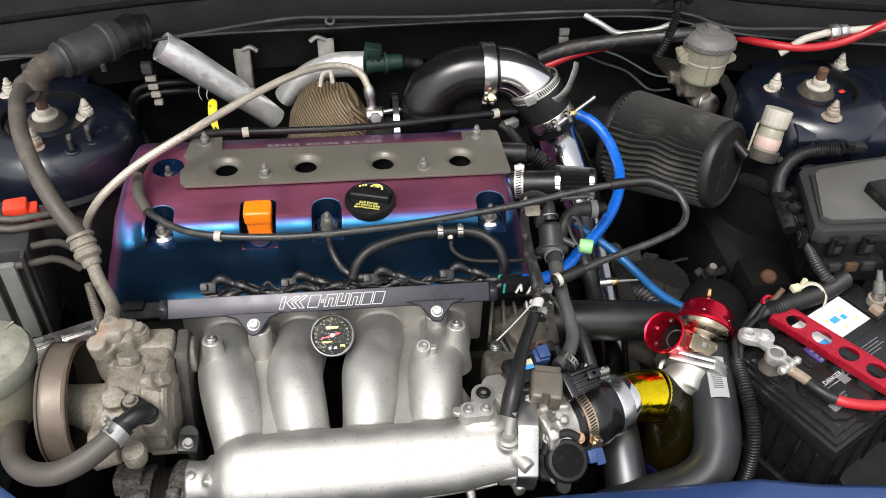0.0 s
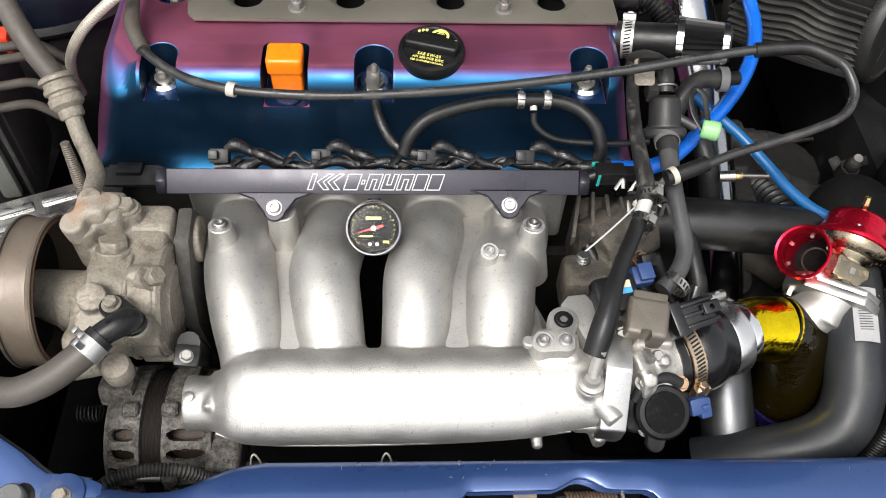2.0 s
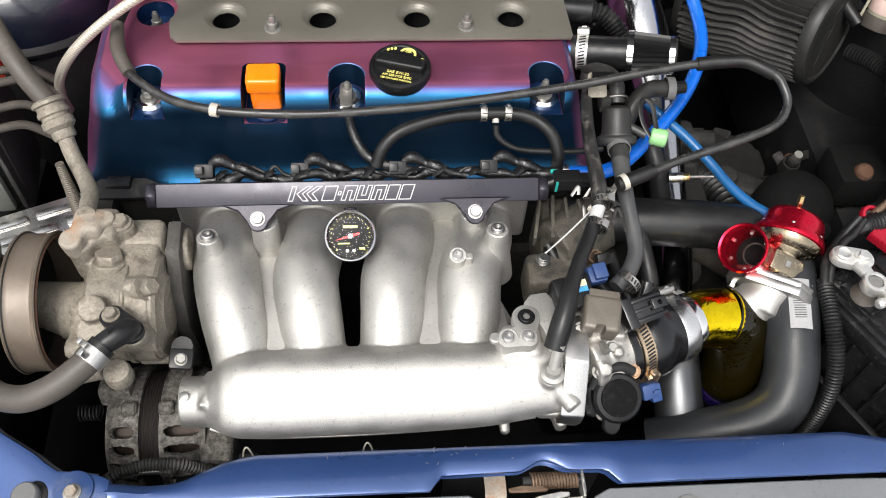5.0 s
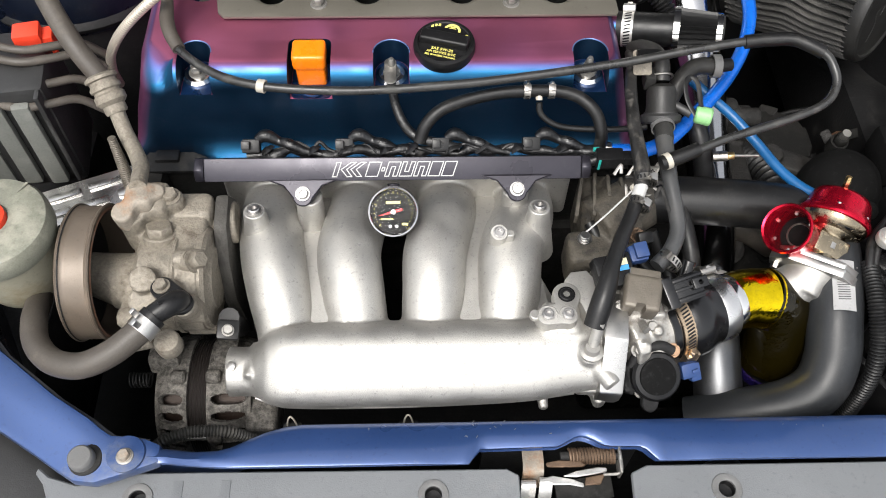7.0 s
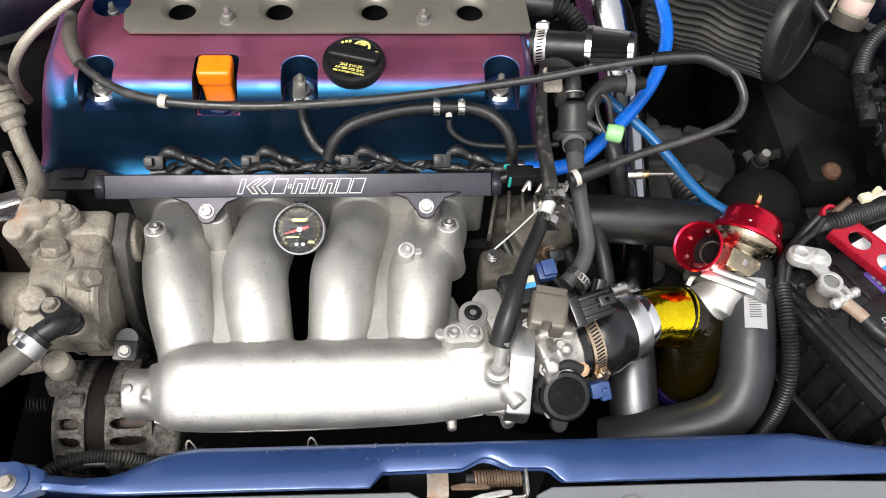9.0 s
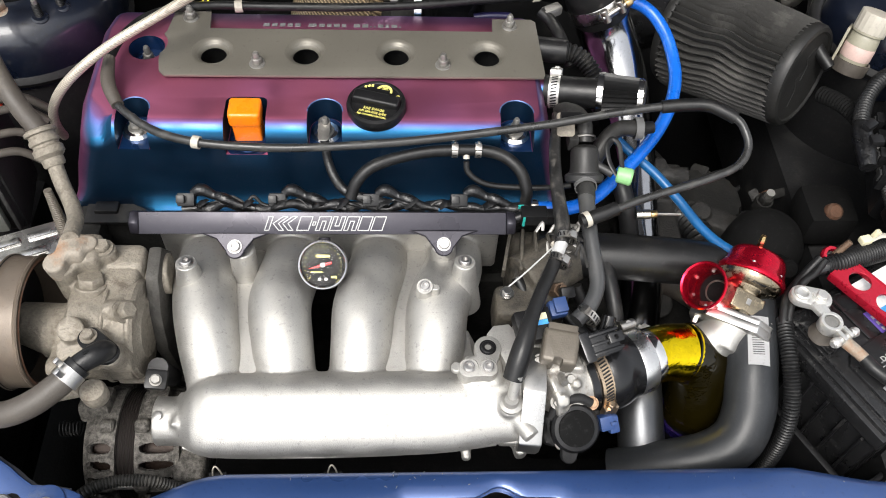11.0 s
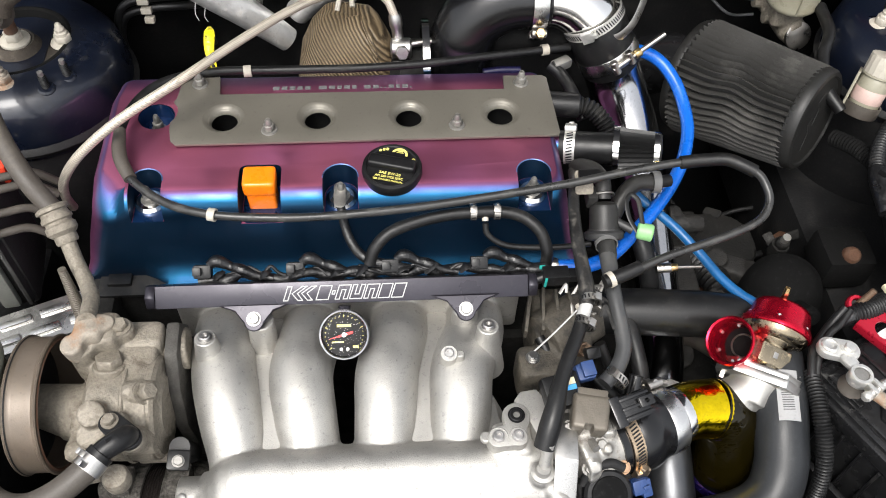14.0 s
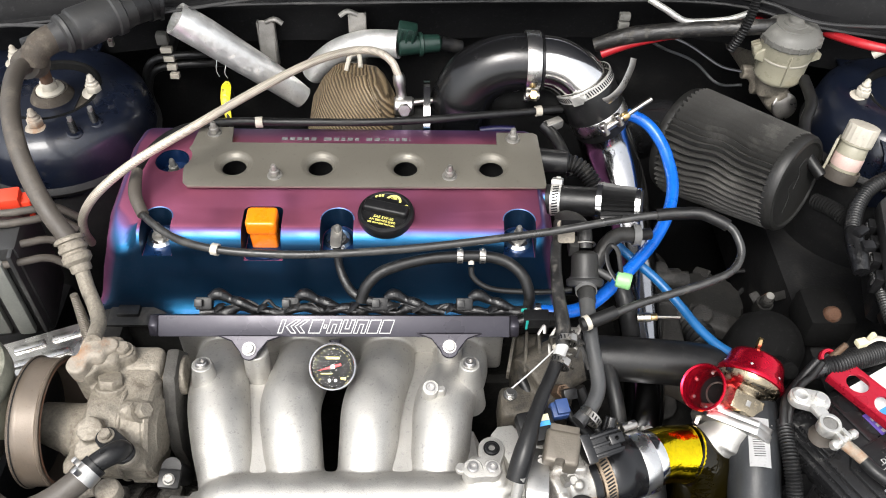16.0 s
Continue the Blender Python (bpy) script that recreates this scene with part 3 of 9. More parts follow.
def sheet(rows, thick=0.003):
    """A skin through rows of points, with thickness downwards."""
    bm = bmesh.new()
    grid = [[bm.verts.new(p) for p in row] for row in rows]
    for a, b in zip(grid, grid[1:]):
        for i in range(len(a) - 1):
            bm.faces.new((a[i], a[i + 1], b[i + 1], b[i]))
    bmesh.ops.recalc_face_normals(bm, faces=bm.faces)
    bmesh.ops.solidify(bm, geom=bm.faces[:], thickness=thick)
    return bm


g = bmesh.new()
bmesh.ops.create_grid(g, x_segments=24, y_segments=24, size=300)
single("ground", g, ASPHALT, "grey asphalt ground under the parked car", "ground", at=(0, 0, 0), kind="structure")

# firewall, inner wings and floor of the bay
single("firewall", box((0.15, 1.215, 0.62), (1.7, 0.02, 0.74), 0.004), DARK, "black grimy bulkhead behind the engine", "firewall", kind="structure")
single("bay_floor", box((0.15, 0.8, 0.235), (1.5, 0.86, 0.01), 0.002), DARK, "dark splash tray under the engine", "undertray", kind="structure")
# Inner wings take a near-black colour in place of the bay's shadow
for nm, x, s in (("wall_left", -0.52, -1), ("wall_right", 0.815, 1)):
    rows = [[(x + s * dx, y, z) for dx, z in ((-0.03, 0.25), (0.0, 0.6), (0.0, 0.80), (0.02, 0.862), (0.075, 0.875), (0.08, 0.84))] for y in np.linspace(0.40, 1.22, 9)]
    single(nm, sheet(rows, 0.004), DARK, "inner wing of the engine bay, coloured dark for its shadow", "inner wing", kind="structure")
for nm, x, s in (("fender_left", -0.60, -1), ("fender_right", 0.895, 1)):
    rows = [[(x + s * dx, y, z - 0.10 * max(0, 0.5 - y)) for dx, z in ((0.0, 0.865), (0.03, 0.885), (0.085, 0.87), (0.12, 0.80), (0.13, 0.6), (0.12, 0.32))] for y in np.linspace(0.30, 1.30, 9)]
    single(nm, sheet(rows, 0.004), NAVY, "navy painted front wing of the car", "car wing", kind="structure")

# cowl: lip, face and upper panel, bowed forward at both sides
LIP = [(-0.62, 1.045, 0.918), (-0.376, 1.082, 0.93), (-0.2, 1.106, 0.937), (0.0, 1.115, 0.939), (0.25, 1.122, 0.941), (0.45, 1.118, 0.942), (0.60, 1.07, 0.932), (0.92, 1.03, 0.922)]
line = smooth_line(LIP, 6)
cowl = thing("cowl", (0.15, 1.15, 0.93), "black cowl panel and lip below the windscreen", "cowl", kind="structure")
part("cowl_face", sheet([[(x, y + 0.03, z - 0.075), (x, y + 0.018, z - 0.02), (x, y, z - 0.004), (x, y + 0.004, z + 0.004), (x, y + 0.022, z + 0.006), (x, y + 0.045, z + 0.028), (x, y + 0.075, z + 0.10), (x, y + 0.15, z + 0.13)] for x, y, z in line], 0.003), COWLM, cowl)
part("weather_strip", tube([(x, y + 0.048, z + 0.032) for x, y, z in LIP], 0.005, 10, 6), MATTBLACK, cowl, "black rubber weather strip")
part("lip_edge", tube([(x, y - 0.002, z) for x, y, z in LIP], 0.0018, 8, 6), BOXPL, cowl)
part("upper_edge", tube([(-0.50, 1.03, 0.945), (-0.427, 1.030, 0.953), (-0.345, 1.034, 0.953), (-0.216, 1.072, 0.953), (-0.077, 1.112, 0.9545), (0.0, 1.115, 0.954), (0.146, 1.108, 0.9545), (0.288, 1.114, 0.9545), (0.446, 1.113, 0.954), (0.504, 1.098, 0.953), (0.554, 1.06, 0.951), (0.675, 1.05, 0.951), (0.80, 1.04, 0.947)], 0.0022, 8, 6), BOXPL, cowl, "folded upper edge")
part("grommet", lathe([(0.004, 0), (0.007, 0.0005), (0.0072, 0.0025), (0.004, 0.003)], (-0.012, 1.1095, 0.951), (0, -0.6, 0.8), 20), BOXPL, cowl, "small grommet in the lip")
corner = part("side_panel", sheet([[(x, 1.15 + 0.045 * k, 0.938 + 0.03 * k + (x + 0.62) * 0.075) for x in (-0.66, -0.464, -0.351, -0.283, -0.18, -0.10)] for k in range(4)], 0.004), FADED, cowl, "sun-faded cowl end with long grooves")
for k in range(3):
    part("groove", tube([(x, 1.168 + 0.04 * k, 0.953 + 0.027 * k + (x + 0.62) * 0.075) for x in (-0.66, -0.464, -0.351, -0.283, -0.18)], 0.0022, 6, 4), COWLM, corner)
single("windscreen", sheet([[(-0.55 + 1.4 * i / 6, 1.33 + 0.5 * k - 0.05 * abs(i - 3) / 3, 1.06 + 0.35 * k) for i in range(7)] for k in range(3)], 0.005), GLASSM, "clear windscreen behind the cowl", "windscreen", kind="structure")
hood = thing("hood", (0.15, 1.25, 1.06), "navy bonnet propped open over the engine bay", "bonnet", kind="structure")
HOOD = [[(0.15 + (0.66 - 0.05 * k / 4) * i / 4, 1.25 - 0.13 * k, 1.07 + 0.21 * k + 0.015 * (4 - abs(i)) / 4) for i in range(-4, 5)] for k in range(5)]
part("skin", sheet(HOOD, 0.004), NAVY, hood)
part("lining", sheet([[(x * 0.94 + 0.009, y - 0.018, z - 0.012) for x, y, z in r] for r in HOOD], 0.012), UNDER, hood, "dark felt bonnet lining")

# strut towers
def stud_nut(at, r=0.0095, h=0.026):
    """A flanged nut with a stepped, pointed stud end."""
    m = basis(at, (0, 0, 1))
    bm = prism([hexagon(r)], h * 0.34, m @ Matrix.Translation((0, 0, 0.0024)), 0.0008, 1)
    return add(bm, lathe([(0, 0), (r * 1.55, 0), (r * 1.5, 0.0016), (r * 1.05, 0.0028), (0, 0.0028)], None, None, 24, m=m),
               lathe([(r * 0.78, h * 0.40), (r * 0.72, h * 0.55), (r * 0.55, h * 0.60), (r * 0.58, h * 0.72), (r * 0.42, h * 0.78), (r * 0.36, h * 0.92), (r * 0.18, h), (0, h)], None, None, 16, m=m))


def strut_tower(name, x, y, studs, label):
    z = 0.885
    ob = thing(name, (x, y, 0.5), label, "strut tower", "strut towers")
    # Tower below the lip is coloured near black for the shadow there
    part("tower_base", lathe([(0.122, 0.45), (0.118, 0.62), (0.114, 0.77), (0.112, 0.812)], (x, y, 0), (0, 0, 1), 48), DARK, ob, "lower tower, coloured dark for its shadow")
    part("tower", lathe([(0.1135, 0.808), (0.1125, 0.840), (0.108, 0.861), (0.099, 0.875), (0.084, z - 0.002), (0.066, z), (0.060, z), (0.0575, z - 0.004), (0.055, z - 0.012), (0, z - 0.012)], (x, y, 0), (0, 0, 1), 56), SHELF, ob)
    part("lip", lathe([(0.110, 0.810), (0.1165, 0.813), (0.118, 0.818), (0.1145, 0.823), (0.109, 0.828)], (x, y, 0), (0, 0, 1), 60), DARK, ob)
    part("rim", lathe([(0.0520, z - 0.009), (0.0540, z - 0.001), (0.0570, z + 0.0008), (0.0600, z)], (x, y, 0), (0, 0, 1), 44), MATTBLACK, ob, "thin black rubber rim")
    part("recess_floor", lathe([(0.0535, z - 0.0105), (0.040, z - 0.0112), (0, z - 0.0112)], (x, y, 0), (0, 0, 1), 40), DUSTBROWN, ob, "dust-filled recess")
    mount = part("rubber_mount", lathe([(0, z - 0.004), (0.017, z - 0.004), (0.0180, z - 0.001), (0.0200, z - 0.0005), (0.0215, z - 0.003), (0.0265, z - 0.011)], (x, y, 0), (0, 0, 1), 36), DUSTBROWN, ob, "dusty mount cup")
    part("nut", add(prism([hexagon(0.0105)], 0.010, basis((x, y, z + 0.001), (0, 0, 1)), 0.001, 1), lathe([(0.0165, -0.003), (0.0165, -0.0005), (0.012, 0.001), (0, 0.001)], (x, y, z + 0.001), (0, 0, 1), 24)), WHITEPL, mount, "dusty pale top nut")
    part("rod_tip", rod((x, y, z + 0.008), (x, y, z + 0.027), 0.0072, seg=16, bev=0.0012), RUST, mount, "rusty damper rod end")
    for sx, sy, mt in studs:
        part("stud_nut", stud_nut((sx, sy, z - 0.003)), mt, ob)
    return ob


tl = strut_tower("strut_tower", -0.385, 1.000, [(-0.332, 0.998, WHITEPL), (-0.381, 0.932, DUSTRUST), (-0.442, 1.056, WHITEPL)], "dusty navy strut tower with rusty stud nuts")
tr_ = strut_tower("strut_tower", 0.678, 1.007, [(0.611, 1.005, WHITEPL), (0.733, 1.056, WHITEPL), (0.663, 0.931, DUSTRUST)], "dusty navy strut tower beside the painted inner wing")
part("paint_mark", box((0.716, 1.004, 0.8752), (0.009, 0.006, 0.0012), 0.0003, (0, 0, 25)), REDPL, tr_, "small red paint mark")
for nm, x0, x1 in (("wing_shelf_right", 0.612, 0.93), ("wing_shelf_left", -0.66, -0.352)):
    rows = [[(x, y, z - 0.0005 * math.sin(x * 40)) for y, z in ((0.902, 0.79), (0.902, 0.845), (0.905, 0.859), (0.912, 0.868), (0.925, 0.873), (0.96, 0.8745), (1.02, 0.875), (1.08, 0.876), (1.16, 0.878))] for x in np.linspace(x0, x1, 12)]
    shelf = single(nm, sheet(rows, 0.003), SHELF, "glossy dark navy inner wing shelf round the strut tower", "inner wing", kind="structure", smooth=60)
    if x0 > 0:
        part("pressed_rib", tube([(0.752, 1.075, 0.8765), (0.768, 1.045, 0.8765), (0.772, 1.01, 0.876), (0.764, 0.975, 0.876), (0.752, 0.95, 0.8755)], 0.004, 8, 6, flat=0.6), SHELF, shelf)
for x, y in ((-0.337, 0.926), (-0.319, 0.945)):
    b = thing("stud_clip", (x, y, 0.872), "black threaded stud on a small raised foot", "stud", "tower studs")
    part("foot", lathe([(0.0105, -0.008), (0.0098, 0.0), (0.0080, 0.0018), (0.0042, 0.0020)], (x, y, 0.8795), (0.12, -0.2, 0.97), 22), SHELF, b)
    part("stud", tube([(x, y, 0.872), (x, y, 0.896)], 0.0040, 10, 14, rib=(0.0005, 0.002)), PLASTIC, b)
    part("tip", rod((x, y, 0.896), (x, y, 0.901), 0.003, seg=10), DULL, b)

# front panel, corner arms and radiator cover
SUPZ = 0.776
sup = thing("front_panel", (0.15, 0.436, 0.70), "navy painted upper radiator crossmember with scratches", "crossmember", kind="structure")
sec = [(0.428, SUPZ - 0.016), (0.4185, SUPZ - 0.0050), (0.4155, SUPZ - 0.0030), (0.4158, SUPZ - 0.0008), (0.4180, SUPZ), (0.445, SUPZ + 0.001), (0.452, SUPZ - 0.002), (0.456, SUPZ - 0.012), (0.456, SUPZ - 0.055), (0.450, SUPZ - 0.055), (0.450, SUPZ - 0.016), (0.42, SUPZ - 0.018)]
xs = np.linspace(-0.240, 0.66, 181)
pull = np.interp(xs, [-0.215, -0.19, -0.17, -0.158, -0.145, -0.13, -0.115, -0.10, 0.40, 0.46, 0.55, 0.66], [-0.025, -0.025, -0.0225, -0.019, -0.0125, -0.006, -0.002, 0, 0, -0.012, -0.022, -0.024])
notch = np.interp(xs, [0.040, 0.050, 0.115, 0.122, 0.130, 0.136, 0.142, 0.150, 0.157, 0.188, 0.199], [0, 0.013, 0.014, 0.017, 0.022, 0.0235, 0.022, 0.017, 0.014, 0.013, 0])
lean = np.interp(xs, [-0.2, -0.12, 0.0, 0.025, 0.06, 0.1, 0.17, 0.225, 0.245, 0.31, 0.34, 0.45, 0.66], [0.6, 0.1, 0.15, 0.9, 0.9, 0.6, 0.9, 0.9, 0.1, 0.1, 0.8, 1.0, 0.8])
rows = [[(x, y + (d if y > 0.43 else 0) + n * max(0, 1 - (y - 0.414) / 0.036), z - (0.0020 * l * min(1, (0.452 - y) / 0.03) if z > SUPZ - 0.018 and y < 0.4525 else 0)) for y, z in sec + sec[:1]] for x, d, n, l in zip(xs, pull, notch, lean)]
rise = lambda x: 0.0145 * max(0, min(1, (-0.148 - x) / 0.06)) ** 2
rows = [[(x, y, z + rise(x)) for x, y, z in r] for r in rows]
bm = bmesh.new()
grid = [[bm.verts.new(p) for p in r[:-1]] for r in rows]
for a, b in zip(grid, grid[1:]):
    for i in range(len(a)):
        bm.faces.new((a[i], a[(i + 1) % len(a)], b[(i + 1) % len(a)], b[i]))
for r in (grid[0], grid[-1]):
    bm.faces.new(r)
bmesh.ops.recalc_face_normals(bm, faces=bm.faces)
part("crossmember", bm, NAVY, sup, smooth=50)
random.seed(21)
chips = bmesh.new()
for k in range(26):
    x, y = random.choice((random.uniform(-0.12, 0.12), random.uniform(0.03, 0.09), random.uniform(0.04, 0.08), random.uniform(0.2, 0.5))), random.uniform(0.437, 0.4515)
    add(chips, box((x, y, SUPZ + 0.0006), (random.uniform(0.0005, 0.0028), random.uniform(0.0002, 0.0005), 0.0008), 0, (0, 0, random.uniform(0, 180))))
part("scratches", chips, PRINTG, sup, "fine pale paint scratches")
for s, x0, mir in ((1, 0.0, 1), (-1, 0.31, -1)):
    loop = [(-0.212, 0.431), (-0.225, 0.436), (-0.240, 0.4385), (-0.254, 0.4395), (-0.264, 0.446), (-0.274, 0.454), (-0.306, 0.474), (-0.361, 0.516), (-0.41, 0.57), (-0.46, 0.66), (-0.60, 0.66), (-0.56, 0.60), (-0.50, 0.545), (-0.42, 0.491), (-0.349, 0.446), (-0.318, 0.427), (-0.292, 0.410), (-0.278, 0.4015), (-0.261, 0.3995), (-0.24, 0.406), (-0.212, 0.4155)]
    loop = [((x if mir > 0 else 0.46 - x) , y) for x, y in loop]
    arm = prism([loop], 0.014, pose(0, 0, 0.777), 0.004, 2)
    for v in arm.verts:
        v.co.z += max(0, v.co.y - 0.432) * 0.13
    part("corner_arm", arm, NAVY, sup)
    # Skirt below the arm uses the navy darkened for shade
    skirt = [(x, y, 0.781) for x, y in loop[1:10]]
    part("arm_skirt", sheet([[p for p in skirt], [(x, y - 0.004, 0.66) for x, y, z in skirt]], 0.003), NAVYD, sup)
    bx = -0.2385 if mir > 0 else 0.6985
    pad = part("bolt_pad", prism([circle(bx, 0.4225, 0.0155, 30)], 0.0030, pose(0, 0, 0.7908), 0.0012, 2), NAVY, sup)
    part("washer", lathe([(0.0070, 0), (0.0070, 0.001), (0.0062, 0.0014), (0, 0.0014)], (bx, 0.420, 0.7937), (0, 0, 1), 28), DULL, pad, "dull worn washer")
    part("bolt", bolt((bx, 0.420, 0.7948), (0, 0, 1), 0.0050, 0.004, 1.12), DUSTRUST, pad, "dusty hex bolt with a rusty rim")
    gx = -0.272 if mir > 0 else 0.732
    # Dark disc set off to the right draws the buffer's shadow
    part("buffer_shadow_ring", lathe([(0.0136, 0), (0.0134, 0.0016), (0.0125, 0.0022), (0, 0.0022)], (gx + 0.0015, 0.419, 0.791), (0, 0, 1), 28), DARK, sup)
    part("rubber_bump", lathe([(0.0106, 0), (0.0104, 0.006), (0.0098, 0.0088), (0.0086, 0.0098), (0, 0.0100)], (gx, 0.418, 0.7918), (0, 0, 1), 28), GREYPL, sup, "grey rubber buffer")

for sgn, cx in ((1, 0.0), (-1, 0.46)):
    m = Matrix(((sgn, 0, 0, cx), (0, 1, 0, 0), (0, 0, 1, 0), (0, 0, 0, 1)))
    lamp = thing("headlamp_housing", tuple(m @ V(-0.42, 0.42, 0.68)), "black plastic back of the headlamp unit", "headlamp", kind="structure")
    part("shell", box((0, 0, 0), (0.26, 0.12, 0.12), 0.012, m=m @ pose(-0.415, 0.425, 0.690, 0, 0, -33)), BOXPL, lamp)
    part("rib", box((0, 0, 0), (0.20, 0.008, 0.008), 0.002, m=m @ pose(-0.41, 0.405, 0.762, 0, 0, -33)), GREYPL, lamp)

cover = thing("radiator_cover", (0.15, 0.36, 0.76), "matt grey plastic radiator cover with push clips", "panel", kind="structure")
CL = [(-0.318, 0.422), (-0.308, 0.414), (-0.2835, 0.4065), (-0.2635, 0.409), (-0.2505, 0.4155), (-0.20, 0.4155), (0.072, 0.4135), (0.082, 0.408), (0.084, 0.30), (-0.27, 0.30), (-0.29, 0.36), (-0.312, 0.408), (-0.32, 0.417)]
CR = [(0.176, 0.408), (0.19, 0.4145), (0.40, 0.414), (0.66, 0.405), (0.70, 0.30), (0.172, 0.30)]
for loop, holes in ((CL, ((-0.232, 0.402 - 0.008), (0.01, 0.3925))), (CR, ((0.254, 0.393),))):
    part("panel", prism([loop] + [circle(x, y, 0.0075, 20) for x, y in holes], 0.004, pose(0, 0, 0.762), 0.0012, 1), COVERPL, cover)
    for x, y in holes:
        part("clip_ring", lathe([(0.0072, 0.762), (0.0072, 0.7668), (0.009, 0.7675), (0.0125, 0.7672), (0.013, 0.766)], (x, y, 0), (0, 0, 1), 24), GREYPL, cover)
        part("clip_cup", lathe([(0.0072, 0.764), (0.0066, 0.757), (0, 0.756)], (x, y, 0), (0, 0, 1), 20), PLASTIC, cover)
for x in (-0.200, -0.161):
    part("seam", box((x, 0.352, 0.7660), (0.008, 0.112, 0.0014), 0.0006), COVERPL, cover, "low pressed ridge")
bump = thing("bumper", (0.15, 0.22, 0.4), "navy painted front bumper of the car", "bumper", kind="structure")
part("skin", sheet([[(0.15 + 0.88 * i / 6, y - 0.0 + 0.16 * (abs(i) / 6) ** 2.5, z) for i in range(-6, 7)] for y, z in ((0.30, 0.756), (0.245, 0.745), (0.20, 0.70), (0.185, 0.6), (0.18, 0.45), (0.20, 0.28), (0.26, 0.2))], 0.004), NAVY, bump)

latch = thing("bonnet_latch", (0.124, 0.40, 0.74), "greasy bonnet latch with a coil spring and rusty levers", "latch")
part("back_plate", box((0.125, 0.446, 0.70), (0.14, 0.004, 0.10), 0.001), DARK, latch)
def strap(pts, w, thick=0.0025):
    """A flat strip bent along the points (y and z change, x is its middle)."""
    L = smooth_line(pts, 5)
    return sheet([[(x - w / 2, y, z), (x + w / 2, y, z)] for x, y, z in L], thick)


part("side_plate", strap([(0.0965, 0.438, 0.750), (0.0965, 0.424, 0.752), (0.0962, 0.416, 0.751), (0.096, 0.4125, 0.744), (0.096, 0.411, 0.72)], 0.0180), DUSTRUST, latch, "broad dusty grey side plate")
part("spring", tube([(0.1275 + 0.040 * k / 120, 0.428 + 0.0064 * math.cos(k * 0.785), 0.752 + 0.0064 * math.sin(k * 0.785)) for k in range(121)], 0.0013, 6, 2), SPRINGB, latch, "rusty tight coil spring")
part("spring_pin", rod((0.120, 0.428, 0.752), (0.172, 0.428, 0.752), 0.0042, seg=12), DARK, latch)
part("spring_frame", add(box((0.1705, 0.424, 0.750), (0.0022, 0.026, 0.016), 0.0006), tube([(0.1705, 0.436, 0.757), (0.1712, 0.424, 0.757), (0.1705, 0.413, 0.752), (0.156, 0.412, 0.750)], 0.0014, 8, 4)), DULL, latch)
part("lever", prism([[(0.1065, 0.4215), (0.118, 0.4235), (0.136, 0.4225), (0.141, 0.4195), (0.139, 0.4175), (0.12, 0.4175), (0.1075, 0.4178)]], 0.003, pose(0, 0, 0.753), 0.0008, 1), SPRINGB, latch, "rusty lever")
part("lever", prism([[(0.1200, 0.4095), (0.132, 0.4135), (0.150, 0.4165), (0.158, 0.4160), (0.158, 0.4125), (0.146, 0.4105), (0.132, 0.4085)]], 0.003, pose(0, 0, 0.754), 0.0008, 1), ZINC, latch, "pale worn lever")
part("lever_foot", prism([[(0.140, 0.4100), (0.158, 0.4130), (0.153, 0.4040), (0.139, 0.4030)]], 0.003, pose(0, 0, 0.7475), 0.0008, 1), SPRINGB, latch)
part("strap", strap([(0.0912, 0.4085, 0.750), (0.0912, 0.4060, 0.7515), (0.0910, 0.4020, 0.7505), (0.0905, 0.396, 0.742), (0.090, 0.390, 0.725), (0.090, 0.386, 0.70)], 0.0125), ZINC, latch, "pale steel strap")
part("strap", strap([(0.1065, 0.4105, 0.7505), (0.1062, 0.4075, 0.7520), (0.1058, 0.4030, 0.7505), (0.105, 0.396, 0.742), (0.1045, 0.390, 0.725), (0.104, 0.386, 0.70)], 0.0110), ZINC, latch, "pale steel strap")
part("strap_arm", prism([[(0.101, 0.4085), (0.112, 0.4115), (0.128, 0.4085), (0.138, 0.4045), (0.138, 0.4010), (0.126, 0.4035), (0.113, 0.4035)]], 0.0025, pose(0, 0, 0.7495), 0.0008, 1), ZINC, latch)
part("rest_plate", box((0.14, 0.403, 0.738), (0.05, 0.02, 0.004), 0.001, (20, 0, 8)), GEAR, latch)
single("latch_bracket", box((0.125, 0.365, 0.64), (0.08, 0.05, 0.2), 0.004), DARK, "black latch support stay", "bracket", kind="structure")

# deep forms under the engine
eng = thing("engine_block", (0.0, 0.82, 0.3), "dark grimy engine block and cylinder head", "engine")
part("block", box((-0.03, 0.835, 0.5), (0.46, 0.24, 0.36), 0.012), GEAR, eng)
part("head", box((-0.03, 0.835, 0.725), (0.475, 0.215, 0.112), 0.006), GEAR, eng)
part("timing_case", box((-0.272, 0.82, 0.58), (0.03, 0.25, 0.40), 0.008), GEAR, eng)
gb = thing("gearbox", (0.38, 0.8, 0.24), "dark oily gearbox casting", "gearbox")
g = add(box((0.36, 0.80, 0.42), (0.26, 0.26, 0.36), 0.03), rod((0.24, 0.80, 0.47), (0.32, 0.80, 0.47), 0.17), box((0.40, 0.72, 0.60), (0.10, 0.12, 0.08), 0.02), rod((0.44, 0.86, 0.5), (0.44, 0.86, 0.66), 0.05),
        rod((0.33, 0.90, 0.55), (0.33, 0.90, 0.66), 0.035), box((0.5, 0.8, 0.5), (0.05, 0.16, 0.16), 0.02))
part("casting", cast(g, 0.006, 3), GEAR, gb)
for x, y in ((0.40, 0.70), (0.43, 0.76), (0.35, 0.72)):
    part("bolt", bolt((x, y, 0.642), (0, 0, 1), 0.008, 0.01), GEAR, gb)
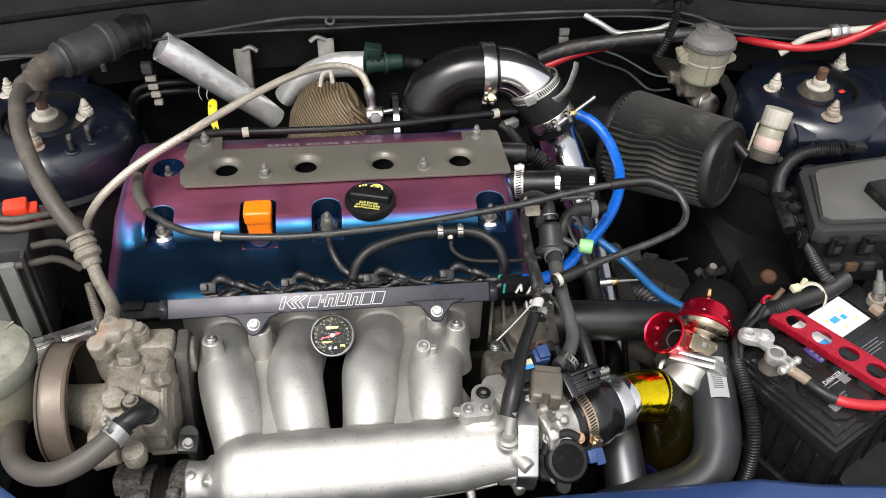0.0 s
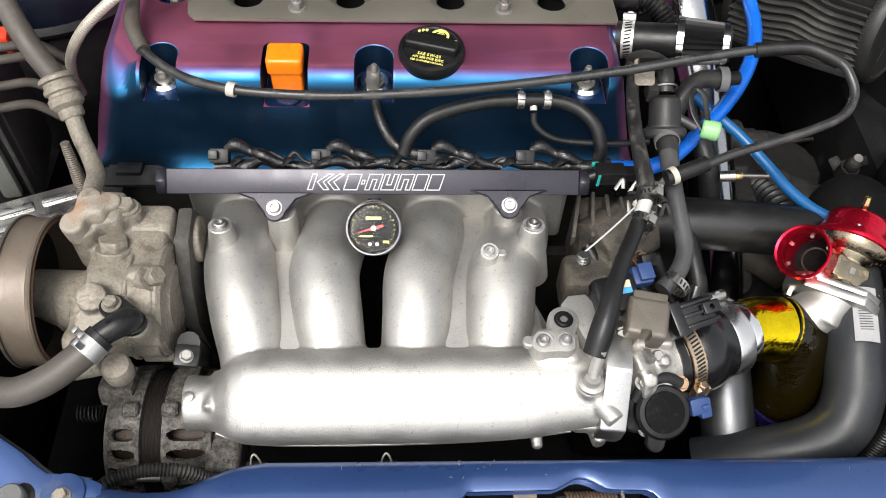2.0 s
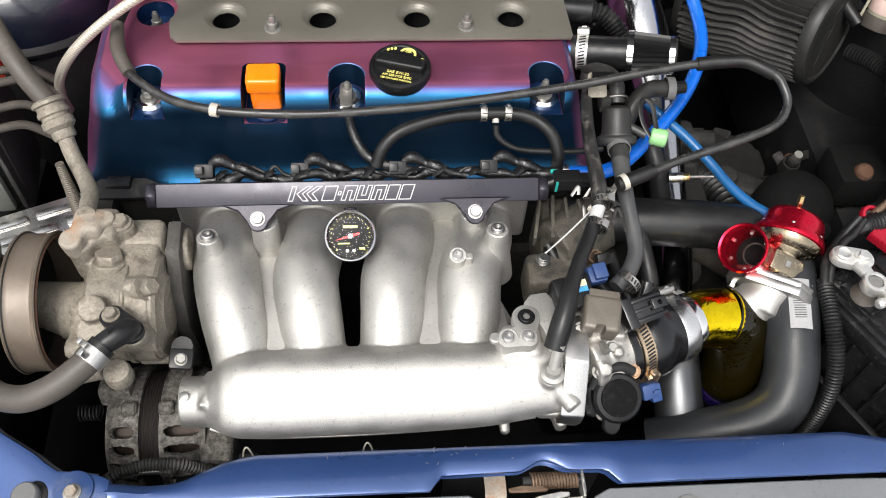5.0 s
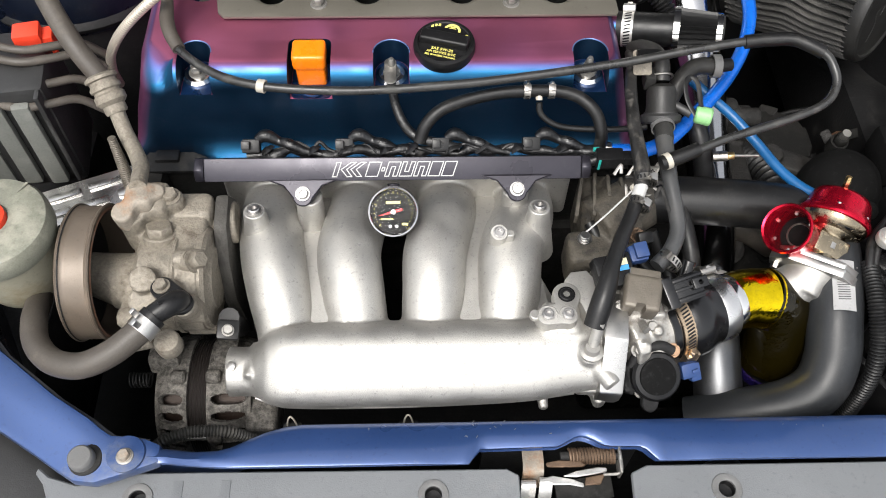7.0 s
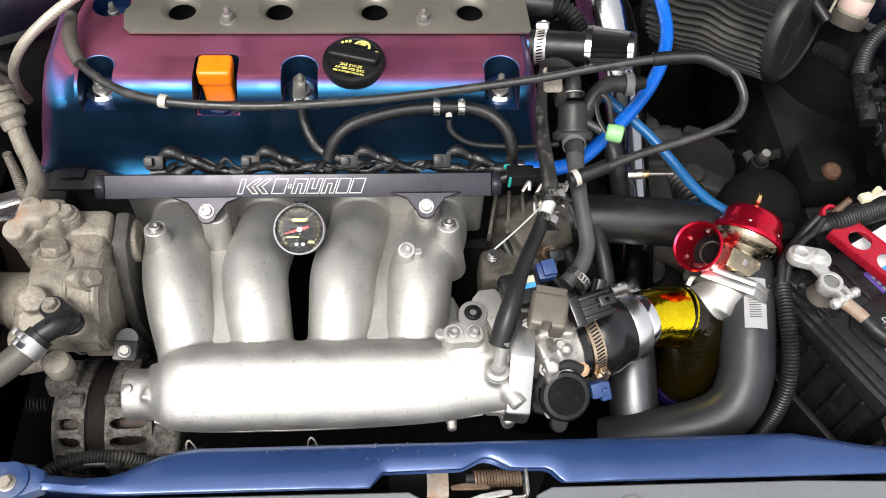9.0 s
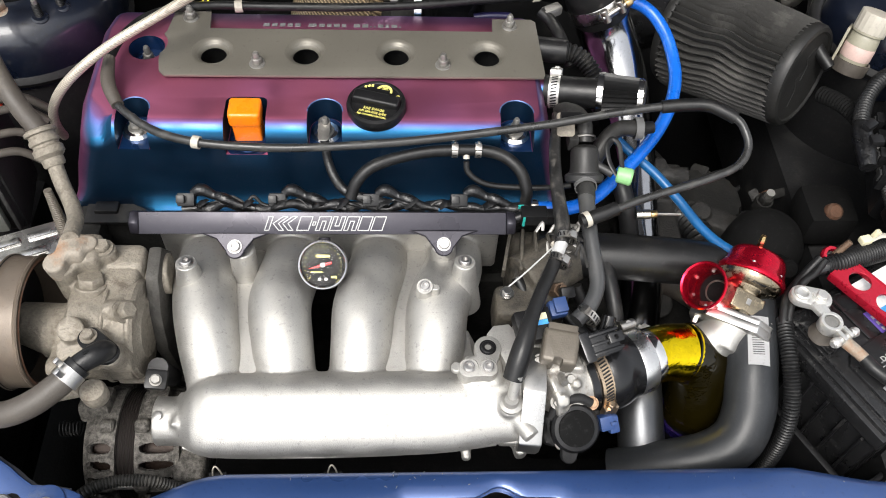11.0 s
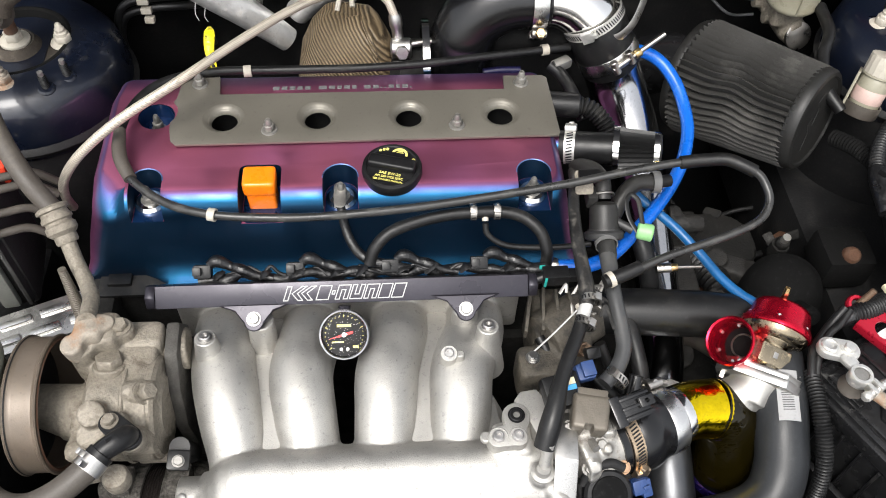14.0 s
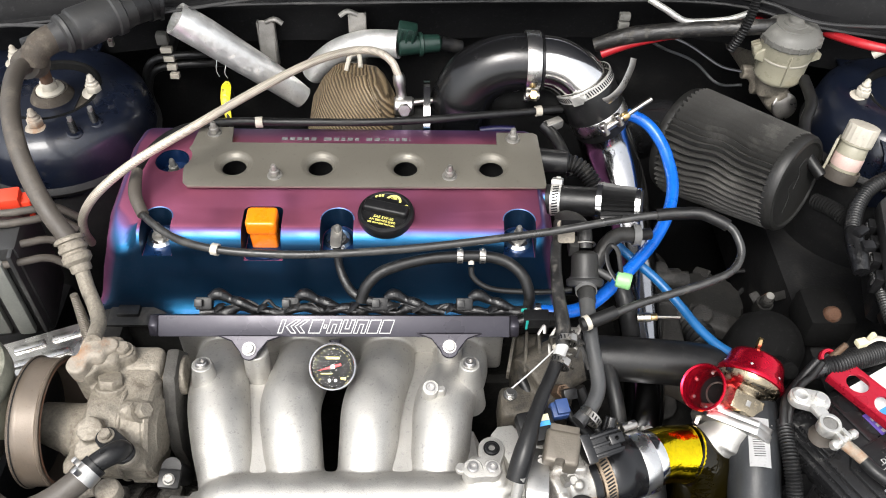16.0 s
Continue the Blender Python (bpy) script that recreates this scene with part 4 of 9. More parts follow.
single("radiator", box((0.12, 0.475, 0.47), (0.62, 0.03, 0.42), 0.006), MATTBLACK, "black radiator below the crossmember", "radiator", kind="structure")


# ---- valve cover ----
vc = thing("valve_cover", (-0.03, 0.83, 0.795), "colour-shift painted valve cover, maroon above and blue in front", "valve cover")
def cover_ring(bm, z, xl, xr, yf, yb, rl=0.020, rr=0.016):
    """One level of the cover: a rectangle with rounded front corners."""
    pts = circle(xl + rl, yf + rl, rl, 8, 180, 270) + [(x, yf) for x in np.linspace(xl + rl + 0.004, xr - rr - 0.004, 40)] + circle(xr - rr, yf + rr, rr, 8, 270, 360) + circle(xr - 0.008, yb - 0.008, 0.008, 5, 0, 90) + circle(xl + 0.008, yb - 0.008, 0.008, 5, 90, 180)
    return [bm.verts.new((x, y, z)) for x, y in pts]


bm = bmesh.new()
lev = [(0.779, -0.289, 0.222, 0.731, 0.965), (0.7845, -0.289, 0.222, 0.731, 0.965), (0.7885, -0.287, 0.219, 0.7365, 0.958), (0.7955, -0.285, 0.2165, 0.7430, 0.956), (0.8055, -0.283, 0.2155, 0.7472, 0.955), (0.83, -0.278, 0.2095, 0.7497, 0.9535), (0.855, -0.2715, 0.2035, 0.7530, 0.952)]
for a in range(0, 91, 10):
    c, k = math.cos(radians(a)), math.sin(radians(a))
    lev.append((0.8625 + 0.0223 * k, -0.2690 + 0.013 * (1 - c) + 0.003 * k, 0.2015 - 0.010 * (1 - c) - 0.003 * k, 0.7540 + 0.022 * (1 - c), 0.951 - 0.008 * (1 - c)))
rings = [cover_ring(bm, *row) for row in lev]
for a, b in zip(rings, rings[1:]):
    for i in range(len(a)):
        bm.faces.new((a[i], a[(i + 1) % len(a)], b[(i + 1) % len(a)], b[i]))
bm.faces.new(rings[0][::-1])
top = bm.faces.new(rings[-1])
for y in (0.902, 0.80):   # lines where the top falls away to the rear and to the front corner
    bmesh.ops.bisect_plane(bm, geom=bm.verts[:] + bm.edges[:] + bm.faces[:], plane_co=(0, y, 0), plane_no=(0, 1, 0))
bmesh.ops.bisect_plane(bm, geom=bm.verts[:] + bm.edges[:] + bm.faces[:], plane_co=(-0.2295, 0, 0), plane_no=(1, 0, 0))
for v in bm.verts:
    x, y, z = v.co
    if y > 0.9025 and z > 0.84:
        v.co.z -= (y - 0.902) * 0.30
    if x < -0.2295 and y < 0.80 and z > 0.81:   # the front corner by the bolt slopes down
        v.co.z -= 0.013 * min(1, (0.80 - y) / 0.034) * min(1, (-0.2295 - x) / 0.010) * min(1, (z - 0.81) / 0.05)
    if x < -0.205 and z < 0.806 and y < 0.76:    # no flare in front of the corner
        v.co.y = max(v.co.y, 0.7445 - 0.014 * max(0, (x + 0.225) / 0.02))
bmesh.ops.recalc_face_normals(bm, faces=bm.faces)
CYL = [-0.143, -0.048, 0.046, 0.1415]
NOTCH = [(-0.211, 0.0155, 0.798), (-0.024, 0.0172, 0.798), (0.167, 0.0168, 0.798)]


def u_slot(x, w, back, n=12):
    return circle(x, back - w, w, n, 0, 180) + [(x - w, 0.69), (x + w, 0.69)]


tools = [prism([u_slot(x, w, b)], 0.08, pose(0, 0, 0.858)) for x, w, b in NOTCH]
tools.append(prism([rrect(-0.1225, 0.69, -0.0815, 0.80, 0.007)], 0.08, pose(0, 0, 0.852)))
tools.append(lathe([(0, 0.866), (0.0255, 0.866), (0.0262, 0.93), (0, 0.93)], (0.027, 0.7885, 0), (0, 0, 1), 40))
tools += [rod((x, 0.861, 0.83), (x, 0.861, 0.93), 0.0222, seg=28) for x in CYL]
tools.append(rod((-0.213, 0.872, 0.866), (-0.213, 0.872, 0.93), 0.0185, seg=28))
bm = cut(bm, *tools)
bm = evaluated(bm, ("BEVEL", {"width": 0.0024, "segments": 3, "limit_method": "ANGLE", "angle_limit": radians(50)}))
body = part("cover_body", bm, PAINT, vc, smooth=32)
for x in CYL:
    part("plug_well", rod((x, 0.861, 0.832), (x, 0.861, 0.846), 0.0218, seg=24), PLASTIC, vc, "black coil top deep in its well")
    part("coil_ridge", box((x, 0.861, 0.848), (0.02, 0.004, 0.004), 0.001), RUBBER, vc)
for x, w, b in NOTCH:
    part("notch_floor", prism([[(px, max(py, 0.7528)) for px, py in u_slot(x, w - 0.001, b - 0.001)]], 0.0008, pose(0, 0, 0.8582)), BLUEFLIP, vc)
part("notch_floor", prism([rrect(-0.1215, 0.7528, -0.0825, 0.799, 0.006)], 0.0008, pose(0, 0, 0.8522)), BLUEFLIP, vc)
part("recess_floor", lathe([(0, 0.8665), (0.0182, 0.8665), (0.0182, 0.884)], (-0.213, 0.872, 0), (0, 0, 1), 28), BLUEFLIP, vc)
for x in CYL:
    # Black liner added to hide the painted wall and keep the well dark
    part("well_dark_liner", lathe([(0.0220, 0.83), (0.0220, 0.8842)], (x, 0.861, 0), (0, 0, 1), 28), RUBBER, vc)
EDGE = mat("painted_edge_highlight", (0.12, 0.2, 0.42), 0.35, 0.6, 0.1, 40, 700, 0.05)
# Thin pale tubes stand in for the highlight along each notch edge
for nx, nr, ny in NOTCH:
    part("notch_rim_highlight", tube([(nx + (nr + 0.0003) * math.cos(radians(a)), ny - nr + (nr + 0.0003) * math.sin(radians(a)), 0.8849) for a in range(0, 181, 15)], 0.0007, 6, 3), EDGE, vc)
pad = part("flange_pad", box((-0.254, 0.738, 0.782), (0.024, 0.014, 0.012), 0.002), PLASTIC, vc, "black square bolt pad at the corner")
for x, y in ((-0.172, 0.913), (0.168, 0.906)):
    part("nut_post", rod((x, y, 0.86), (x, y, 0.8878), 0.009, seg=18), PLATE, vc)
part("flange_seal", box((-0.03, 0.842, 0.7815), (0.49, 0.244, 0.004), 0.001), RUBBER, vc)

plate = thing("coil_cover", (0.0, 0.861, 0.886), "satin grey metal coil cover with four dished holes", "coil cover")
loop = [(-0.193, 0.831), (-0.187, 0.8245), (0.198, 0.826), (0.200, 0.831), (0.197, 0.914), (0.192, 0.918), (0.150, 0.918), (0.149, 0.897), (-0.150, 0.897), (-0.152, 0.924), (-0.190, 0.924), (-0.194, 0.892)] + circle(-0.213, 0.872, 0.0225, 10, 42, -42) + [(-0.196, 0.848)]
part("sheet", cut(prism([loop], 0.0032, pose(0, 0, 0.8878), 0.0009, 2), *[rod((x, 0.861, 0.88), (x, 0.861, 0.90), 0.0212, seg=36) for x in CYL]), PLATE, plate)
for x in CYL:
    part("dished_rim", lathe([(0.0215, 0.8909), (0.0198, 0.8905), (0.0172, 0.8892), (0.0150, 0.8868), (0.0138, 0.8831), (0.0132, 0.8831), (0.0144, 0.8868), (0.0168, 0.8886), (0.0212, 0.8886)], (x, 0.861, 0), (0, 0, 1), 36), PLATE, plate)
for x, y in ((-0.0955, 0.842), (0.0945, 0.843), (-0.172, 0.913), (0.168, 0.906)):
    part("acorn_nut", nut_stud((x, y, 0.8908), (0, 0, 1), 0.0056, 0.0155), DULL, plate, "dull grey flange nut")
# maker's name in metallic print, drawn as plain bars
row, x = [], -0.098
for w in (0.0085, 0.0075, 0.0075, 0.007, 0.0075, None, 0.011, 0.008, 0.006, 0.008, 0.006, None, 0.0085, 0.008, 0.0025, 0.0025, 0.0075, 0.005, 0.008, 0.0025):
    if w:
        row.append((x + w / 2, 0 if w > 0.004 else -0.0022, w * 0.78, 0.0082 if w > 0.004 else 0.0026))
    x += (w or 0.0045) * 0.88 + 0.0018
part("name_print", bars(row, basis((0.0, 0.9145, 0.8816), (0, 0.287, 0.958), (0, 0.958, -0.287))), PRINTG, vc, "pale grey raised lettering shown as bars")
for x, w, b in NOTCH[:1] + NOTCH[2:] + NOTCH[1:2]:
    y = b - w - 0.006
    n = thing("cover_bolt", (x, y, 0.858), "cover bolt on a large domed zinc washer", "bolt", "valve cover bolts")
    part("washer", lathe([(0.0152, 0), (0.0152, 0.003), (0.0125, 0.006), (0.006, 0.0065), (0, 0.0065)], (x, y, 0.8583), (0, 0, 1), 28), POLISH, n)
    part("nut", nut_stud((x, y, 0.8645), (0, 0, 1), 0.0058, 0.018), DULL, n)
n = thing("cover_bolt", (-0.214, 0.872, 0.866), "dull flange bolt in a round recess", "bolt", "valve cover bolts")
part("nut", nut_stud((-0.214, 0.872, 0.8663), (0, 0, 1), 0.0056, 0.02), DULL, n)

# oil filler cap
OC = pose(0.027, 0.7875, 0.872, 3, 0, -16)
oc = thing("oil_filler", (0.027, 0.7875, 0.872), "black oil filler cap with yellow print", "oil cap")
part("cap", lathe([(0.0235, 0), (0.0245, 0.0085), (0.0288, 0.0095), (0.0296, 0.0115), (0.0296, 0.018), (0.0288, 0.0205), (0.0255, 0.0215), (0.0245, 0.0205), (0, 0.0205)], None, None, 56, m=OC), PLASTIC, oc)
part("grip", box((0, 0, 0), (0.047, 0.0135, 0.009), 0.003, seg=3, m=OC @ Matrix.Translation((0, 0.001, 0.0235))), PLASTIC, oc)
part("pad", box((0, 0, 0), (0.022, 0.013, 0.003), 0.001, m=OC @ Matrix.Translation((-0.001, 0.010, 0.0215))), PLASTIC, oc)
TOP = OC @ Matrix.Translation((0, 0, 0.0206))
part("print", letters("OIL", 0.0052, TOP @ Matrix.Translation((0.0195, 0.0105, 0)) @ Matrix.Rotation(-1.05, 4, "Z")), PRINTY, oc)
part("print", letters("SAE 5W-20", 0.0045, TOP @ Matrix.Translation((0.0005, -0.0098, 0))), PRINTY, oc)
part("print", letters("API SERVICE SJ/EC", 0.0036, TOP @ Matrix.Translation((0.0005, -0.0142, 0))), PRINTY, oc)
part("print", letters("SEE OWNERS MANUAL", 0.0029, TOP @ Matrix.Translation((0.0005, -0.0183, 0))), PRINTY, oc)
part("print", bars([(-0.016, 0.0175, 0.0022, 0.003), (-0.0128, 0.0192, 0.0022, 0.003), (-0.0096, 0.0204, 0.0022, 0.003)], TOP), PRINTY, oc)
part("symbol", prism([circle(0, 0, 0.0082, 20, -5, 185) + circle(0, 0, 0.0058, 20, 185, -5)], 0.0005, TOP @ Matrix.Translation((0.004, 0.0145, 0.0015))), PRINTY, oc, "pale yellow half-ring symbol")
part("symbol_text", bars([(0.004, 0.0165, 0.007, 0.0014), (0.004, 0.0188, 0.005, 0.0012)], TOP @ Matrix.Translation((0, 0, 0.0015))), PRINTY, oc)

# dipstick
dp = thing("dipstick", (-0.102, 0.776, 0.852), "bright orange plastic dipstick handle in its notch", "dipstick")
h = prism([rrect(-0.0158, -0.0130, 0.0158, 0.0130, 0.004)], 0.017, pose(-0.102, 0.7795, 0.8755), 0.0035, 3)
part("handle", h, ORANGE, dp)
part("neck", box((-0.1015, 0.7795, 0.864), (0.028, 0.020, 0.026), 0.003, (4, 0, 0), 3), ORANGE, dp)
# Raised tube drawing the light curved line across the notch floor
part("notch_floor_line", tube([(-0.114, 0.765, 0.8548), (-0.11, 0.757, 0.8548), (-0.1, 0.7535, 0.8548), (-0.093, 0.757, 0.8548), (-0.089, 0.765, 0.8548)], 0.0014, 8, 5), BLUEFLIP, dp)

# ---- fuel rail and gauge ----
RN = Vector((0, -0.669, 0.743))
RM = basis((-0.0225, 0.677, 0.838), RN, (0, 0.743, 0.669))
fr = thing("fuel_rail", (-0.0225, 0.684, 0.828), "black anodised square fuel rail with outlined logo", "fuel rail")
part("rail", box((0, 0, 0), (0.352, 0.0215, 0.022), 0.0013, m=RM @ Matrix.Translation((0, 0, -0.011))), ANOD, fr)
for s in (-1, 1):
    part("end_plug", prism([hexagon(0.0125)], 0.009 * s, RM @ Matrix.Translation((s * 0.1765, 0, -0.011)) @ Matrix.Rotation(math.pi / 2, 4, "Y"), 0.001, 1), ANOD, fr)
# outlined maker's logo as plain slanted shapes
logo = bmesh.new()
def slant(pts, w=0.0009):
    for (x0, y0), (x1, y1) in zip(pts, pts[1:] + pts[:1]):
        a, b = Vector((x0 + y0 * 0.35, y0, 0)), Vector((x1 + y1 * 0.35, y1, 0))
        d = b - a
        add(logo, box((0, 0, 0), (d.length + w, w, 0.0004), 0, m=RM @ Matrix.Translation((-0.0012, -0.0002, 0.0002)) @ Matrix.Translation((a + b) / 2) @ Matrix.Rotation(math.atan2(d.y, d.x), 4, "Z")))
H = 0.0066
slant([(-0.0535, -H), (-0.0535, H), (-0.0495, H), (-0.0495, -H)])
slant([(-0.0475, 0), (-0.040, H), (-0.0355, H), (-0.0425, 0), (-0.0355, -H), (-0.040, -H)])
slant([(-0.0385, 0), (-0.031, H), (-0.0265, H), (-0.0335, 0), (-0.0265, -H), (-0.031, -H)])
x = -0.023
for w, kind in ((0.0135, 0), (0.0045, 3), (0.0135, 1), (0.0135, 2), (0.0135, 1), (0.0125, 0), (0.013, 0)):
    e, q = x + w - 0.0022, (w - 0.0022) / 3
    if kind == 3:
        slant([(x, -0.0016), (x, 0.0016), (e, 0.0016), (e, -0.0016)])
    elif kind == 1:
        slant([(x, -H), (x, H), (e, H), (e, -H), (e - q, -H), (e - q, H * 0.35), (x + q, H * 0.35), (x + q, -H)])
    elif kind == 2:
        slant([(x, -H), (x, H), (x + q, H), (x + q, -H * 0.35), (e - q, -H * 0.35), (e - q, H), (e, H), (e, -H)])
    else:
        slant([(x, -H), (x, H), (e, H), (e, -H)])
    x += w
part("logo", logo, PRINTW, fr, "white outlined logo shapes")
for bx, by, bz in ((-0.107, 0.657, 0.829), (0.0925, 0.658, 0.832)):
    part("bracket", prism([circle(0, 0, 0.0092, 14, 190, 350) + [(0.018, 0.010), (0.034, 0.016), (-0.034, 0.016), (-0.018, 0.010)]], 0.004, basis((bx, by, bz - 0.007), (0, -0.45, 0.89), (0, 0.89, 0.45)), 0.001, 1), ANOD, fr, "black arched bracket")
    part("bolt", allen((bx, by, bz - 0.002), (0, -0.45, 0.89), 0.0054, 0.006), SCREW, fr, "bright cap screw")

GM = basis((-0.023, 0.643, 0.817), (0.0, -0.60, 0.80), (0, 0.8, 0.6))
gz = thing("pressure_gauge", (-0.023, 0.655, 0.81), "small round fuel pressure gauge with black dial", "gauge")
part("housing", lathe([(0, -0.016), (0.0195, -0.016), (0.0215, -0.012), (0.0215, 0.002), (0.0232, 0.003), (0.0236, 0.006), (0.0228, 0.0085), (0.0219, 0.0085), (0.0216, 0.005), (0, 0.005)], None, None, 48, m=GM), ANOD, gz)
bez = part("bezel", lathe([(0.0203, 0.0075), (0.0208, 0.0094), (0.0218, 0.0104), (0.0229, 0.0100), (0.0238, 0.0082), (0.0240, 0.0050)], None, None, 56, m=GM), CHROME, gz, "rounded dark chrome bezel")
part("dial", lathe([(0, 0.0054), (0.0214, 0.0054)], None, None, 40, m=GM), DIAL, gz)
mk = bmesh.new()
for i in range(21):
    a = radians(-45 + 270 * i / 20)
    add(mk, box((0, 0, 0), (0.0022 if i % 5 == 0 else 0.0009, 0.0005, 0.0003), 0, m=GM @ Matrix.Rotation(a, 4, "Z") @ Matrix.Translation((0.0176, 0, 0.0058))))
add(mk, bars([(0, 0.0085, 0.013, 0.0024), (-0.006, -0.0068, 0.011, 0.0012), (0.0105, -0.0115, 0.005, 0.002)], GM @ Matrix.Translation((0, 0, 0.0056)), 0.0003))
part("scale", mk, PRINTY, gz)
part("needle", prism([[(-0.0145, -0.0040), (0.0, 0.0012), (0.008, 0.0032), (0.0085, 0.0012), (0.0, -0.0014)]], 0.0006, GM @ Matrix.Translation((0, 0, 0.0062))), NEEDLE, gz, "red needle")
part("hub", lathe([(0.0023, 0), (0.0023, 0.0012), (0, 0.0014)], None, None, 16, m=GM @ Matrix.Translation((0, 0, 0.0062))), PRINTW, gz)
for s in (-1, 1):
    part("dot", lathe([(0.0016, 0), (0, 0.0003)], None, None, 12, m=GM @ Matrix.Translation((s * 0.003, -0.0135, 0.0057))), PRINTW, gz)
GAUGEGLASS = mat("thin_gauge_glass", (1, 1, 1), 0.03, 0, 0.0, bump=0, trans=1.0, rvar=0.0)
GAUGEGLASS.node_tree.nodes["Principled BSDF"].inputs["IOR"].default_value = 1.12
gl = part("glass", lathe([(0.0216, 0.0074), (0, 0.0078)], None, None, 32, m=GM), GAUGEGLASS, gz)
gl.visible_shadow = False
part("stem", rod(GM @ V(0, 0, -0.016), (-0.023, 0.672, 0.822), 0.006, seg=14), ANOD, gz)

# ---- intake manifold ----
mf = thing("intake_manifold", (-0.02, 0.58, 0.72), "bead-blasted cast aluminium intake manifold with four runners", "intake manifold")
g = bmesh.new()
XT, XM, XB = [-0.145, -0.060, 0.028, 0.105], [-0.138, -0.066, 0.016, 0.088], [-0.121, -0.056, 0.011, 0.080]
for a, b, c in zip(XT, XM, XB):
    add(g, tube([(a, 0.715, 0.752), (a, 0.672, 0.770), (b, 0.62, 0.783), ((b + c) / 2, 0.58, 0.778), (c, 0.545, 0.759), (c, 0.512, 0.748)], [0.027, 0.0300, 0.0305, 0.0292, 0.0278, 0.0275], 28, 6))
def plenum(rows, seg=48, power=2.8, turn=32):
    """A loft along x of soft squares, one flat side turned up and forward. rows: (x, y, z, radius)."""
    bm, rings = bmesh.new(), []
    L = smooth_line(rows, 6)
    for k, (x, y, z, r) in enumerate(L):
        p = 2 + (power - 2) * max(0.0, min(1.0, (r - 0.0235) / 0.010))
        ring = []
        for n in range(seg):
            a = 2 * math.pi * n / seg
            q = r * 0.965 / (abs(math.cos(a)) ** p + abs(math.sin(a)) ** p) ** (1 / p)
            ring.append(bm.verts.new((x, y + q * math.cos(a + radians(turn)), z + q * math.sin(a + radians(turn)))))
        rings.append(ring)
    for a, b in zip(rings, rings[1:]):
        for n in range(seg):
            bm.faces.new((a[n], a[(n + 1) % seg], b[(n + 1) % seg], b[n]))
    bm.faces.new(rings[0])
    bm.faces.new(rings[-1])
    return bm


add(g, plenum([(-0.173, 0.513, 0.752, 0.0235), (-0.152, 0.513, 0.752, 0.0235), (-0.142, 0.514, 0.7545, 0.029), (-0.128, 0.515, 0.7565, 0.036), (-0.10, 0.516, 0.757, 0.0395), (0.04, 0.5165, 0.758, 0.0395), (0.10, 0.517, 0.760, 0.038), (0.135, 0.519, 0.762, 0.035), (0.172, 0.521, 0.764, 0.033)]))
add(g, box((-0.02, 0.704, 0.77), (0.345, 0.014, 0.07), 0.004))
for xa, xb in ((-0.0885, -0.093), (0.0455, 0.056)):   # webs between the runner pairs
    rows = [[(xa + (xb - xa) * (y - 0.53) / 0.14 + s * w, y, z - dz) for s, dz in ((-1, 0.03), (-1, 0.0005), (-0.8, 0), (0.8, 0), (1, 0.0005), (1, 0.03))] for y, z, w in ((0.525, 0.776, 0.012), (0.56, 0.779, 0.014), (0.60, 0.783, 0.016), (0.64, 0.781, 0.02), (0.675, 0.774, 0.022), (0.71, 0.762, 0.02))]
    part("web", sheet(rows, 0.002), CAST, mf, "flat web between two runners")
for bx, by, bz in ((-0.150, 0.638, 0.832), (0.1125, 0.641, 0.829)):   # tall screw bosses
    boss = part("screw_boss", lathe([(0, 0), (0.0092, 0), (0.0100, -0.0008), (0.0118, -0.016), (0.0150, -0.035), (0.019, -0.06)], (bx, by, bz - 0.004), (0, 0.12, 0.99), 28), CAST, mf)
    part("cap_screw", allen((bx, by, bz - 0.004), (0, 0.12, 0.99), 0.0054, 0.004), SCREW, boss)
part("boss_ear", prism([circle(0.0845, 0.6135, 0.0036, 10, -90, 90) + [(0.0735, 0.6171), (0.0735, 0.6099)]], 0.020, pose(0, 0, 0.8035), 0.001, 1), CAST, mf)
for bx, by, bz, r in ((0.0735, 0.6125, 0.8255, 0.0080),):
    part("screw_boss", lathe([(0, 0), (r - 0.0006, 0), (r, -0.0008), (r * 1.1, -0.02), (r * 1.3, -0.035)], (bx, by, bz), (0, -0.25, 0.97), 24), CAST, mf)
for bx, by in ((-0.103, 0.659), (0.093, 0.664)):
    part("rail_boss", lathe([(0, 0), (0.0115, 0), (0.0125, -0.001), (0.0135, -0.03), (0.015, -0.055)], (bx, by + 0.004, 0.816 if bx < 0 else 0.817), (0, 0.1, 0.99), 28), CAST, mf)
for bx, by, bz, r in ((0.112, 0.533, 0.815, 0.0088), (0.1295, 0.533, 0.815, 0.0080), (0.130, 0.553, 0.811, 0.0098)):
    part("port_boss", lathe([(0, 0), (r - 0.0006, 0), (r, -0.0008), (r * 1.06, -0.016), (r * 1.3, -0.05)], (bx, by, bz), (0, -0.12, 0.99), 28), CAST, mf)
add(g, box((0.126, 0.537, 0.788), (0.036, 0.034, 0.034), 0.008), rod((0.149, 0.505, 0.797), (0.147, 0.513, 0.76), 0.0105, 0.017), box((0.112, 0.484, 0.736), (0.009, 0.012, 0.008), 0.002))
add(g, rod((-0.148, 0.532, 0.769), (-0.151, 0.497, 0.773), 0.004))
add(g, rod((0.15, 0.51, 0.782), (0.168, 0.48, 0.782), 0.009, 0.008))
part("casting", cast(g, 0.002, 5, 0.5), CAST, mf, smooth=80)
for p, ax, r in (((0.0735, 0.6125, 0.8256), (0, -0.25, 0.97), 0.005), ((0.112, 0.533, 0.8155), (0, -0.1, 1), 0.0052), ((0.1295, 0.533, 0.8155), (0, -0.1, 1), 0.0052)):
    part("cap_screw", allen(p, ax, r * 0.9, 0.0032), SCREW, mf)
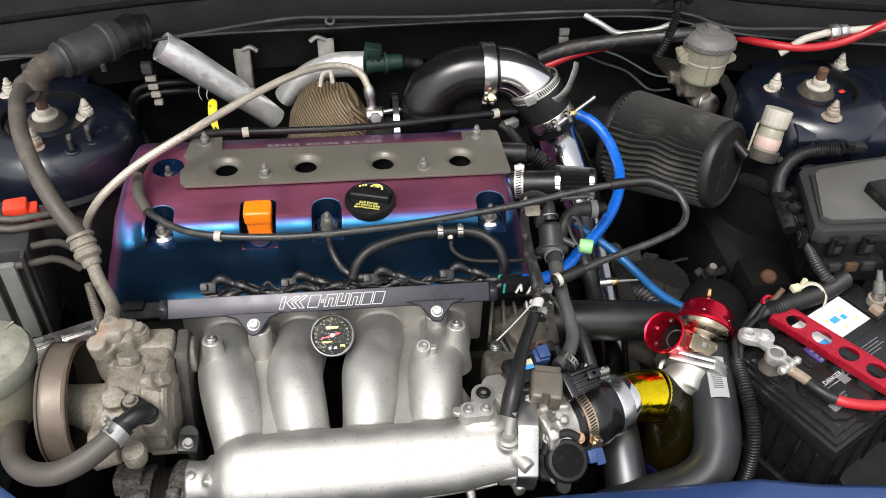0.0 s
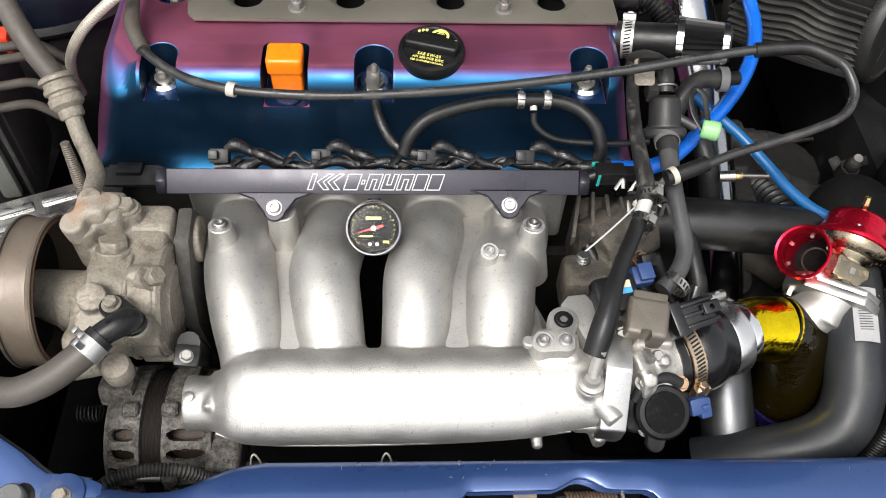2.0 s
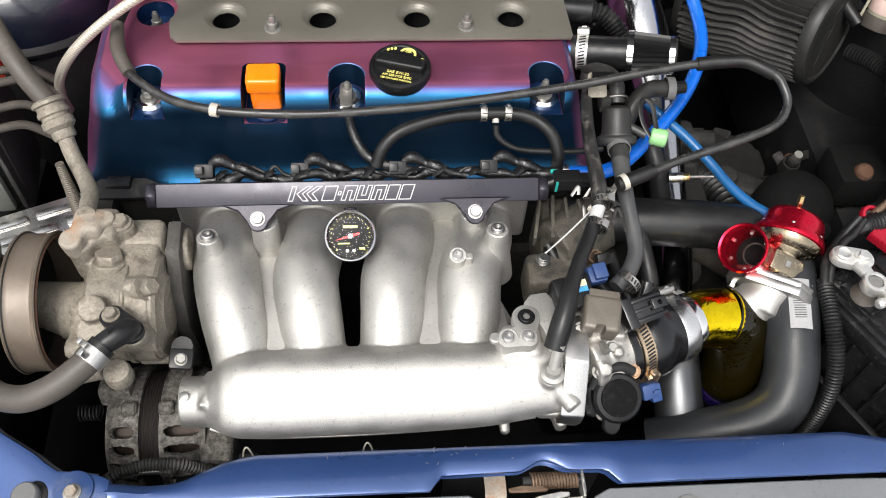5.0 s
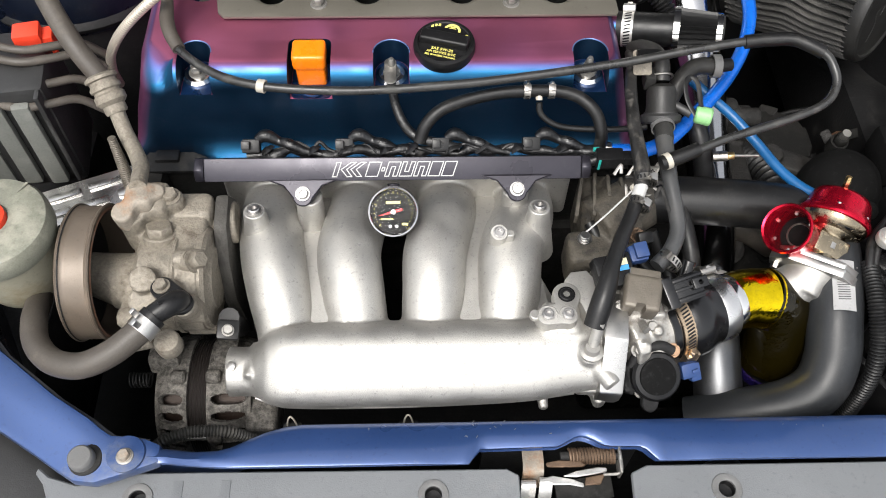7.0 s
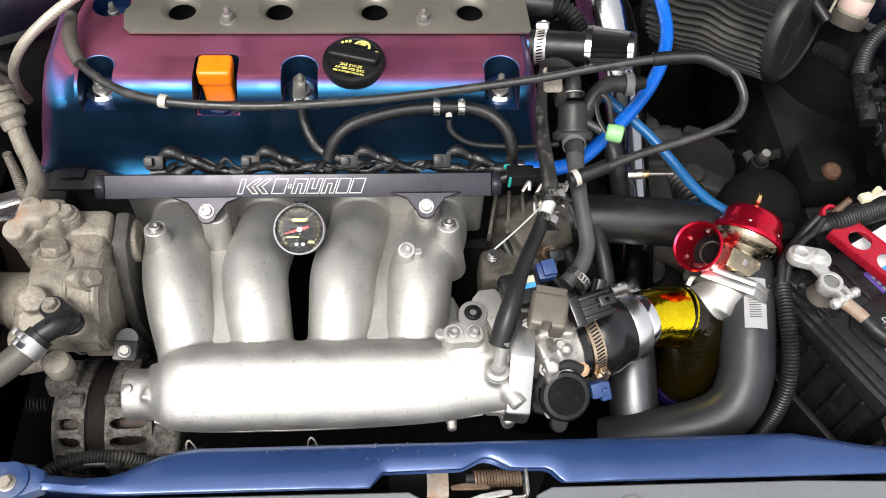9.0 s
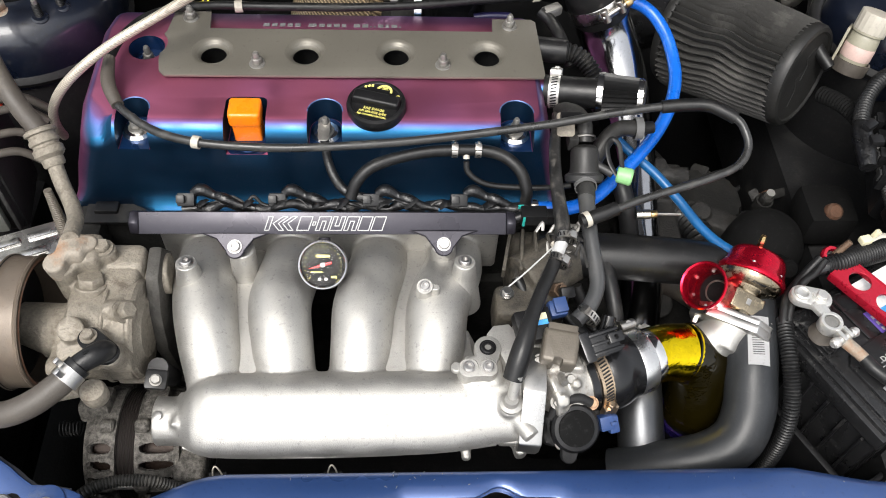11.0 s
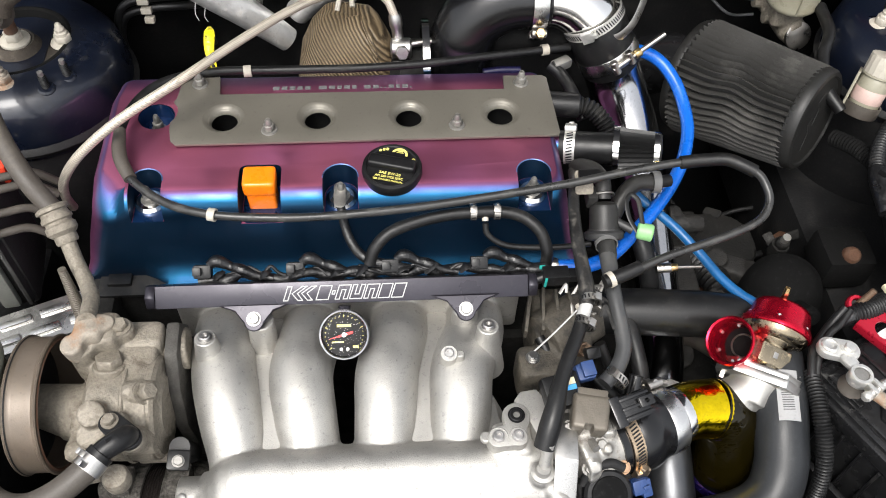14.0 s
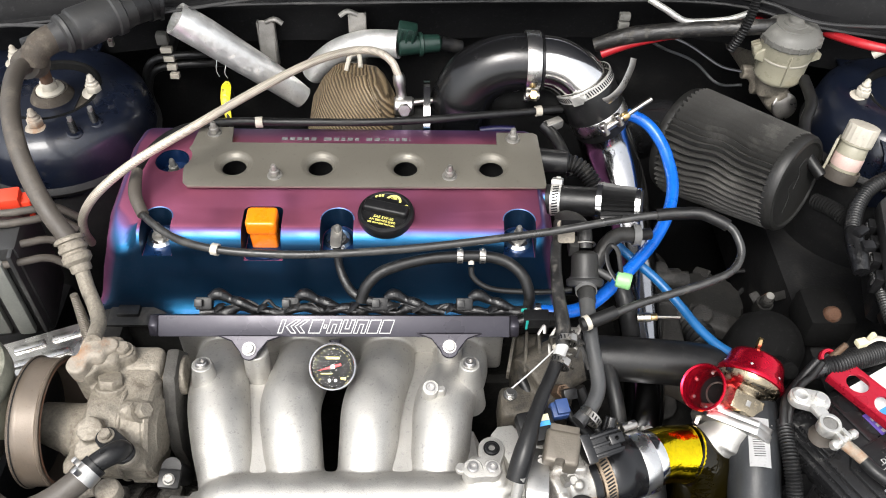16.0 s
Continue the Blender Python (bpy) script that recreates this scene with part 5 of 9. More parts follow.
part("plug", allen((0.130, 0.553, 0.8140), (0, -0.02, 0.99), 0.0062, 0.0022), PLASTIC, mf, "black hex socket plug")
part("pad_link", prism([circle(0.130, 0.553, 0.0125, 10, -20, 160) + [(0.119, 0.545)] + circle(0.112, 0.533, 0.0098, 10, 120, 290) + circle(0.1295, 0.533, 0.0092, 10, 250, 390)], 0.016, pose(0, 0, 0.7985), 0.0015, 2), CAST, mf, "raised pad under three screws")
part("side_lobe", prism([circle(0.101, 0.5345, 0.005, 8, 60, 300) + [(0.112, 0.529), (0.112, 0.540)]], 0.006, pose(0, 0, 0.8075), 0.001, 1), CAST, mf)
part("gusset", sheet([[(0.100, 0.60, 0.775), (0.117, 0.598, 0.768), (0.126, 0.592, 0.748)], [(0.106, 0.575, 0.777), (0.119, 0.572, 0.774), (0.133, 0.568, 0.758)], [(0.108, 0.550, 0.780), (0.122, 0.552, 0.783), (0.138, 0.552, 0.772)]], 0.005), CAST, mf, "flat gusset beside the last runner")
part("gasket_plate", prism([[(0.130, 0.570), (0.137, 0.579), (0.152, 0.581), (0.168, 0.556), (0.171, 0.528), (0.150, 0.526), (0.143, 0.546)]], 0.05, pose(0, 0, 0.760), 0.002, 2), CAST, mf, "pale machined side of the flange")
part("parting_ridge", tube([(-0.15, 0.4935, 0.7365), (-0.12, 0.4855, 0.7345), (-0.05, 0.4840, 0.7335), (0.04, 0.4850, 0.735), (0.10, 0.4875, 0.738), (0.14, 0.491, 0.742)], 0.0016, 8, 6), CAST, mf, "fine parting ridge")
part("end_plug", lathe([(0.0042, 0), (0.0042, 0.0012), (0.0034, 0.0016), (0, 0.0016)], (-0.1665, 0.507, 0.7755), (-0.15, -0.2, 0.97), 16), ALU, mf)
part("lower_tab", cast(add(box((0.153, 0.497, 0.752), (0.024, 0.022, 0.026), 0.004, (20, 0, 0)), prism([[(0.147, 0.505), (0.168, 0.503), (0.169, 0.482), (0.163, 0.477), (0.157, 0.478), (0.154, 0.492), (0.146, 0.495)]], 0.014, pose(0, 0, 0.736), 0.002, 1)), 0.0015, 2), CAST, mf, "short cast tab below the nipple", 60)
part("nipple", add(lathe([(0.0105, 0), (0.0105, 0.003), (0.007, 0.004), (0.006, 0.010), (0, 0.010)], (0.149, 0.505, 0.797), (0, 0, 1), 24), rod((0.1495, 0.507, 0.803), (0.1535, 0.519, 0.826), 0.0048, seg=14)), CAST, mf)
part("end_plate", prism([[(-0.044, -0.012), (-0.038, -0.030), (-0.022, -0.046), (0.03, -0.047), (0.047, -0.03), (0.047, 0.02), (0.034, 0.043), (0.012, 0.048), (-0.012, 0.044), (-0.046, 0.006)]], 0.021, along_x(0.160) @ Matrix.Translation((0.522, 0.768, 0)) @ Matrix.Rotation(radians(-5), 4, "Y"), 0.002, 2), ALU, mf, "machined throttle flange")
for x in (-0.115, -0.011):
    c = thing("wire_clip", (x, 0.469, 0.735), "small bent wire clip below the manifold", "clip", "wire clips")
    part("wire", tube([(x - 0.0045, 0.4665, 0.735), (x - 0.0026, 0.468, 0.746), (x, 0.469, 0.7505), (x + 0.0026, 0.468, 0.746), (x + 0.0045, 0.4665, 0.735)], 0.0008, 6, 5), WHITEPL, c)
    part("foot", box((x, 0.4655, 0.733), (0.016, 0.008, 0.006), 0.001), DARK, c)

# ---- injectors and their loom ----
for i, x in enumerate((-0.157, -0.069, 0.022, 0.1085)):
    inj = thing("injector", (x, 0.70, 0.81), "black fuel injector plug behind the rail", "injector", "injectors")
    part("body", rod((x, 0.692, 0.826), (x, 0.712, 0.80), 0.007, seg=16), PLASTIC, inj)
    part("plug", box((x, 0.706, 0.838), (0.017, 0.013, 0.012), 0.002, (40, 0, 0)), PLASTIC, inj)
    part("latch", box((x - 0.004, 0.700, 0.846), (0.008, 0.008, 0.004), 0.001, (40, 0, 0)), RUBBER, inj)
    part("boot", tube([(x + 0.005, 0.71, 0.842), (x + 0.014, 0.713, 0.845), (x + 0.026, 0.710, 0.840), (x + 0.036, 0.706, 0.840), (x + 0.05, 0.702, 0.835), (x + 0.066, 0.70, 0.832)], [0.0042, 0.0062, 0.0045, 0.0055, 0.0042, 0.004], 12, 6), TAPE, inj)
lm = thing("injector_loom", (-0.02, 0.70, 0.83), "taped black wiring loom behind the fuel rail", "wiring loom")
random.seed(4)
part("loom", tube([(-0.162 + 0.0135 * k, 0.702 + random.uniform(-0.003, 0.003), 0.832 + random.uniform(-0.003, 0.004)) for k in range(26)], [0.0046 + random.uniform(-0.0012, 0.0022) for k in range(26)], 12, 4), TAPE, lm)
for k in range(7):
    x0, w = -0.15 + 0.045 * k + random.uniform(-0.012, 0.012), random.uniform(0.025, 0.05)
    part("wire", tube([(x0, 0.70, 0.835), (x0 + w * 0.3, 0.703 + random.uniform(0, 0.006), 0.838 + random.uniform(-0.003, 0.005)), (x0 + w * 0.6, 0.702 + random.uniform(-0.002, 0.007), 0.837 + random.uniform(-0.002, 0.004)), (x0 + w, 0.70, 0.834)], random.uniform(0.0012, 0.0022), 8, 6), random.choice((RUBBER, TAPE, DUSTY)), lm)
for k in range(9):   # loose ends of tape
    x0 = -0.145 + 0.034 * k + random.uniform(-0.01, 0.01)
    part("tape_end", tube([(x0, 0.699, 0.836), (x0 + 0.006, 0.7, 0.841), (x0 + random.uniform(0.008, 0.016), 0.704, 0.839 + random.uniform(0, 0.005))], [0.004, 0.0046, 0.003], 8, 4, flat=0.15), TAPE, lm)
part("branch", tube([(-0.026, 0.772, 0.868), (-0.024, 0.757, 0.866), (-0.02, 0.737, 0.858), (-0.012, 0.722, 0.848), (0.0, 0.712, 0.842), (0.02, 0.706, 0.84), (0.04, 0.703, 0.836)], [0.0036, 0.0042, 0.0044, 0.0048, 0.005, 0.0048, 0.0045], 12, 6), TAPE, lm)
part("ground_lug", prism([rrect(-0.006, -0.016, 0.006, 0.012, 0.005)], 0.0015, pose(-0.025, 0.77, 0.873, 12, 0, 0), 0.0004, 1), STEEL, lm, "tinned earth lug")


# ---- power steering pump, its reservoir and hoses ----
PY, PZ = 0.588, 0.787
ps = thing("steering_pump", (-0.23, PY, 0.70), "grimy cast power steering pump with a worn pulley", "pump")
g = add(rod((-0.247, PY, PZ), (-0.193, PY, PZ), 0.044, 0.046, 36), rod((-0.278, PY, PZ), (-0.24, PY, PZ), 0.024, 0.03, 28), box((-0.256, 0.556, 0.785), (0.02, 0.03, 0.03), 0.006))
add(g, box((-0.225, 0.60, 0.803), (0.054, 0.06, 0.05), 0.01), box((-0.243, 0.640, 0.835), (0.040, 0.034, 0.034), 0.008), rod((-0.255, 0.625, 0.80), (-0.255, 0.625, 0.845), 0.013), rod((-0.22, 0.642, 0.80), (-0.22, 0.642, 0.845), 0.009))
add(g, rod((-0.205, PY + 0.004, PZ), (-0.193, PY + 0.004, PZ), 0.048, 0.046, 32), rod((-0.265, 0.548, 0.79), (-0.235, 0.548, 0.80), 0.0095), rod((-0.262, 0.53, 0.775), (-0.235, 0.53, 0.785), 0.008))
for a in (20, 95, 160, 230, 300):
    add(g, rod((-0.214, PY + 0.043 * math.cos(radians(a)), PZ + 0.043 * math.sin(radians(a))), (-0.188, PY + 0.043 * math.cos(radians(a)), PZ + 0.043 * math.sin(radians(a))), 0.009))
add(g, rod((-0.240, 0.575, 0.80), (-0.2345, 0.558, 0.842), 0.0125, 0.0115), rod((-0.240, 0.56, 0.80), (-0.238, 0.546, 0.825), 0.0115), rod((-0.214, 0.565, 0.79), (-0.2145, 0.549, 0.838), 0.0125, 0.0115), rod((-0.200, 0.556, 0.79), (-0.1985, 0.535, 0.838), 0.012, 0.011), rod((-0.219, 0.53, 0.785), (-0.219, 0.518, 0.803), 0.007, 0.0065))
add(g, box((-0.214, 0.615, 0.815), (0.045, 0.05, 0.03), 0.006), rod((-0.24, 0.64, 0.80), (-0.17, 0.645, 0.80), 0.02))
part("casting", cast(g, 0.002, 2), DIRTY, ps, smooth=60)
part("rear_cover", lathe([(0, 0.0), (0.044, 0.0), (0.047, 0.002), (0.047, 0.008), (0.044, 0.011), (0.030, 0.0115), (0.027, 0.014), (0, 0.014)], (-0.199, PY + 0.004, PZ), (1, 0, 0), 44), DIRTY, ps)
part("parting_line", lathe([(0.0462, 0), (0.0472, 0.0010), (0.0472, 0.0030), (0.0462, 0.004)], (-0.217, PY, PZ), (1, 0, 0), 44), DIRTY, ps)
part("hex_plug", prism([hexagon(0.0122)], 0.010, basis((-0.231, 0.612, 0.829), (0.05, 0.42, 0.9)), 0.001, 1), DIRTY, ps)
part("plug_collar", lathe([(0.0150, -0.01), (0.0150, 0.001), (0.0138, 0.002), (0, 0.002)], (-0.231, 0.612, 0.8285), (0.05, 0.42, 0.9), 26), DIRTY, ps)
part("bolt", bolt((-0.196, 0.580, 0.833), (0.75, -0.1, 0.65), 0.0075, 0.010), DIRTY, ps)
part("bolt_boss", lathe([(0, 0), (0.0098, 0), (0.0102, -0.002), (0.0115, -0.018)], (-0.197, 0.582, 0.8325), (0.75, -0.1, 0.65), 24), DIRTY, ps)

part("bolt", bolt((-0.222, 0.641, 0.846), (0, 0, 1), 0.007, 0.006), DIRTY, ps)
part("union_block", cast(add(box((-0.246, 0.636, 0.852), (0.026, 0.026, 0.020), 0.007), rod((-0.236, 0.640, 0.84), (-0.232, 0.641, 0.858), 0.008), rod((-0.258, 0.622, 0.835), (-0.258, 0.618, 0.857), 0.010)), 0.002, 3), DUSTRUST, ps, "rust-stained union block", 80)
part("lug_hole", lathe([(0.0045, 0), (0.0045, -0.006), (0, -0.006)], (-0.2655, 0.548, 0.79), (-1, 0, 0), 16), DARK, ps)
PYP, PZP = PY + 0.008, PZ + 0.005
PUL = basis((-0.280, PYP, PZP), (-1, 0, 0))
pl = part("pulley", lathe([(0.0570, 0.022), (0.0570, 0.0005), (0.0580, 0.0), (0.0625, 0.0), (0.0636, 0.0012), (0.0622, 0.0035)] + [(0.0611 + 0.0002 * (k % 2), 0.0045 + 0.0020 * k) for k in range(10)] + [(0.0622, 0.0255), (0.0636, 0.0275), (0.0625, 0.029), (0.0570, 0.029), (0.0570, 0.022)], None, None, 64, m=PUL), PULLEY, ps, "brown worn grooved pulley")
# Web set deep and coloured dark to paint the shade inside the pulley
part("pulley_web", lathe([(0.012, 0.020), (0.040, 0.020), (0.0572, 0.024), (0.0572, 0.027), (0.012, 0.025)], None, None, 40, m=PUL), DARK, pl, "pulley web, coloured dark for its shaded cavity")
part("rim_edge", lathe([(0.0574, -0.0004), (0.0590, -0.0012), (0.0606, -0.0004)], None, None, 64, m=PUL), RUST, pl, "rusty inner rim edge")
part("rim_groove", lathe([(0.0626, 0.0252), (0.0629, 0.0256), (0.0629, 0.0266), (0.0626, 0.027)], None, None, 64, m=PUL), GEAR, pl)
part("hub", add(rod((-0.303, PYP, PZP), (-0.262, PY, PZ), 0.019, 0.027), rod((-0.306, PYP, PZP), (-0.295, PYP, PZP), 0.009, seg=6)), DIRTY, ps)
brk = part("bracket", prism([[(0.60, 0.66), (0.588, 0.75), (0.602, 0.795), (0.624, 0.824), (0.655, 0.830), (0.672, 0.80), (0.665, 0.66)]], 0.013, along_x(-0.187), 0.004, 2), mat("grimy_grey_alloy", (0.055, 0.052, 0.046), 0.6, 0.3, 0.4, 60, 500, 0.5, dirt=(0.035, 0.032, 0.028), cover=0.5, dscale=70), ps, "grimy grey bracket")
part("bracket_top", cast(add(box((-0.209, 0.643, 0.820), (0.042, 0.030, 0.026), 0.008), rod((-0.226, 0.645, 0.818), (-0.195, 0.645, 0.818), 0.0150)), 0.002, 2), DIRTY, brk, "", 60)
elb = part("outlet_flange", prism([circle(-0.216, 0.549, 0.0098, 14, 60, 230) + circle(-0.1985, 0.534, 0.0105, 14, 230, 420)], 0.0055, pose(0, 0, 0.8385), 0.001, 1), PLASTIC, ps, "black two-lobed flange")
part("outlet_elbow", tube([(-0.1995, 0.536, 0.838), (-0.1995, 0.533, 0.8465), (-0.204, 0.5275, 0.8505), (-0.213, 0.5215, 0.8495), (-0.222, 0.515, 0.8465)], [0.0095, 0.0098, 0.0096, 0.0092, 0.009], 18, 6), PLASTIC, elb, "black plastic outlet elbow")
part("elbow_ridge", box((-0.206, 0.5265, 0.8585), (0.012, 0.003, 0.003), 0.0008, (0, 10, 35)), PLASTIC, elb)
part("elbow_bolt", bolt((-0.216, 0.549, 0.844), (0, 0, 1), 0.0055, 0.005), DIRTY, elb)
part("amber_foot", lathe([(0, 0.0), (0.009, 0.0), (0.0112, 0.004), (0.0115, 0.016), (0.010, 0.021), (0.006, 0.023), (0, 0.023)], (-0.2150, 0.5155, 0.795), (0.05, -0.12, 0.98), 26), DIRTY, ps, "dusty round foot below the outlet")

rs = thing("steering_reservoir", (-0.362, 0.60, 0.79), "yellowed fluid reservoir with an embossed olive cap", "reservoir")
part("tank", lathe([(0.02, 0.778), (0.035, 0.782), (0.041, 0.80), (0.044, 0.82), (0.046, 0.848), (0, 0.848)], (-0.362, 0.60, 0), (0, 0, 1), 40), TRANSL, rs)
cap_ps = part("cap", lathe([(0.0475, 0.846), (0.049, 0.85), (0.049, 0.862), (0.046, 0.868), (0.030, 0.872), (0.017, 0.872), (0.0165, 0.87), (0, 0.87)], (-0.362, 0.60, 0), (0, 0, 1), 48), CAPGREEN, rs)
part("button", lathe([(0.0155, 0.87), (0.015, 0.876), (0.010, 0.878), (0, 0.878)], (-0.362, 0.60, 0), (0, 0, 1), 28), REDPL, cap_ps, "red centre button")
em = bmesh.new()
for k in range(22):
    a = radians(195 + k * 9)
    for j, r in enumerate((0.026, 0.032, 0.038)):
        add(em, box((0, 0, 0), (0.0026, 0.0040, 0.0012), 0, m=Matrix.Translation((-0.362, 0.60, 0.8712 - j * 0.0015)) @ Matrix.Rotation(a + j * 0.05, 4, "Z") @ Matrix.Translation((r, 0, 0))))
# Relief gets a darker olive that paints the shade of the embossing
part("raised_print", em, mat("olive_print_shadow", (0.075, 0.075, 0.055), 0.6), cap_ps, "embossed pattern with its shade painted dark")
for a in (60, 110, 165):
    part("rib", box((0, 0, 0), (0.026, 0.002, 0.0015), 0, m=Matrix.Translation((-0.362, 0.60, 0.8705)) @ Matrix.Rotation(radians(a), 4, "Z") @ Matrix.Translation((0.033, 0, 0))), CAPGREEN, cap_ps)

ret = thing("return_hose", (-0.28, 0.50, 0.80), "thick sun-greyed rubber return hose looping below the reservoir", "hose")
part("hose", tube([(-0.217, 0.518, 0.8475), (-0.232, 0.503, 0.843), (-0.252, 0.490, 0.836), (-0.276, 0.484, 0.829), (-0.302, 0.492, 0.822), (-0.322, 0.512, 0.816), (-0.333, 0.54, 0.808), (-0.342, 0.57, 0.79), (-0.352, 0.59, 0.778)], 0.0110, 18, 8), HOSE, ret)
part("hose_end", tube([(-0.216, 0.519, 0.848), (-0.221, 0.5135, 0.8465)], [0.0113, 0.0113], 18, 3), RUBBER, ret, "dark cut end")
worm = thing("spring_clamp", (-0.224, 0.511, 0.846), "pale steel spring clamp on the return hose", "hose clamp", "hose clamps")
m = basis((-0.224, 0.5105, 0.8455), (0.6, 0.78, 0.15))
part("band", lathe([(0.0113, -0.006), (0.0124, -0.006), (0.0124, 0.006), (0.0113, 0.006)], None, None, 28, m=m), ALU, worm)
for s in (-1, 1):
    part("ear", box((0, 0, 0), (0.003, 0.010, 0.005), 0.0008, m=m @ Matrix.Translation((s * 0.004, 0.018, s * 0.003))), ALU, worm)

# pressure hose with its crimped end
ph = thing("pressure_hose", (-0.30, 0.76, 0.87), "long sun-greyed rubber pressure hose with a crimped steel end", "hose")
part("hose", tube([(-0.381, 0.968, 0.944), (-0.381, 0.935, 0.955), (-0.370, 0.884, 0.957), (-0.354, 0.838, 0.950), (-0.335, 0.800, 0.932), (-0.312, 0.768, 0.908), (-0.291, 0.749, 0.884)], 0.0097, 18, 8), HOSE, ph)
cr = basis((-0.2925, 0.7505, 0.886), Vector((-0.279, 0.7265, 0.862)) - Vector((-0.2925, 0.7505, 0.886)))
part("ferrule", lathe([(0.0125, -0.002), (0.0152, 0), (0.0155, 0.003), (0.0128, 0.004), (0.0128, 0.007), (0.0145, 0.0095), (0.0145, 0.0125), (0.0125, 0.014), (0.0125, 0.016), (0.0145, 0.018), (0.0145, 0.024), (0.012, 0.027), (0.0105, 0.028), (0.0105, 0.034), (0.0095, 0.036), (0, 0.036)], None, None, 28, m=cr), DIRTY, ph, "crimped dusty ferrule")
part("steel_pipe", tube([(-0.280, 0.728, 0.864), (-0.272, 0.711, 0.854), (-0.260, 0.690, 0.850), (-0.251, 0.670, 0.853), (-0.248, 0.652, 0.858), (-0.246, 0.640, 0.862)], 0.0075, 14, 8), DIRTY, ph)
part("collar", tube([(-0.380, 0.982, 0.936), (-0.3815, 0.972, 0.943), (-0.381, 0.958, 0.948)], [0.0185, 0.0175, 0.0160], 20, 4), HOSE, ph)
single("sensor_pin", tube([(-0.277, 0.692, 0.868), (-0.2755, 0.688, 0.852), (-0.273, 0.682, 0.835), (-0.270, 0.672, 0.815)], [0.0036, 0.0044, 0.0056, 0.006], 12, 6, rib=(0.0003, 0.002)), TAN, "dull grey stub pipe beside the steel line", "pipe")

sp = thing("heat_shield", (-0.335, 0.70, 0.755), "thin stamped aluminium plate behind the pulley", "bracket")
plate = part("plate", prism([rrect(-0.07, -0.026, 0.055, 0.022, 0.004, 3)], 0.002, pose(-0.325, 0.707, 0.764, 0, 0, 22), 0.0004, 1), BRIGHT, sp, "bright crinkled plate")
for k, (x, y, w, h) in enumerate(((-0.045, -0.012, 0.034, 0.009), (-0.005, -0.012, 0.030, 0.009), (0.032, -0.010, 0.026, 0.010), (-0.030, 0.008, 0.032, 0.008), (0.010, 0.009, 0.034, 0.008), (0.040, 0.010, 0.02, 0.008))):
    part("stamping", box((0, 0, 0), (w, h, 0.004), 0.0018, m=pose(-0.325, 0.707, 0.766, 0, 0, 22) @ Matrix.Translation((x, y, 0.001))), BRIGHT, plate)
part("stay", box((-0.33, 0.71, 0.72), (0.012, 0.012, 0.085), 0.001), DARK, sp)

# alternator
AY, AZ = 0.528, 0.662
al = thing("alternator", (-0.20, AY, 0.60), "corroded alternator with slotted end housings", "alternator")
ax = (1, 0, 0)
def slotted_drum(x0, x1, r0, r1):
    """A drum of the axis x with long round-ended slots on its open side and a closed outer end."""
    bm, n, k = bmesh.new(), 480, 28
    rad = [r0 + (r1 - r0) * math.sin(min(1, j / k * 1.6) * math.pi / 2) for j in range(k + 1)]
    grid = [[bm.verts.new((x0 + (x1 - x0) * j / k, AY + r * math.cos(radians(i * 0.75)), AZ + r * math.sin(radians(i * 0.75)))) for i in range(n)] for j, r in enumerate(rad)]
    for j, (a, b) in enumerate(zip(grid, grid[1:])):
        e = abs((j + 0.5) / k - 0.5) / 0.40
        for i in range(n):
            w = i * 0.75 + 0.375
            if e < 1 and 108 <= w < 220 and abs((w - 108) % 16 - 8) < 4.9 * (1 - e ** 3) ** 0.5:
                continue
            bm.faces.new((a[i], a[(i + 1) % n], b[(i + 1) % n], b[i]))
    bm.faces.new(grid[0] if r0 < r1 else grid[-1])
    bmesh.ops.recalc_face_normals(bm, faces=bm.faces)
    bmesh.ops.solidify(bm, geom=bm.faces[:], thickness=0.005)
    return bm
part("front_housing", slotted_drum(-0.250, -0.2185, 0.054, 0.062), ALT, al, smooth=30)
part("rear_housing", slotted_drum(-0.160, -0.2005, 0.055, 0.061), ALT, al, smooth=30)
for x in (-0.227, -0.194):
    for a in (96, 150, 205):
        part("ear", rod(Vector((x - 0.007, AY + 0.0615 * math.cos(radians(a)), AZ + 0.0615 * math.sin(radians(a)))), Vector((x + 0.007, AY + 0.0615 * math.cos(radians(a)), AZ + 0.0615 * math.sin(radians(a)))), 0.0068, seg=18, bev=0.002), ALT, al)
part("through_bolt", rod((-0.236, AY + 0.064 * math.cos(radians(150)), AZ + 0.064 * math.sin(radians(150))), (-0.188, AY + 0.064 * math.cos(radians(150)), AZ + 0.064 * math.sin(radians(150))), 0.0028, seg=10), DULL, al)
part("stator", lathe([(0, 0)] + [(0.0575 + 0.0008 * (k % 2), 0.0012 * k) for k in range(22)] + [(0, 0.026)], (-0.2225, AY, AZ), (1, 0, 0), 44), LAMIN, al, "dark laminated stator", 20)
part("winding", rod((-0.250, AY, AZ), (-0.166, AY, AZ), 0.043, seg=30), COIL, al)
for x, w in ((-0.242, 0.03), (-0.184, 0.022)):
    part("lug", box((0, 0, 0), (w, 0.022, 0.03), 0.005, m=Matrix.Translation((x, AY, AZ)) @ Matrix.Rotation(radians(72), 4, "X") @ Matrix.Translation((0, 0.060, 0))), ALT, al)
part("tail", cast(add(rod((-0.162, AY, AZ), (-0.142, AY, AZ), 0.040), box((-0.150, 0.495, 0.69), (0.03, 0.04, 0.03), 0.006)), 0.003, 2), ALT, al)
eb = thing("engine_bolt", (-0.171, 0.552, 0.78), "pale hex bolt in a dark clip beside the manifold", "bolt")
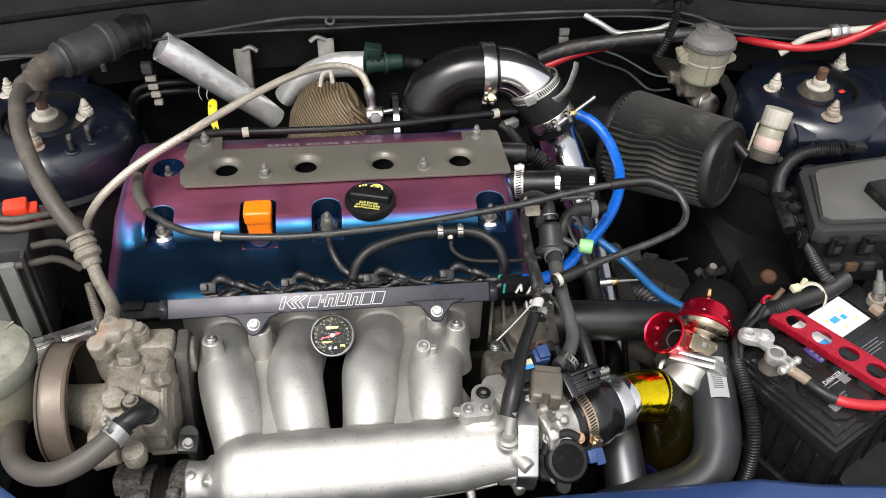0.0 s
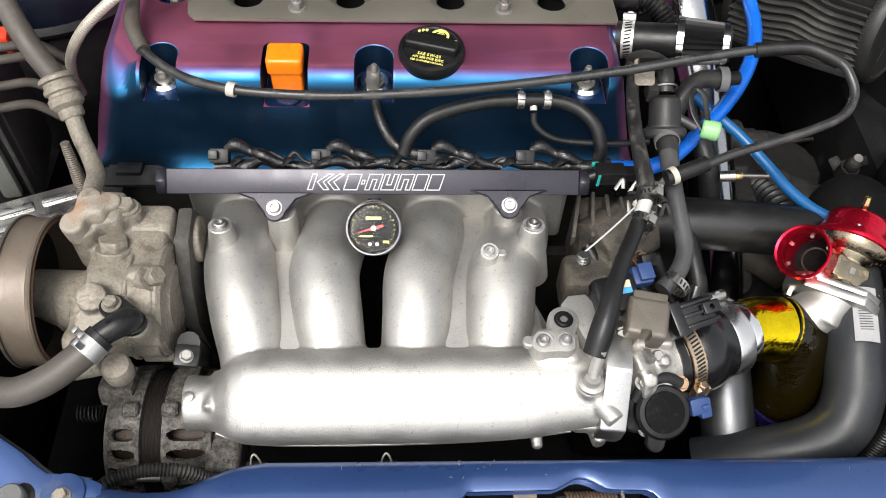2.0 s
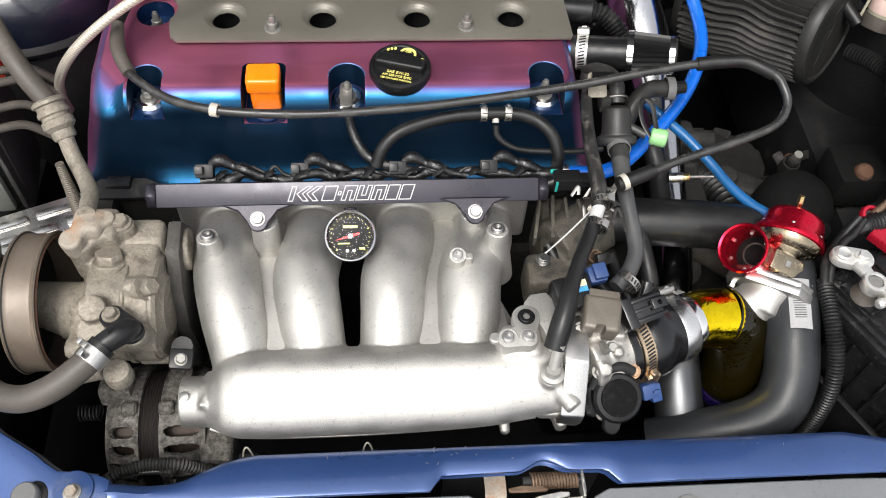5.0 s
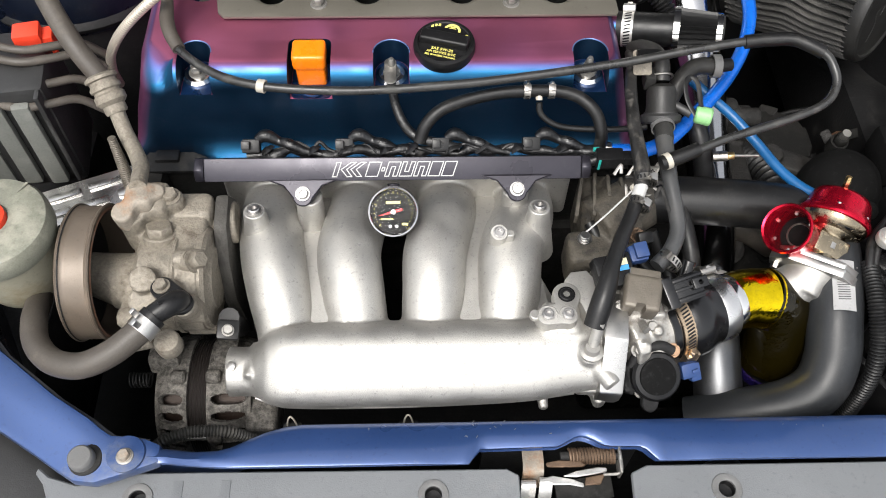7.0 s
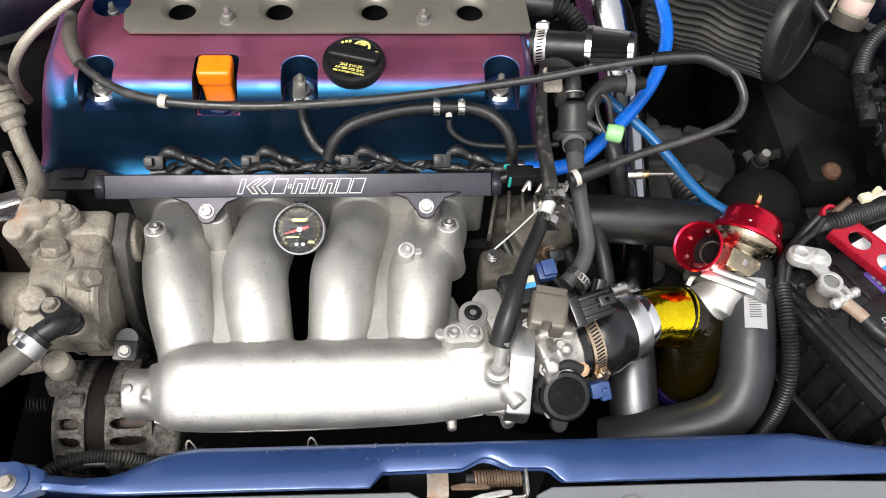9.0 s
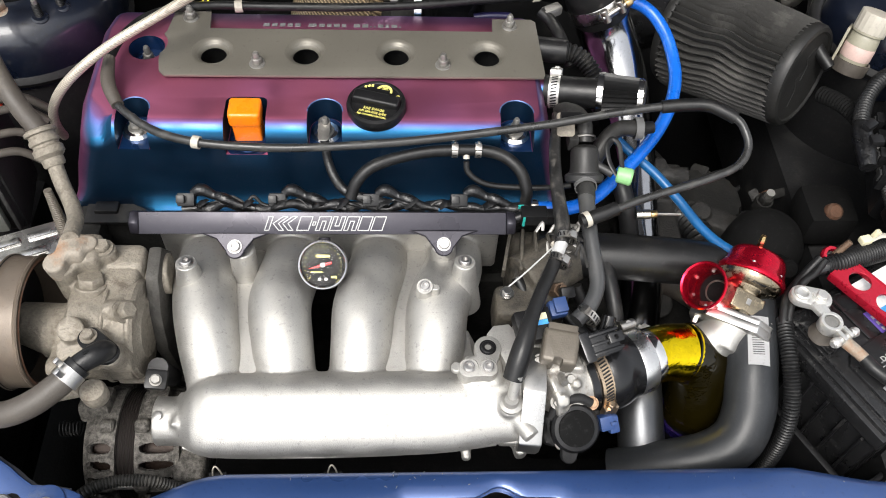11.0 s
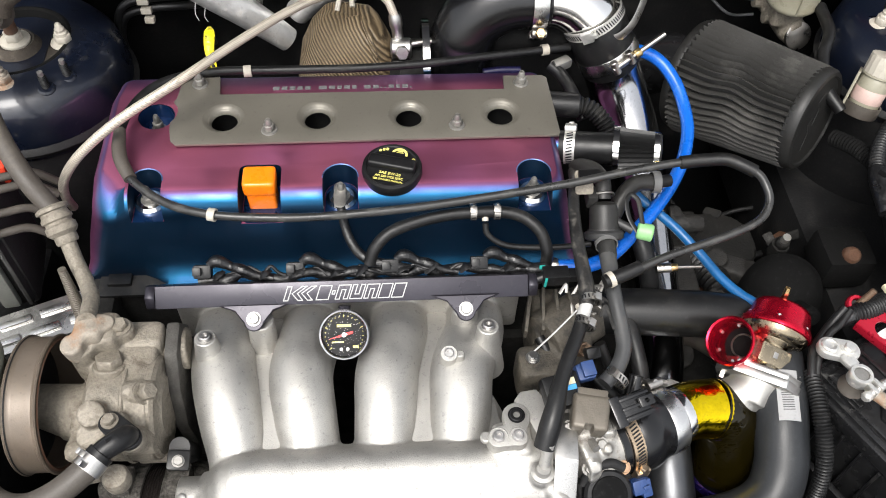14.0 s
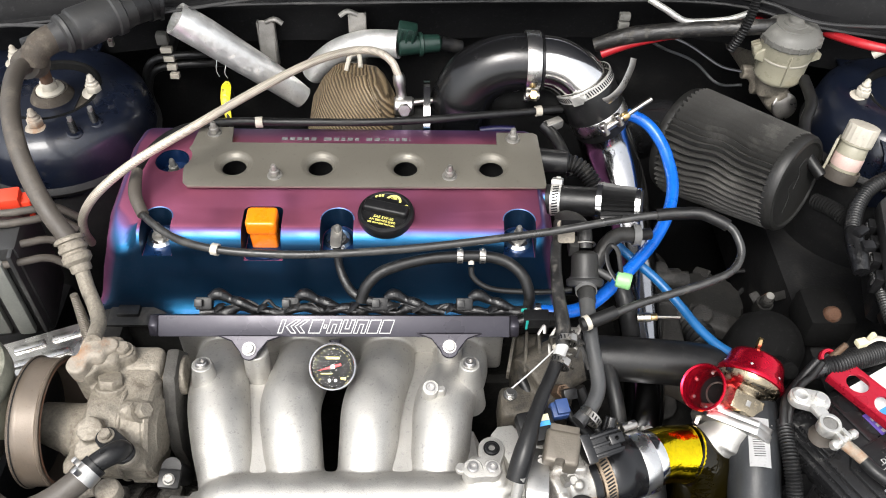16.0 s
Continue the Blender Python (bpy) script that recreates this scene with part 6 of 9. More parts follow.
part("head", bolt((-0.170, 0.536, 0.788), (0.2, -0.3, 0.9), 0.0046, 0.007, 1.2), DULL, eb)
part("clip", add(box((-0.171, 0.539, 0.783), (0.020, 0.018, 0.010), 0.003, (18, 10, 0)), tube([(-0.172, 0.552, 0.782), (-0.176, 0.575, 0.72)], 0.009, 12, 12, rib=(0.0008, 0.004))), RUBBER, eb, "dark clip")
single("corrugated_conduit", tube([(-0.25, 0.440, 0.722), (-0.230, 0.449, 0.741), (-0.218, 0.455, 0.743), (-0.201, 0.4595, 0.743), (-0.183, 0.4605, 0.742), (-0.169, 0.4605, 0.738), (-0.15, 0.460, 0.72)], 0.0050, 14, 8, rib=(0.0008, 0.0028)), DUSTY, "black corrugated conduit along the crossmember", "conduit")
single("coil_spring", tube([(-0.28 + 0.0012 * k * 0.35, 0.53 + 0.007 * math.cos(k * 0.8), 0.700 + 0.007 * math.sin(k * 0.8)) for k in range(50)], 0.0008, 6, 2), DARK, "small dark tension spring beside the belt", "spring")

# relay box on the inner wing
rb = thing("relay_box", (-0.405, 0.785, 0.74), "black relay box with a red fuse holder and four wires", "relay box")
part("case", box((-0.405, 0.787, 0.80), (0.095, 0.085, 0.14), 0.008, (0, 0, 8)), BOXPL, rb)
part("flange", box((-0.363, 0.785, 0.805), (0.005, 0.09, 0.125), 0.002, (0, 0, 8)), BOXPL, rb)
for k in range(3):
    part("rib", box((-0.43 + 0.027 * k, 0.742, 0.80), (0.018, 0.010, 0.115), 0.004, (0, 0, 8)), FADED, rb, "dusty pale moulded rib")
part("fuse_holder", add(box((-0.379, 0.818, 0.868), (0.026, 0.022, 0.03), 0.003, (0, 0, 12)), box((-0.363, 0.822, 0.864), (0.012, 0.018, 0.022), 0.002, (0, 0, 12))), REDPL, rb, "bright red fuse holder")
for k, (y, z) in enumerate(((0.797, 0.879), (0.785, 0.875), (0.765, 0.862), (0.748, 0.852))):
    part("wire", tube([(-0.425, y + 0.014, z + 0.004), (-0.40, y, z + 0.002), (-0.375, y - 0.004, z), (-0.352, y + 0.004, z - 0.003), (-0.33, y + 0.016, z - 0.01), (-0.31, y + 0.02, z - 0.03)], 0.0042, 10, 6), HOSE, rb)


# ---- throttle body and charge pipe ----
T0, T1 = Vector((0.183, 0.529, 0.769)), Vector((0.292, 0.573, 0.758))
TD = (T1 - T0).normalized()
tp = lambda s: T0 + TD * s
COPPER0 = mat("copper_screw", (0.42, 0.27, 0.17), 0.4, 0.9, 0.2, 60, 800, 0.1)
tb = thing("throttle_valve", tuple(tp(0.02)), "cast throttle body with sensors and levers", "throttle body")
g = rod(tp(0), tp(0.050), 0.031, 0.0295, 36)
add(g, rod(tp(-0.002), tp(0.010), 0.0335, 0.0330, 36), rod(tp(0.040), tp(0.046), 0.0318, 0.0318, 36), box(tuple(tp(0.022) + V(0, 0.014, 0.026)), (0.034, 0.032, 0.022), 0.004))
for dx, dy, dz, r in ((0.016, -0.022, 0.022, 0.0065), (0.030, -0.014, 0.028, 0.0050), (0.034, -0.026, 0.012, 0.0060)):
    add(g, rod(tp(dx) + V(0, dy * 0.8, dz * 0.8), tp(dx) + V(0, dy * 1.22, dz * 1.22), r))
part("casting", cast(g, 0.0022, 3), TBODY, tb, smooth=80)
TS = basis((0.2095, 0.499, 0.762), (0.1, -0.55, 0.82))
tps = part("throttle_sensor", lathe([(0.0215, 0), (0.0228, 0.004), (0.0228, 0.010), (0.0205, 0.0125), (0.0165, 0.013), (0.0155, 0.0105), (0.0125, 0.0105), (0.0115, 0.0135), (0.0055, 0.0145), (0.005, 0.012), (0, 0.012)], None, None, 40, m=TS), PLASTIC, tb, "round black throttle position sensor")
part("lid", lathe([(0, 0.0160), (0.0135, 0.0155), (0.0165, 0.0145), (0.0172, 0.012)], None, None, 36, m=TS), MATTBLACK, tps)
part("lever_arm", tube([TS @ V(-0.02, 0.012, 0.004), TS @ V(-0.012, 0.024, 0.010), TS @ V(0.006, 0.027, 0.012), TS @ V(0.018, 0.020, 0.010)], 0.0045, 10, 6), DARK, tps)
for a in (110, 250):
    ear = part("ear", prism([circle(0.026, 0, 0.0075, 14, -100, 100) + [(0.016, 0.009), (0.016, -0.009)]], 0.008, TS @ Matrix.Rotation(radians(a), 4, "Z"), 0.001, 1), DARK, tps)
part("sensor_housing", cast(add(box((0.201, 0.506, 0.752), (0.036, 0.036, 0.020), 0.008, (45, 0, 20)), rod((0.215, 0.512, 0.745), (0.218, 0.506, 0.762), 0.022), rod((0.19, 0.50, 0.74), (0.192, 0.494, 0.752), 0.009)), 0.002, 2), DARK, tb, "irregular black sensor housing")
for x, y, z, mt in ((0.2265, 0.5145, 0.7785, COPPER0), (0.193, 0.512, 0.786, DULL), (0.205, 0.53, 0.797, DULL), (0.200, 0.489, 0.748, DULL)):
    part("screw", bolt((x, y, z), (0.1, -0.5, 0.85), 0.0048, 0.004), mt, tb)
part("sensor_tab", box((0.198, 0.512, 0.755), (0.02, 0.014, 0.01), 0.003, (50, 0, 20)), PLASTIC, tb)
for x, y, z in ((0.194, 0.508, 0.770), (0.232, 0.521, 0.769)):
    part("screw", bolt((x, y, z), (0.1, -0.6, 0.78), 0.0052, 0.004), DULL, tb)
part("sensor_plug", add(box((0.241, 0.503, 0.762), (0.014, 0.014, 0.012), 0.002, (40, 0, 15)), box((0.248, 0.5025, 0.760), (0.010, 0.017, 0.009), 0.002, (40, 0, 15)), box((0.2475, 0.500, 0.766), (0.006, 0.003, 0.003), 0.0005, (40, 0, 15))), BLUEPL, tps, "blue plug")
iv = cut(box((0.194, 0.549, 0.815), (0.033, 0.032, 0.038), 0.0045, (15, 0, -12), 3), box((0.190, 0.5325, 0.812), (0.009, 0.013, 0.06), 0.003, (15, 0, -12)))
part("idle_valve", iv, TAN, tb, "brown dusty idle air valve with a notch")
part("idle_cap", box((0.1955, 0.5550, 0.8335), (0.027, 0.020, 0.004), 0.0016, (15, 0, -12)), TAN, tb)
part("idle_stub", rod((0.196, 0.532, 0.800), (0.199, 0.522, 0.803), 0.0040, seg=6), DULL, tb, "dull hex stub")
part("idle_screw", bolt((0.177, 0.541, 0.812), (-0.4, -0.5, 0.7), 0.0045, 0.004), DULL, tb)
PGM = pose(0.231, 0.5510, 0.8240, 22, -4, 18)
part("plug_ridge", add(*[box((0, 0, 0), (0.028, 0.0030, 0.0042), 0.001, m=PGM @ Matrix.Translation((0.003, y, 0.0088))) for y in (-0.0085, 0.0, 0.0085)]), SILICONE, tb)
part("plug_latch", cut(box((0, 0, 0), (0.014, 0.010, 0.005), 0.0015, m=PGM @ Matrix.Translation((0.012, 0.001, 0.0115))), rod(PGM @ V(0.012, 0.001, 0.006), PGM @ V(0.012, 0.001, 0.02), 0.0022, seg=10)), SILICONE, tb)
part("black_plug", add(box((0, 0, 0), (0.032, 0.024, 0.015), 0.003, m=PGM), box((0, 0, 0), (0.010, 0.028, 0.020), 0.002, m=PGM @ Matrix.Translation((-0.015, 0, 0)))), SILICONE, tb, "black locking plug")
mp = thing("map_sensor", (0.176, 0.593, 0.81), "black pressure sensor box with a yellow and blue label", "sensor")
MM = pose(0.172, 0.570, 0.822, 14, 0, 12)
part("box", box((0, 0, 0), (0.034, 0.030, 0.018), 0.003, m=MM), PLASTIC, mp)
part("label", box((0, 0, 0), (0.019, 0.006, 0.0006), 0, m=MM @ Matrix.Translation((0.003, 0.006, 0.0093))), PALEY, mp)
part("label", box((0, 0, 0), (0.019, 0.0045, 0.0006), 0, m=MM @ Matrix.Translation((0.003, 0.0004, 0.0093))), LABELB, mp)
part("plug", add(box((0, 0, 0), (0.017, 0.016, 0.013), 0.003, m=MM @ Matrix.Translation((0.026, 0.012, 0.001))), box((0, 0, 0), (0.012, 0.014, 0.006), 0.001, m=MM @ Matrix.Translation((0.028, 0.013, 0.009)))), BLUEPL, mp, "blue connector")
part("stay", box((0, 0, 0), (0.02, 0.03, 0.05), 0.003, m=MM @ Matrix.Translation((-0.004, -0.004, -0.033))), ALU, mp)
part("screw", bolt((0.150, 0.604, 0.826), (0, 0, 1), 0.005, 0.005), ALU, mp)

COPPER = mat("coppery_band", (0.62, 0.47, 0.32), 0.3, 1.0, 0.2, 60, 800, 0.1)
cp = thing("throttle_coupler", tuple(tp(0.07)), "gloss black silicone coupler on the throttle body", "coupler")
part("sleeve", tube([tp(0.038), tp(0.053), tp(0.064), tp(0.076), tp(0.090), tp(0.112)], [0.0325, 0.0340, 0.0375, 0.0375, 0.0335, 0.0312], 36, 5), SILICONE, cp)
part("vac_port", tube([tp(0.07) + V(0.0, 0.03, 0.02), tp(0.075) + V(0.0, 0.042, 0.032)], 0.007, 12, 4), SILICONE, cp)
worm_clamp("worm_clamp", tp(0.0525), TD, 0.0345, (0.15, -0.98, 0.05), 0.0135, COPPER, label="coppery worm-drive clamp on the coupler")
tbolt_clamp("t_bolt_clamp", tp(0.1035), TD, 0.0318, (0.0, 0.9, 0.42), 0.0165, 0.006)

yp = thing("charge_pipe", (0.34, 0.56, 0.70), "charge pipe wrapped in glossy yellow film", "pipe")
part("bend", tube([tp(0.104), tp(0.117), (0.312, 0.580, 0.755), (0.334, 0.583, 0.750)], [0.0280, 0.0280, 0.0284, 0.0292], 36, 7), YELLOW, yp)
part("film_edge", lathe([(0.0288, -0.0012), (0.0296, -0.001), (0.0296, 0.001), (0.0288, 0.0012)], (0.334, 0.583, 0.750), (0.9, 0.05, -0.4), 40), YELLOW, yp)
# Same pipe carried on in the film colour darkened for shade
part("lower_bend", tube([(0.332, 0.583, 0.751), (0.346, 0.582, 0.744), (0.356, 0.576, 0.729), (0.358, 0.562, 0.702), (0.356, 0.549, 0.676)], [0.0291, 0.0300, 0.0312, 0.0322, 0.0325], 36, 7), YELLOWD, yp, "lower bend under yellow film, darkened for shade and reflections")
part("bare_collar", lathe([(0.0277, 0), (0.0281, 0.001), (0.0281, 0.010), (0.0277, 0.011)], tp(0.1135), TD, 40), POLISH, yp, "bare polished pipe end")
part("lower_ring", lathe([(0.032, -0.004), (0.0345, -0.004), (0.0345, 0.004), (0.032, 0.004)], (0.353, 0.5435, 0.684), (0.0, -0.25, -1), 40), mat("violet_steel", (0.05, 0.03, 0.25), 0.25, 0.9), yp, "violet tinted band")
part("lower_sleeve", tube([(0.353, 0.542, 0.68), (0.351, 0.535, 0.62), (0.345, 0.53, 0.55)], 0.034, 28, 6), SILICONE, yp, "black lower coupler")

# blow-off valve
BA = Vector((0.46, 0.81, 0.36)).normalized()
B0 = Vector((0.380, 0.604, 0.772))
BM = basis(B0, BA)
bo = thing("blow_off_valve", tuple(B0), "red anodised blow-off valve on an aluminium flange", "valve")
g = lathe([(0, -0.030), (0.016, -0.030), (0.018, -0.018), (0.022, -0.008), (0.025, -0.003), (0, -0.003)], None, None, 32, m=BM @ Matrix.Rotation(0.0, 4, "X"))
part("neck", cast(add(g, rod(B0 - BA * 0.010, (0.356, 0.590, 0.752), 0.0205, 0.0225)), 0.0022, 3), CAST, bo, smooth=80)
fl = [(-0.040, -0.009), (-0.028, -0.024), (0.022, -0.026), (0.040, -0.009), (0.040, 0.009), (0.022, 0.026), (-0.028, 0.024), (-0.040, 0.009)]
FM = BM @ Matrix.Rotation(radians(-12), 4, "Z")
part("flange", prism([fl], 0.0088, FM @ Matrix.Translation((0, 0, -0.008)), 0.0012, 2), ALU, bo)
part("upper_flange", prism([[(x * 0.96, y * 0.94) for x, y in fl]], 0.006, FM @ Matrix.Translation((0, 0, 0.0009)), 0.0012, 2), ALU, bo)
for sx in (-0.033, 0.033):
    part("bolt", add(bolt(FM @ V(sx, 0, 0.007), BA, 0.0048, 0.005), rod(FM @ V(sx, 0, -0.014), FM @ V(sx, 0, -0.006), 0.004, seg=6)), STEEL, bo)
part("body", lathe([(0.0185, 0.007), (0.0180, 0.012), (0.0165, 0.014), (0.0165, 0.030), (0.0185, 0.033), (0.0225, 0.036), (0.0235, 0.038)], None, None, 40, m=BM), TINTED, bo, "steel valve body, golden reflections put into its colour")
part("body_block", box((0, 0, 0), (0.033, 0.036, 0.020), 0.002, m=BM @ Matrix.Rotation(radians(20), 4, "Z") @ Matrix.Translation((0, 0, 0.021))), TINTED, bo, "square body block, golden reflections put into its colour")
part("body_band", lathe([(0.0168, 0.018), (0.0182, 0.019), (0.0182, 0.025), (0.0168, 0.026)], None, None, 40, m=BM), STEEL, bo)
part("under_ring", lathe([(0.0235, 0.037), (0.029, 0.0400), (0.0318, 0.0440), (0.0325, 0.0480), (0, 0.0481)], None, None, 44, m=BM), TINTED, bo, "ring below the head, golden reflections put into its colour")
part("head", lathe([(0.0325, 0.048), (0.0345, 0.0488), (0.0350, 0.0515), (0.0342, 0.0545), (0.0318, 0.0585), (0.0302, 0.0635), (0.0290, 0.0695), (0.0278, 0.0735), (0.0255, 0.0765), (0.0230, 0.0778), (0.0215, 0.0772), (0.012, 0.0776), (0, 0.0778)], None, None, 44, m=BM), RED, bo)
for a in (20, 80, 140, 200, 260, 320):
    part("head_screw", lathe([(0.0022, 0), (0.0022, 0.003), (0.0010, 0.0035), (0, 0.0028)], None, None, 12, m=BM @ Matrix.Rotation(radians(a), 4, "Z") @ Matrix.Translation((0.0308, 0, 0.0555))), ALU, bo)
OA = Vector((-0.68, -0.22, 0.70)).normalized()
OC2 = Vector((0.349, 0.624, 0.807))
outm = basis(OC2, OA)
part("outlet", lathe([(0.0175, -0.045), (0.0188, -0.030), (0.0205, -0.012), (0.0215, 0.0), (0.0238, 0.004), (0.0243, 0.007), (0.0232, 0.0085), (0.0215, 0.0075), (0.0195, 0.002), (0.0185, -0.008), (0.0185, -0.028)], None, None, 44, m=outm), RED, bo)
part("outlet_throat", lathe([(0.0187, -0.008), (0.0187, -0.026), (0.012, -0.0262), (0.012, -0.028), (0, -0.028)], None, None, 36, m=outm), MATTBLACK, bo)
part("valve_ring", lathe([(0.0105, -0.0255), (0.0115, -0.024), (0.0125, -0.0255)], None, None, 28, m=outm), STEEL, bo)
for a in range(0, 360, 60):
    part("set_screw", lathe([(0.0017, 0), (0.0017, 0.0015), (0, 0.0015)], None, None, 8, m=outm @ Matrix.Rotation(radians(a + 15), 4, "Z") @ Matrix.Translation((0.0176, 0, -0.009))), STEEL, bo)
part("nipple", add(lathe([(0.0052, -0.002), (0.0052, 0.004), (0.0034, 0.0045), (0.003, 0.010), (0.0036, 0.0105), (0.0028, 0.018), (0, 0.018)], BM @ V(0.004, 0.012, 0.0765), (0.1, 0.35, 0.93), 6)), BRASS, bo, "brass vacuum nipple")

rh = thing("water_hose", (0.38, 0.52, 0.72), "fat grey-black rubber hose bending below the pipe", "hose")
part("hose", tube([(0.408, 0.630, 0.765), (0.404, 0.606, 0.765), (0.400, 0.582, 0.760), (0.396, 0.554, 0.749), (0.392, 0.527, 0.735), (0.379, 0.503, 0.720), (0.353, 0.491, 0.707), (0.312, 0.488, 0.692), (0.265, 0.49, 0.668)], [0.0255] * 3 + [0.0255, 0.0255, 0.0252, 0.025, 0.025, 0.025], 24, 8), mat("rubber_hose", (0.018, 0.0195, 0.0215), 0.44, 0, 0.15, 25, 500, 0.12, spec=0.35, dirt=(0.03, 0.03, 0.03), cover=0.2, dscale=20), rh)
LM = basis((0.3955, 0.578, 0.7862), (-0.1, -0.25, 0.96), (0.06, 0.96, 0.25))
part("barcode_label", lathe([(0.0259, -0.026), (0.0259, 0.024)], None, None, 14, start=radians(62), turn=radians(46), m=basis((0.4000, 0.582, 0.7605), (0.14, 0.96, 0.2))), BARCODE, rh, "white barcode label")
part("barcode", bars([(-0.003, -0.016 + 0.0023 * k, 0.011, 0.0005 + 0.0008 * ((k * 3) % 3) / 2) for k in range(14)], LM @ Matrix.Translation((0.003, 0, 0.0012)), 0.0003), DIAL, rh)

ip = thing("intercooler_pipe", (0.31, 0.75, 0.70), "long polished aluminium pipe running forward beside the gearbox", "pipe")
part("pipe", tube([(0.279, 0.987, 0.868), (0.297, 0.978, 0.826), (0.313, 0.950, 0.79), (0.321, 0.91, 0.765), (0.325, 0.86, 0.745), (0.325, 0.80, 0.727), (0.323, 0.74, 0.712), (0.317, 0.68, 0.703), (0.303, 0.625, 0.70)], [0.0325, 0.0335, 0.034, 0.032, 0.029, 0.026, 0.0245, 0.023, 0.023], 32, 7), CHROME, ip)
# Lower run of the pipe in a dull grey darkened for its shadow
part("lower_pipe", tube([(0.304, 0.63, 0.70), (0.298, 0.575, 0.702), (0.2955, 0.538, 0.692), (0.297, 0.502, 0.668), (0.303, 0.47, 0.62)], [0.0225, 0.023, 0.0235, 0.024, 0.024], 32, 7), DULLPIPE, ip, "dull lower pipe, its grey darkened for shade")
worm_clamp("worm_clamp", (0.303, 0.625, 0.70), (0.3, 0.95, 0.05), 0.0238, (0.3, 0.2, 0.9), 0.011)
bp = thing("radiator_hose", (0.33, 0.685, 0.75), "thick matt black hose running across the gearbox", "hose")
part("hose", tube([(0.20, 0.70, 0.755), (0.245, 0.692, 0.765), (0.30, 0.686, 0.768), (0.36, 0.681, 0.766), (0.41, 0.675, 0.755), (0.45, 0.66, 0.72)], 0.0245, 24, 8), RUBBER, bp)
part("end_clamp", lathe([(0.0246, -0.006), (0.0256, -0.006), (0.0256, 0.006), (0.0246, 0.006)], (0.232, 0.694, 0.7625), (0.98, -0.17, 0.15), 32), DULL, bp)
ths = thing("thermostat_housing", (0.195, 0.68, 0.69), "grimy thermostat housing at the head's end", "housing")
part("casting", cast(add(box((0.195, 0.68, 0.73), (0.06, 0.09, 0.08), 0.012), rod((0.175, 0.66, 0.76), (0.235, 0.70, 0.76), 0.03), box((0.17, 0.635, 0.745), (0.05, 0.04, 0.05), 0.01)), 0.003, 2), WEATHERED, ths)
for k in range(5):
    part("cast_rib", box((0.160 + 0.015 * k, 0.683, 0.783 - 0.001 * k), (0.0035, 0.052 - 0.004 * k, 0.016), 0.001, (8, 0, 6 * k - 12)), WEATHERED, ths)
part("sensor", add(rod((0.205, 0.645, 0.770), (0.209, 0.632, 0.790), 0.0075, seg=6), rod((0.209, 0.632, 0.790), (0.2105, 0.627, 0.797), 0.005, seg=14)), SPRINGB, ths, "brown threaded sensor")
part("sensor_plug", box((0.2125, 0.622, 0.800), (0.014, 0.011, 0.012), 0.002, (35, 0, 12)), PLASTIC, ths)
for k, (y0, y1) in enumerate(((0.66, 0.58), (0.67, 0.60), (0.65, 0.59))):
    single("wiring", tube([(0.17 + 0.03 * k, y0, 0.77), (0.19 + 0.03 * k, (y0 + y1) / 2, 0.755 - 0.01 * k), (0.215 + 0.03 * k, y1, 0.74), (0.25 + 0.02 * k, y1 - 0.02, 0.70)], 0.006, 10, 8), RUBBER, "black cable sagging beside the throttle body", "cable", group="dark cables")
single("curved_hose", tube([(0.262, 0.675, 0.775), (0.266, 0.650, 0.768), (0.270, 0.625, 0.755), (0.272, 0.60, 0.735)], 0.0085, 12, 8), RUBBER, "short black hose hanging beside the pipe", "hose")

# ---- hoses and valve at the right end of the cover ----
vh = thing("vacuum_hose", (0.18, 0.58, 0.83), "black sheathed vacuum hose from the manifold nipple", "hose")
part("hose", tube([(0.1525, 0.5155, 0.819), (0.158, 0.529, 0.832), (0.1635, 0.543, 0.840), (0.170, 0.562, 0.846), (0.180, 0.585, 0.851), (0.191, 0.607, 0.855), (0.198, 0.6225, 0.857)], [0.0092, 0.0096, 0.0088, 0.0070, 0.0064, 0.0064, 0.0064], 16, 7), RUBBER, vh)
part("upper_hose", tube([(0.203, 0.634, 0.86), (0.205, 0.652, 0.864), (0.204, 0.68, 0.868), (0.2035, 0.71, 0.872), (0.206, 0.745, 0.876), (0.212, 0.775, 0.872), (0.216, 0.80, 0.86)], [0.0070, 0.0074, 0.0066, 0.0060, 0.0056, 0.0054, 0.005], 14, 7), TAPEDUST, vh, "taped dusty upper hose")
for p, d in (((0.1965, 0.6195, 0.8565), (0.45, 0.87, 0.2)), ((0.2045, 0.642, 0.862), (0.15, 0.95, 0.2))):
    worm_clamp("small_clamp", p, d, 0.0086, (0.4, -0.3, 0.8), 0.0065)
part("joiner", rod((0.198, 0.6235, 0.857), (0.203, 0.635, 0.860), 0.006, seg=12), PRINTW, vh, "white plastic joiner")
zt = thing("zip_tie", (0.19, 0.635, 0.85), "long pale zip tie tail", "zip tie")
part("tail", tube([(0.196, 0.640, 0.855), (0.186, 0.632, 0.850), (0.168, 0.619, 0.84), (0.150, 0.607, 0.831)], 0.0008, 6, 5), PRINTW, zt)
part("head", box((0.194, 0.639, 0.856), (0.006, 0.005, 0.005), 0.001, (0, 0, 35)), WHITEPL, zt)
random.seed(9)
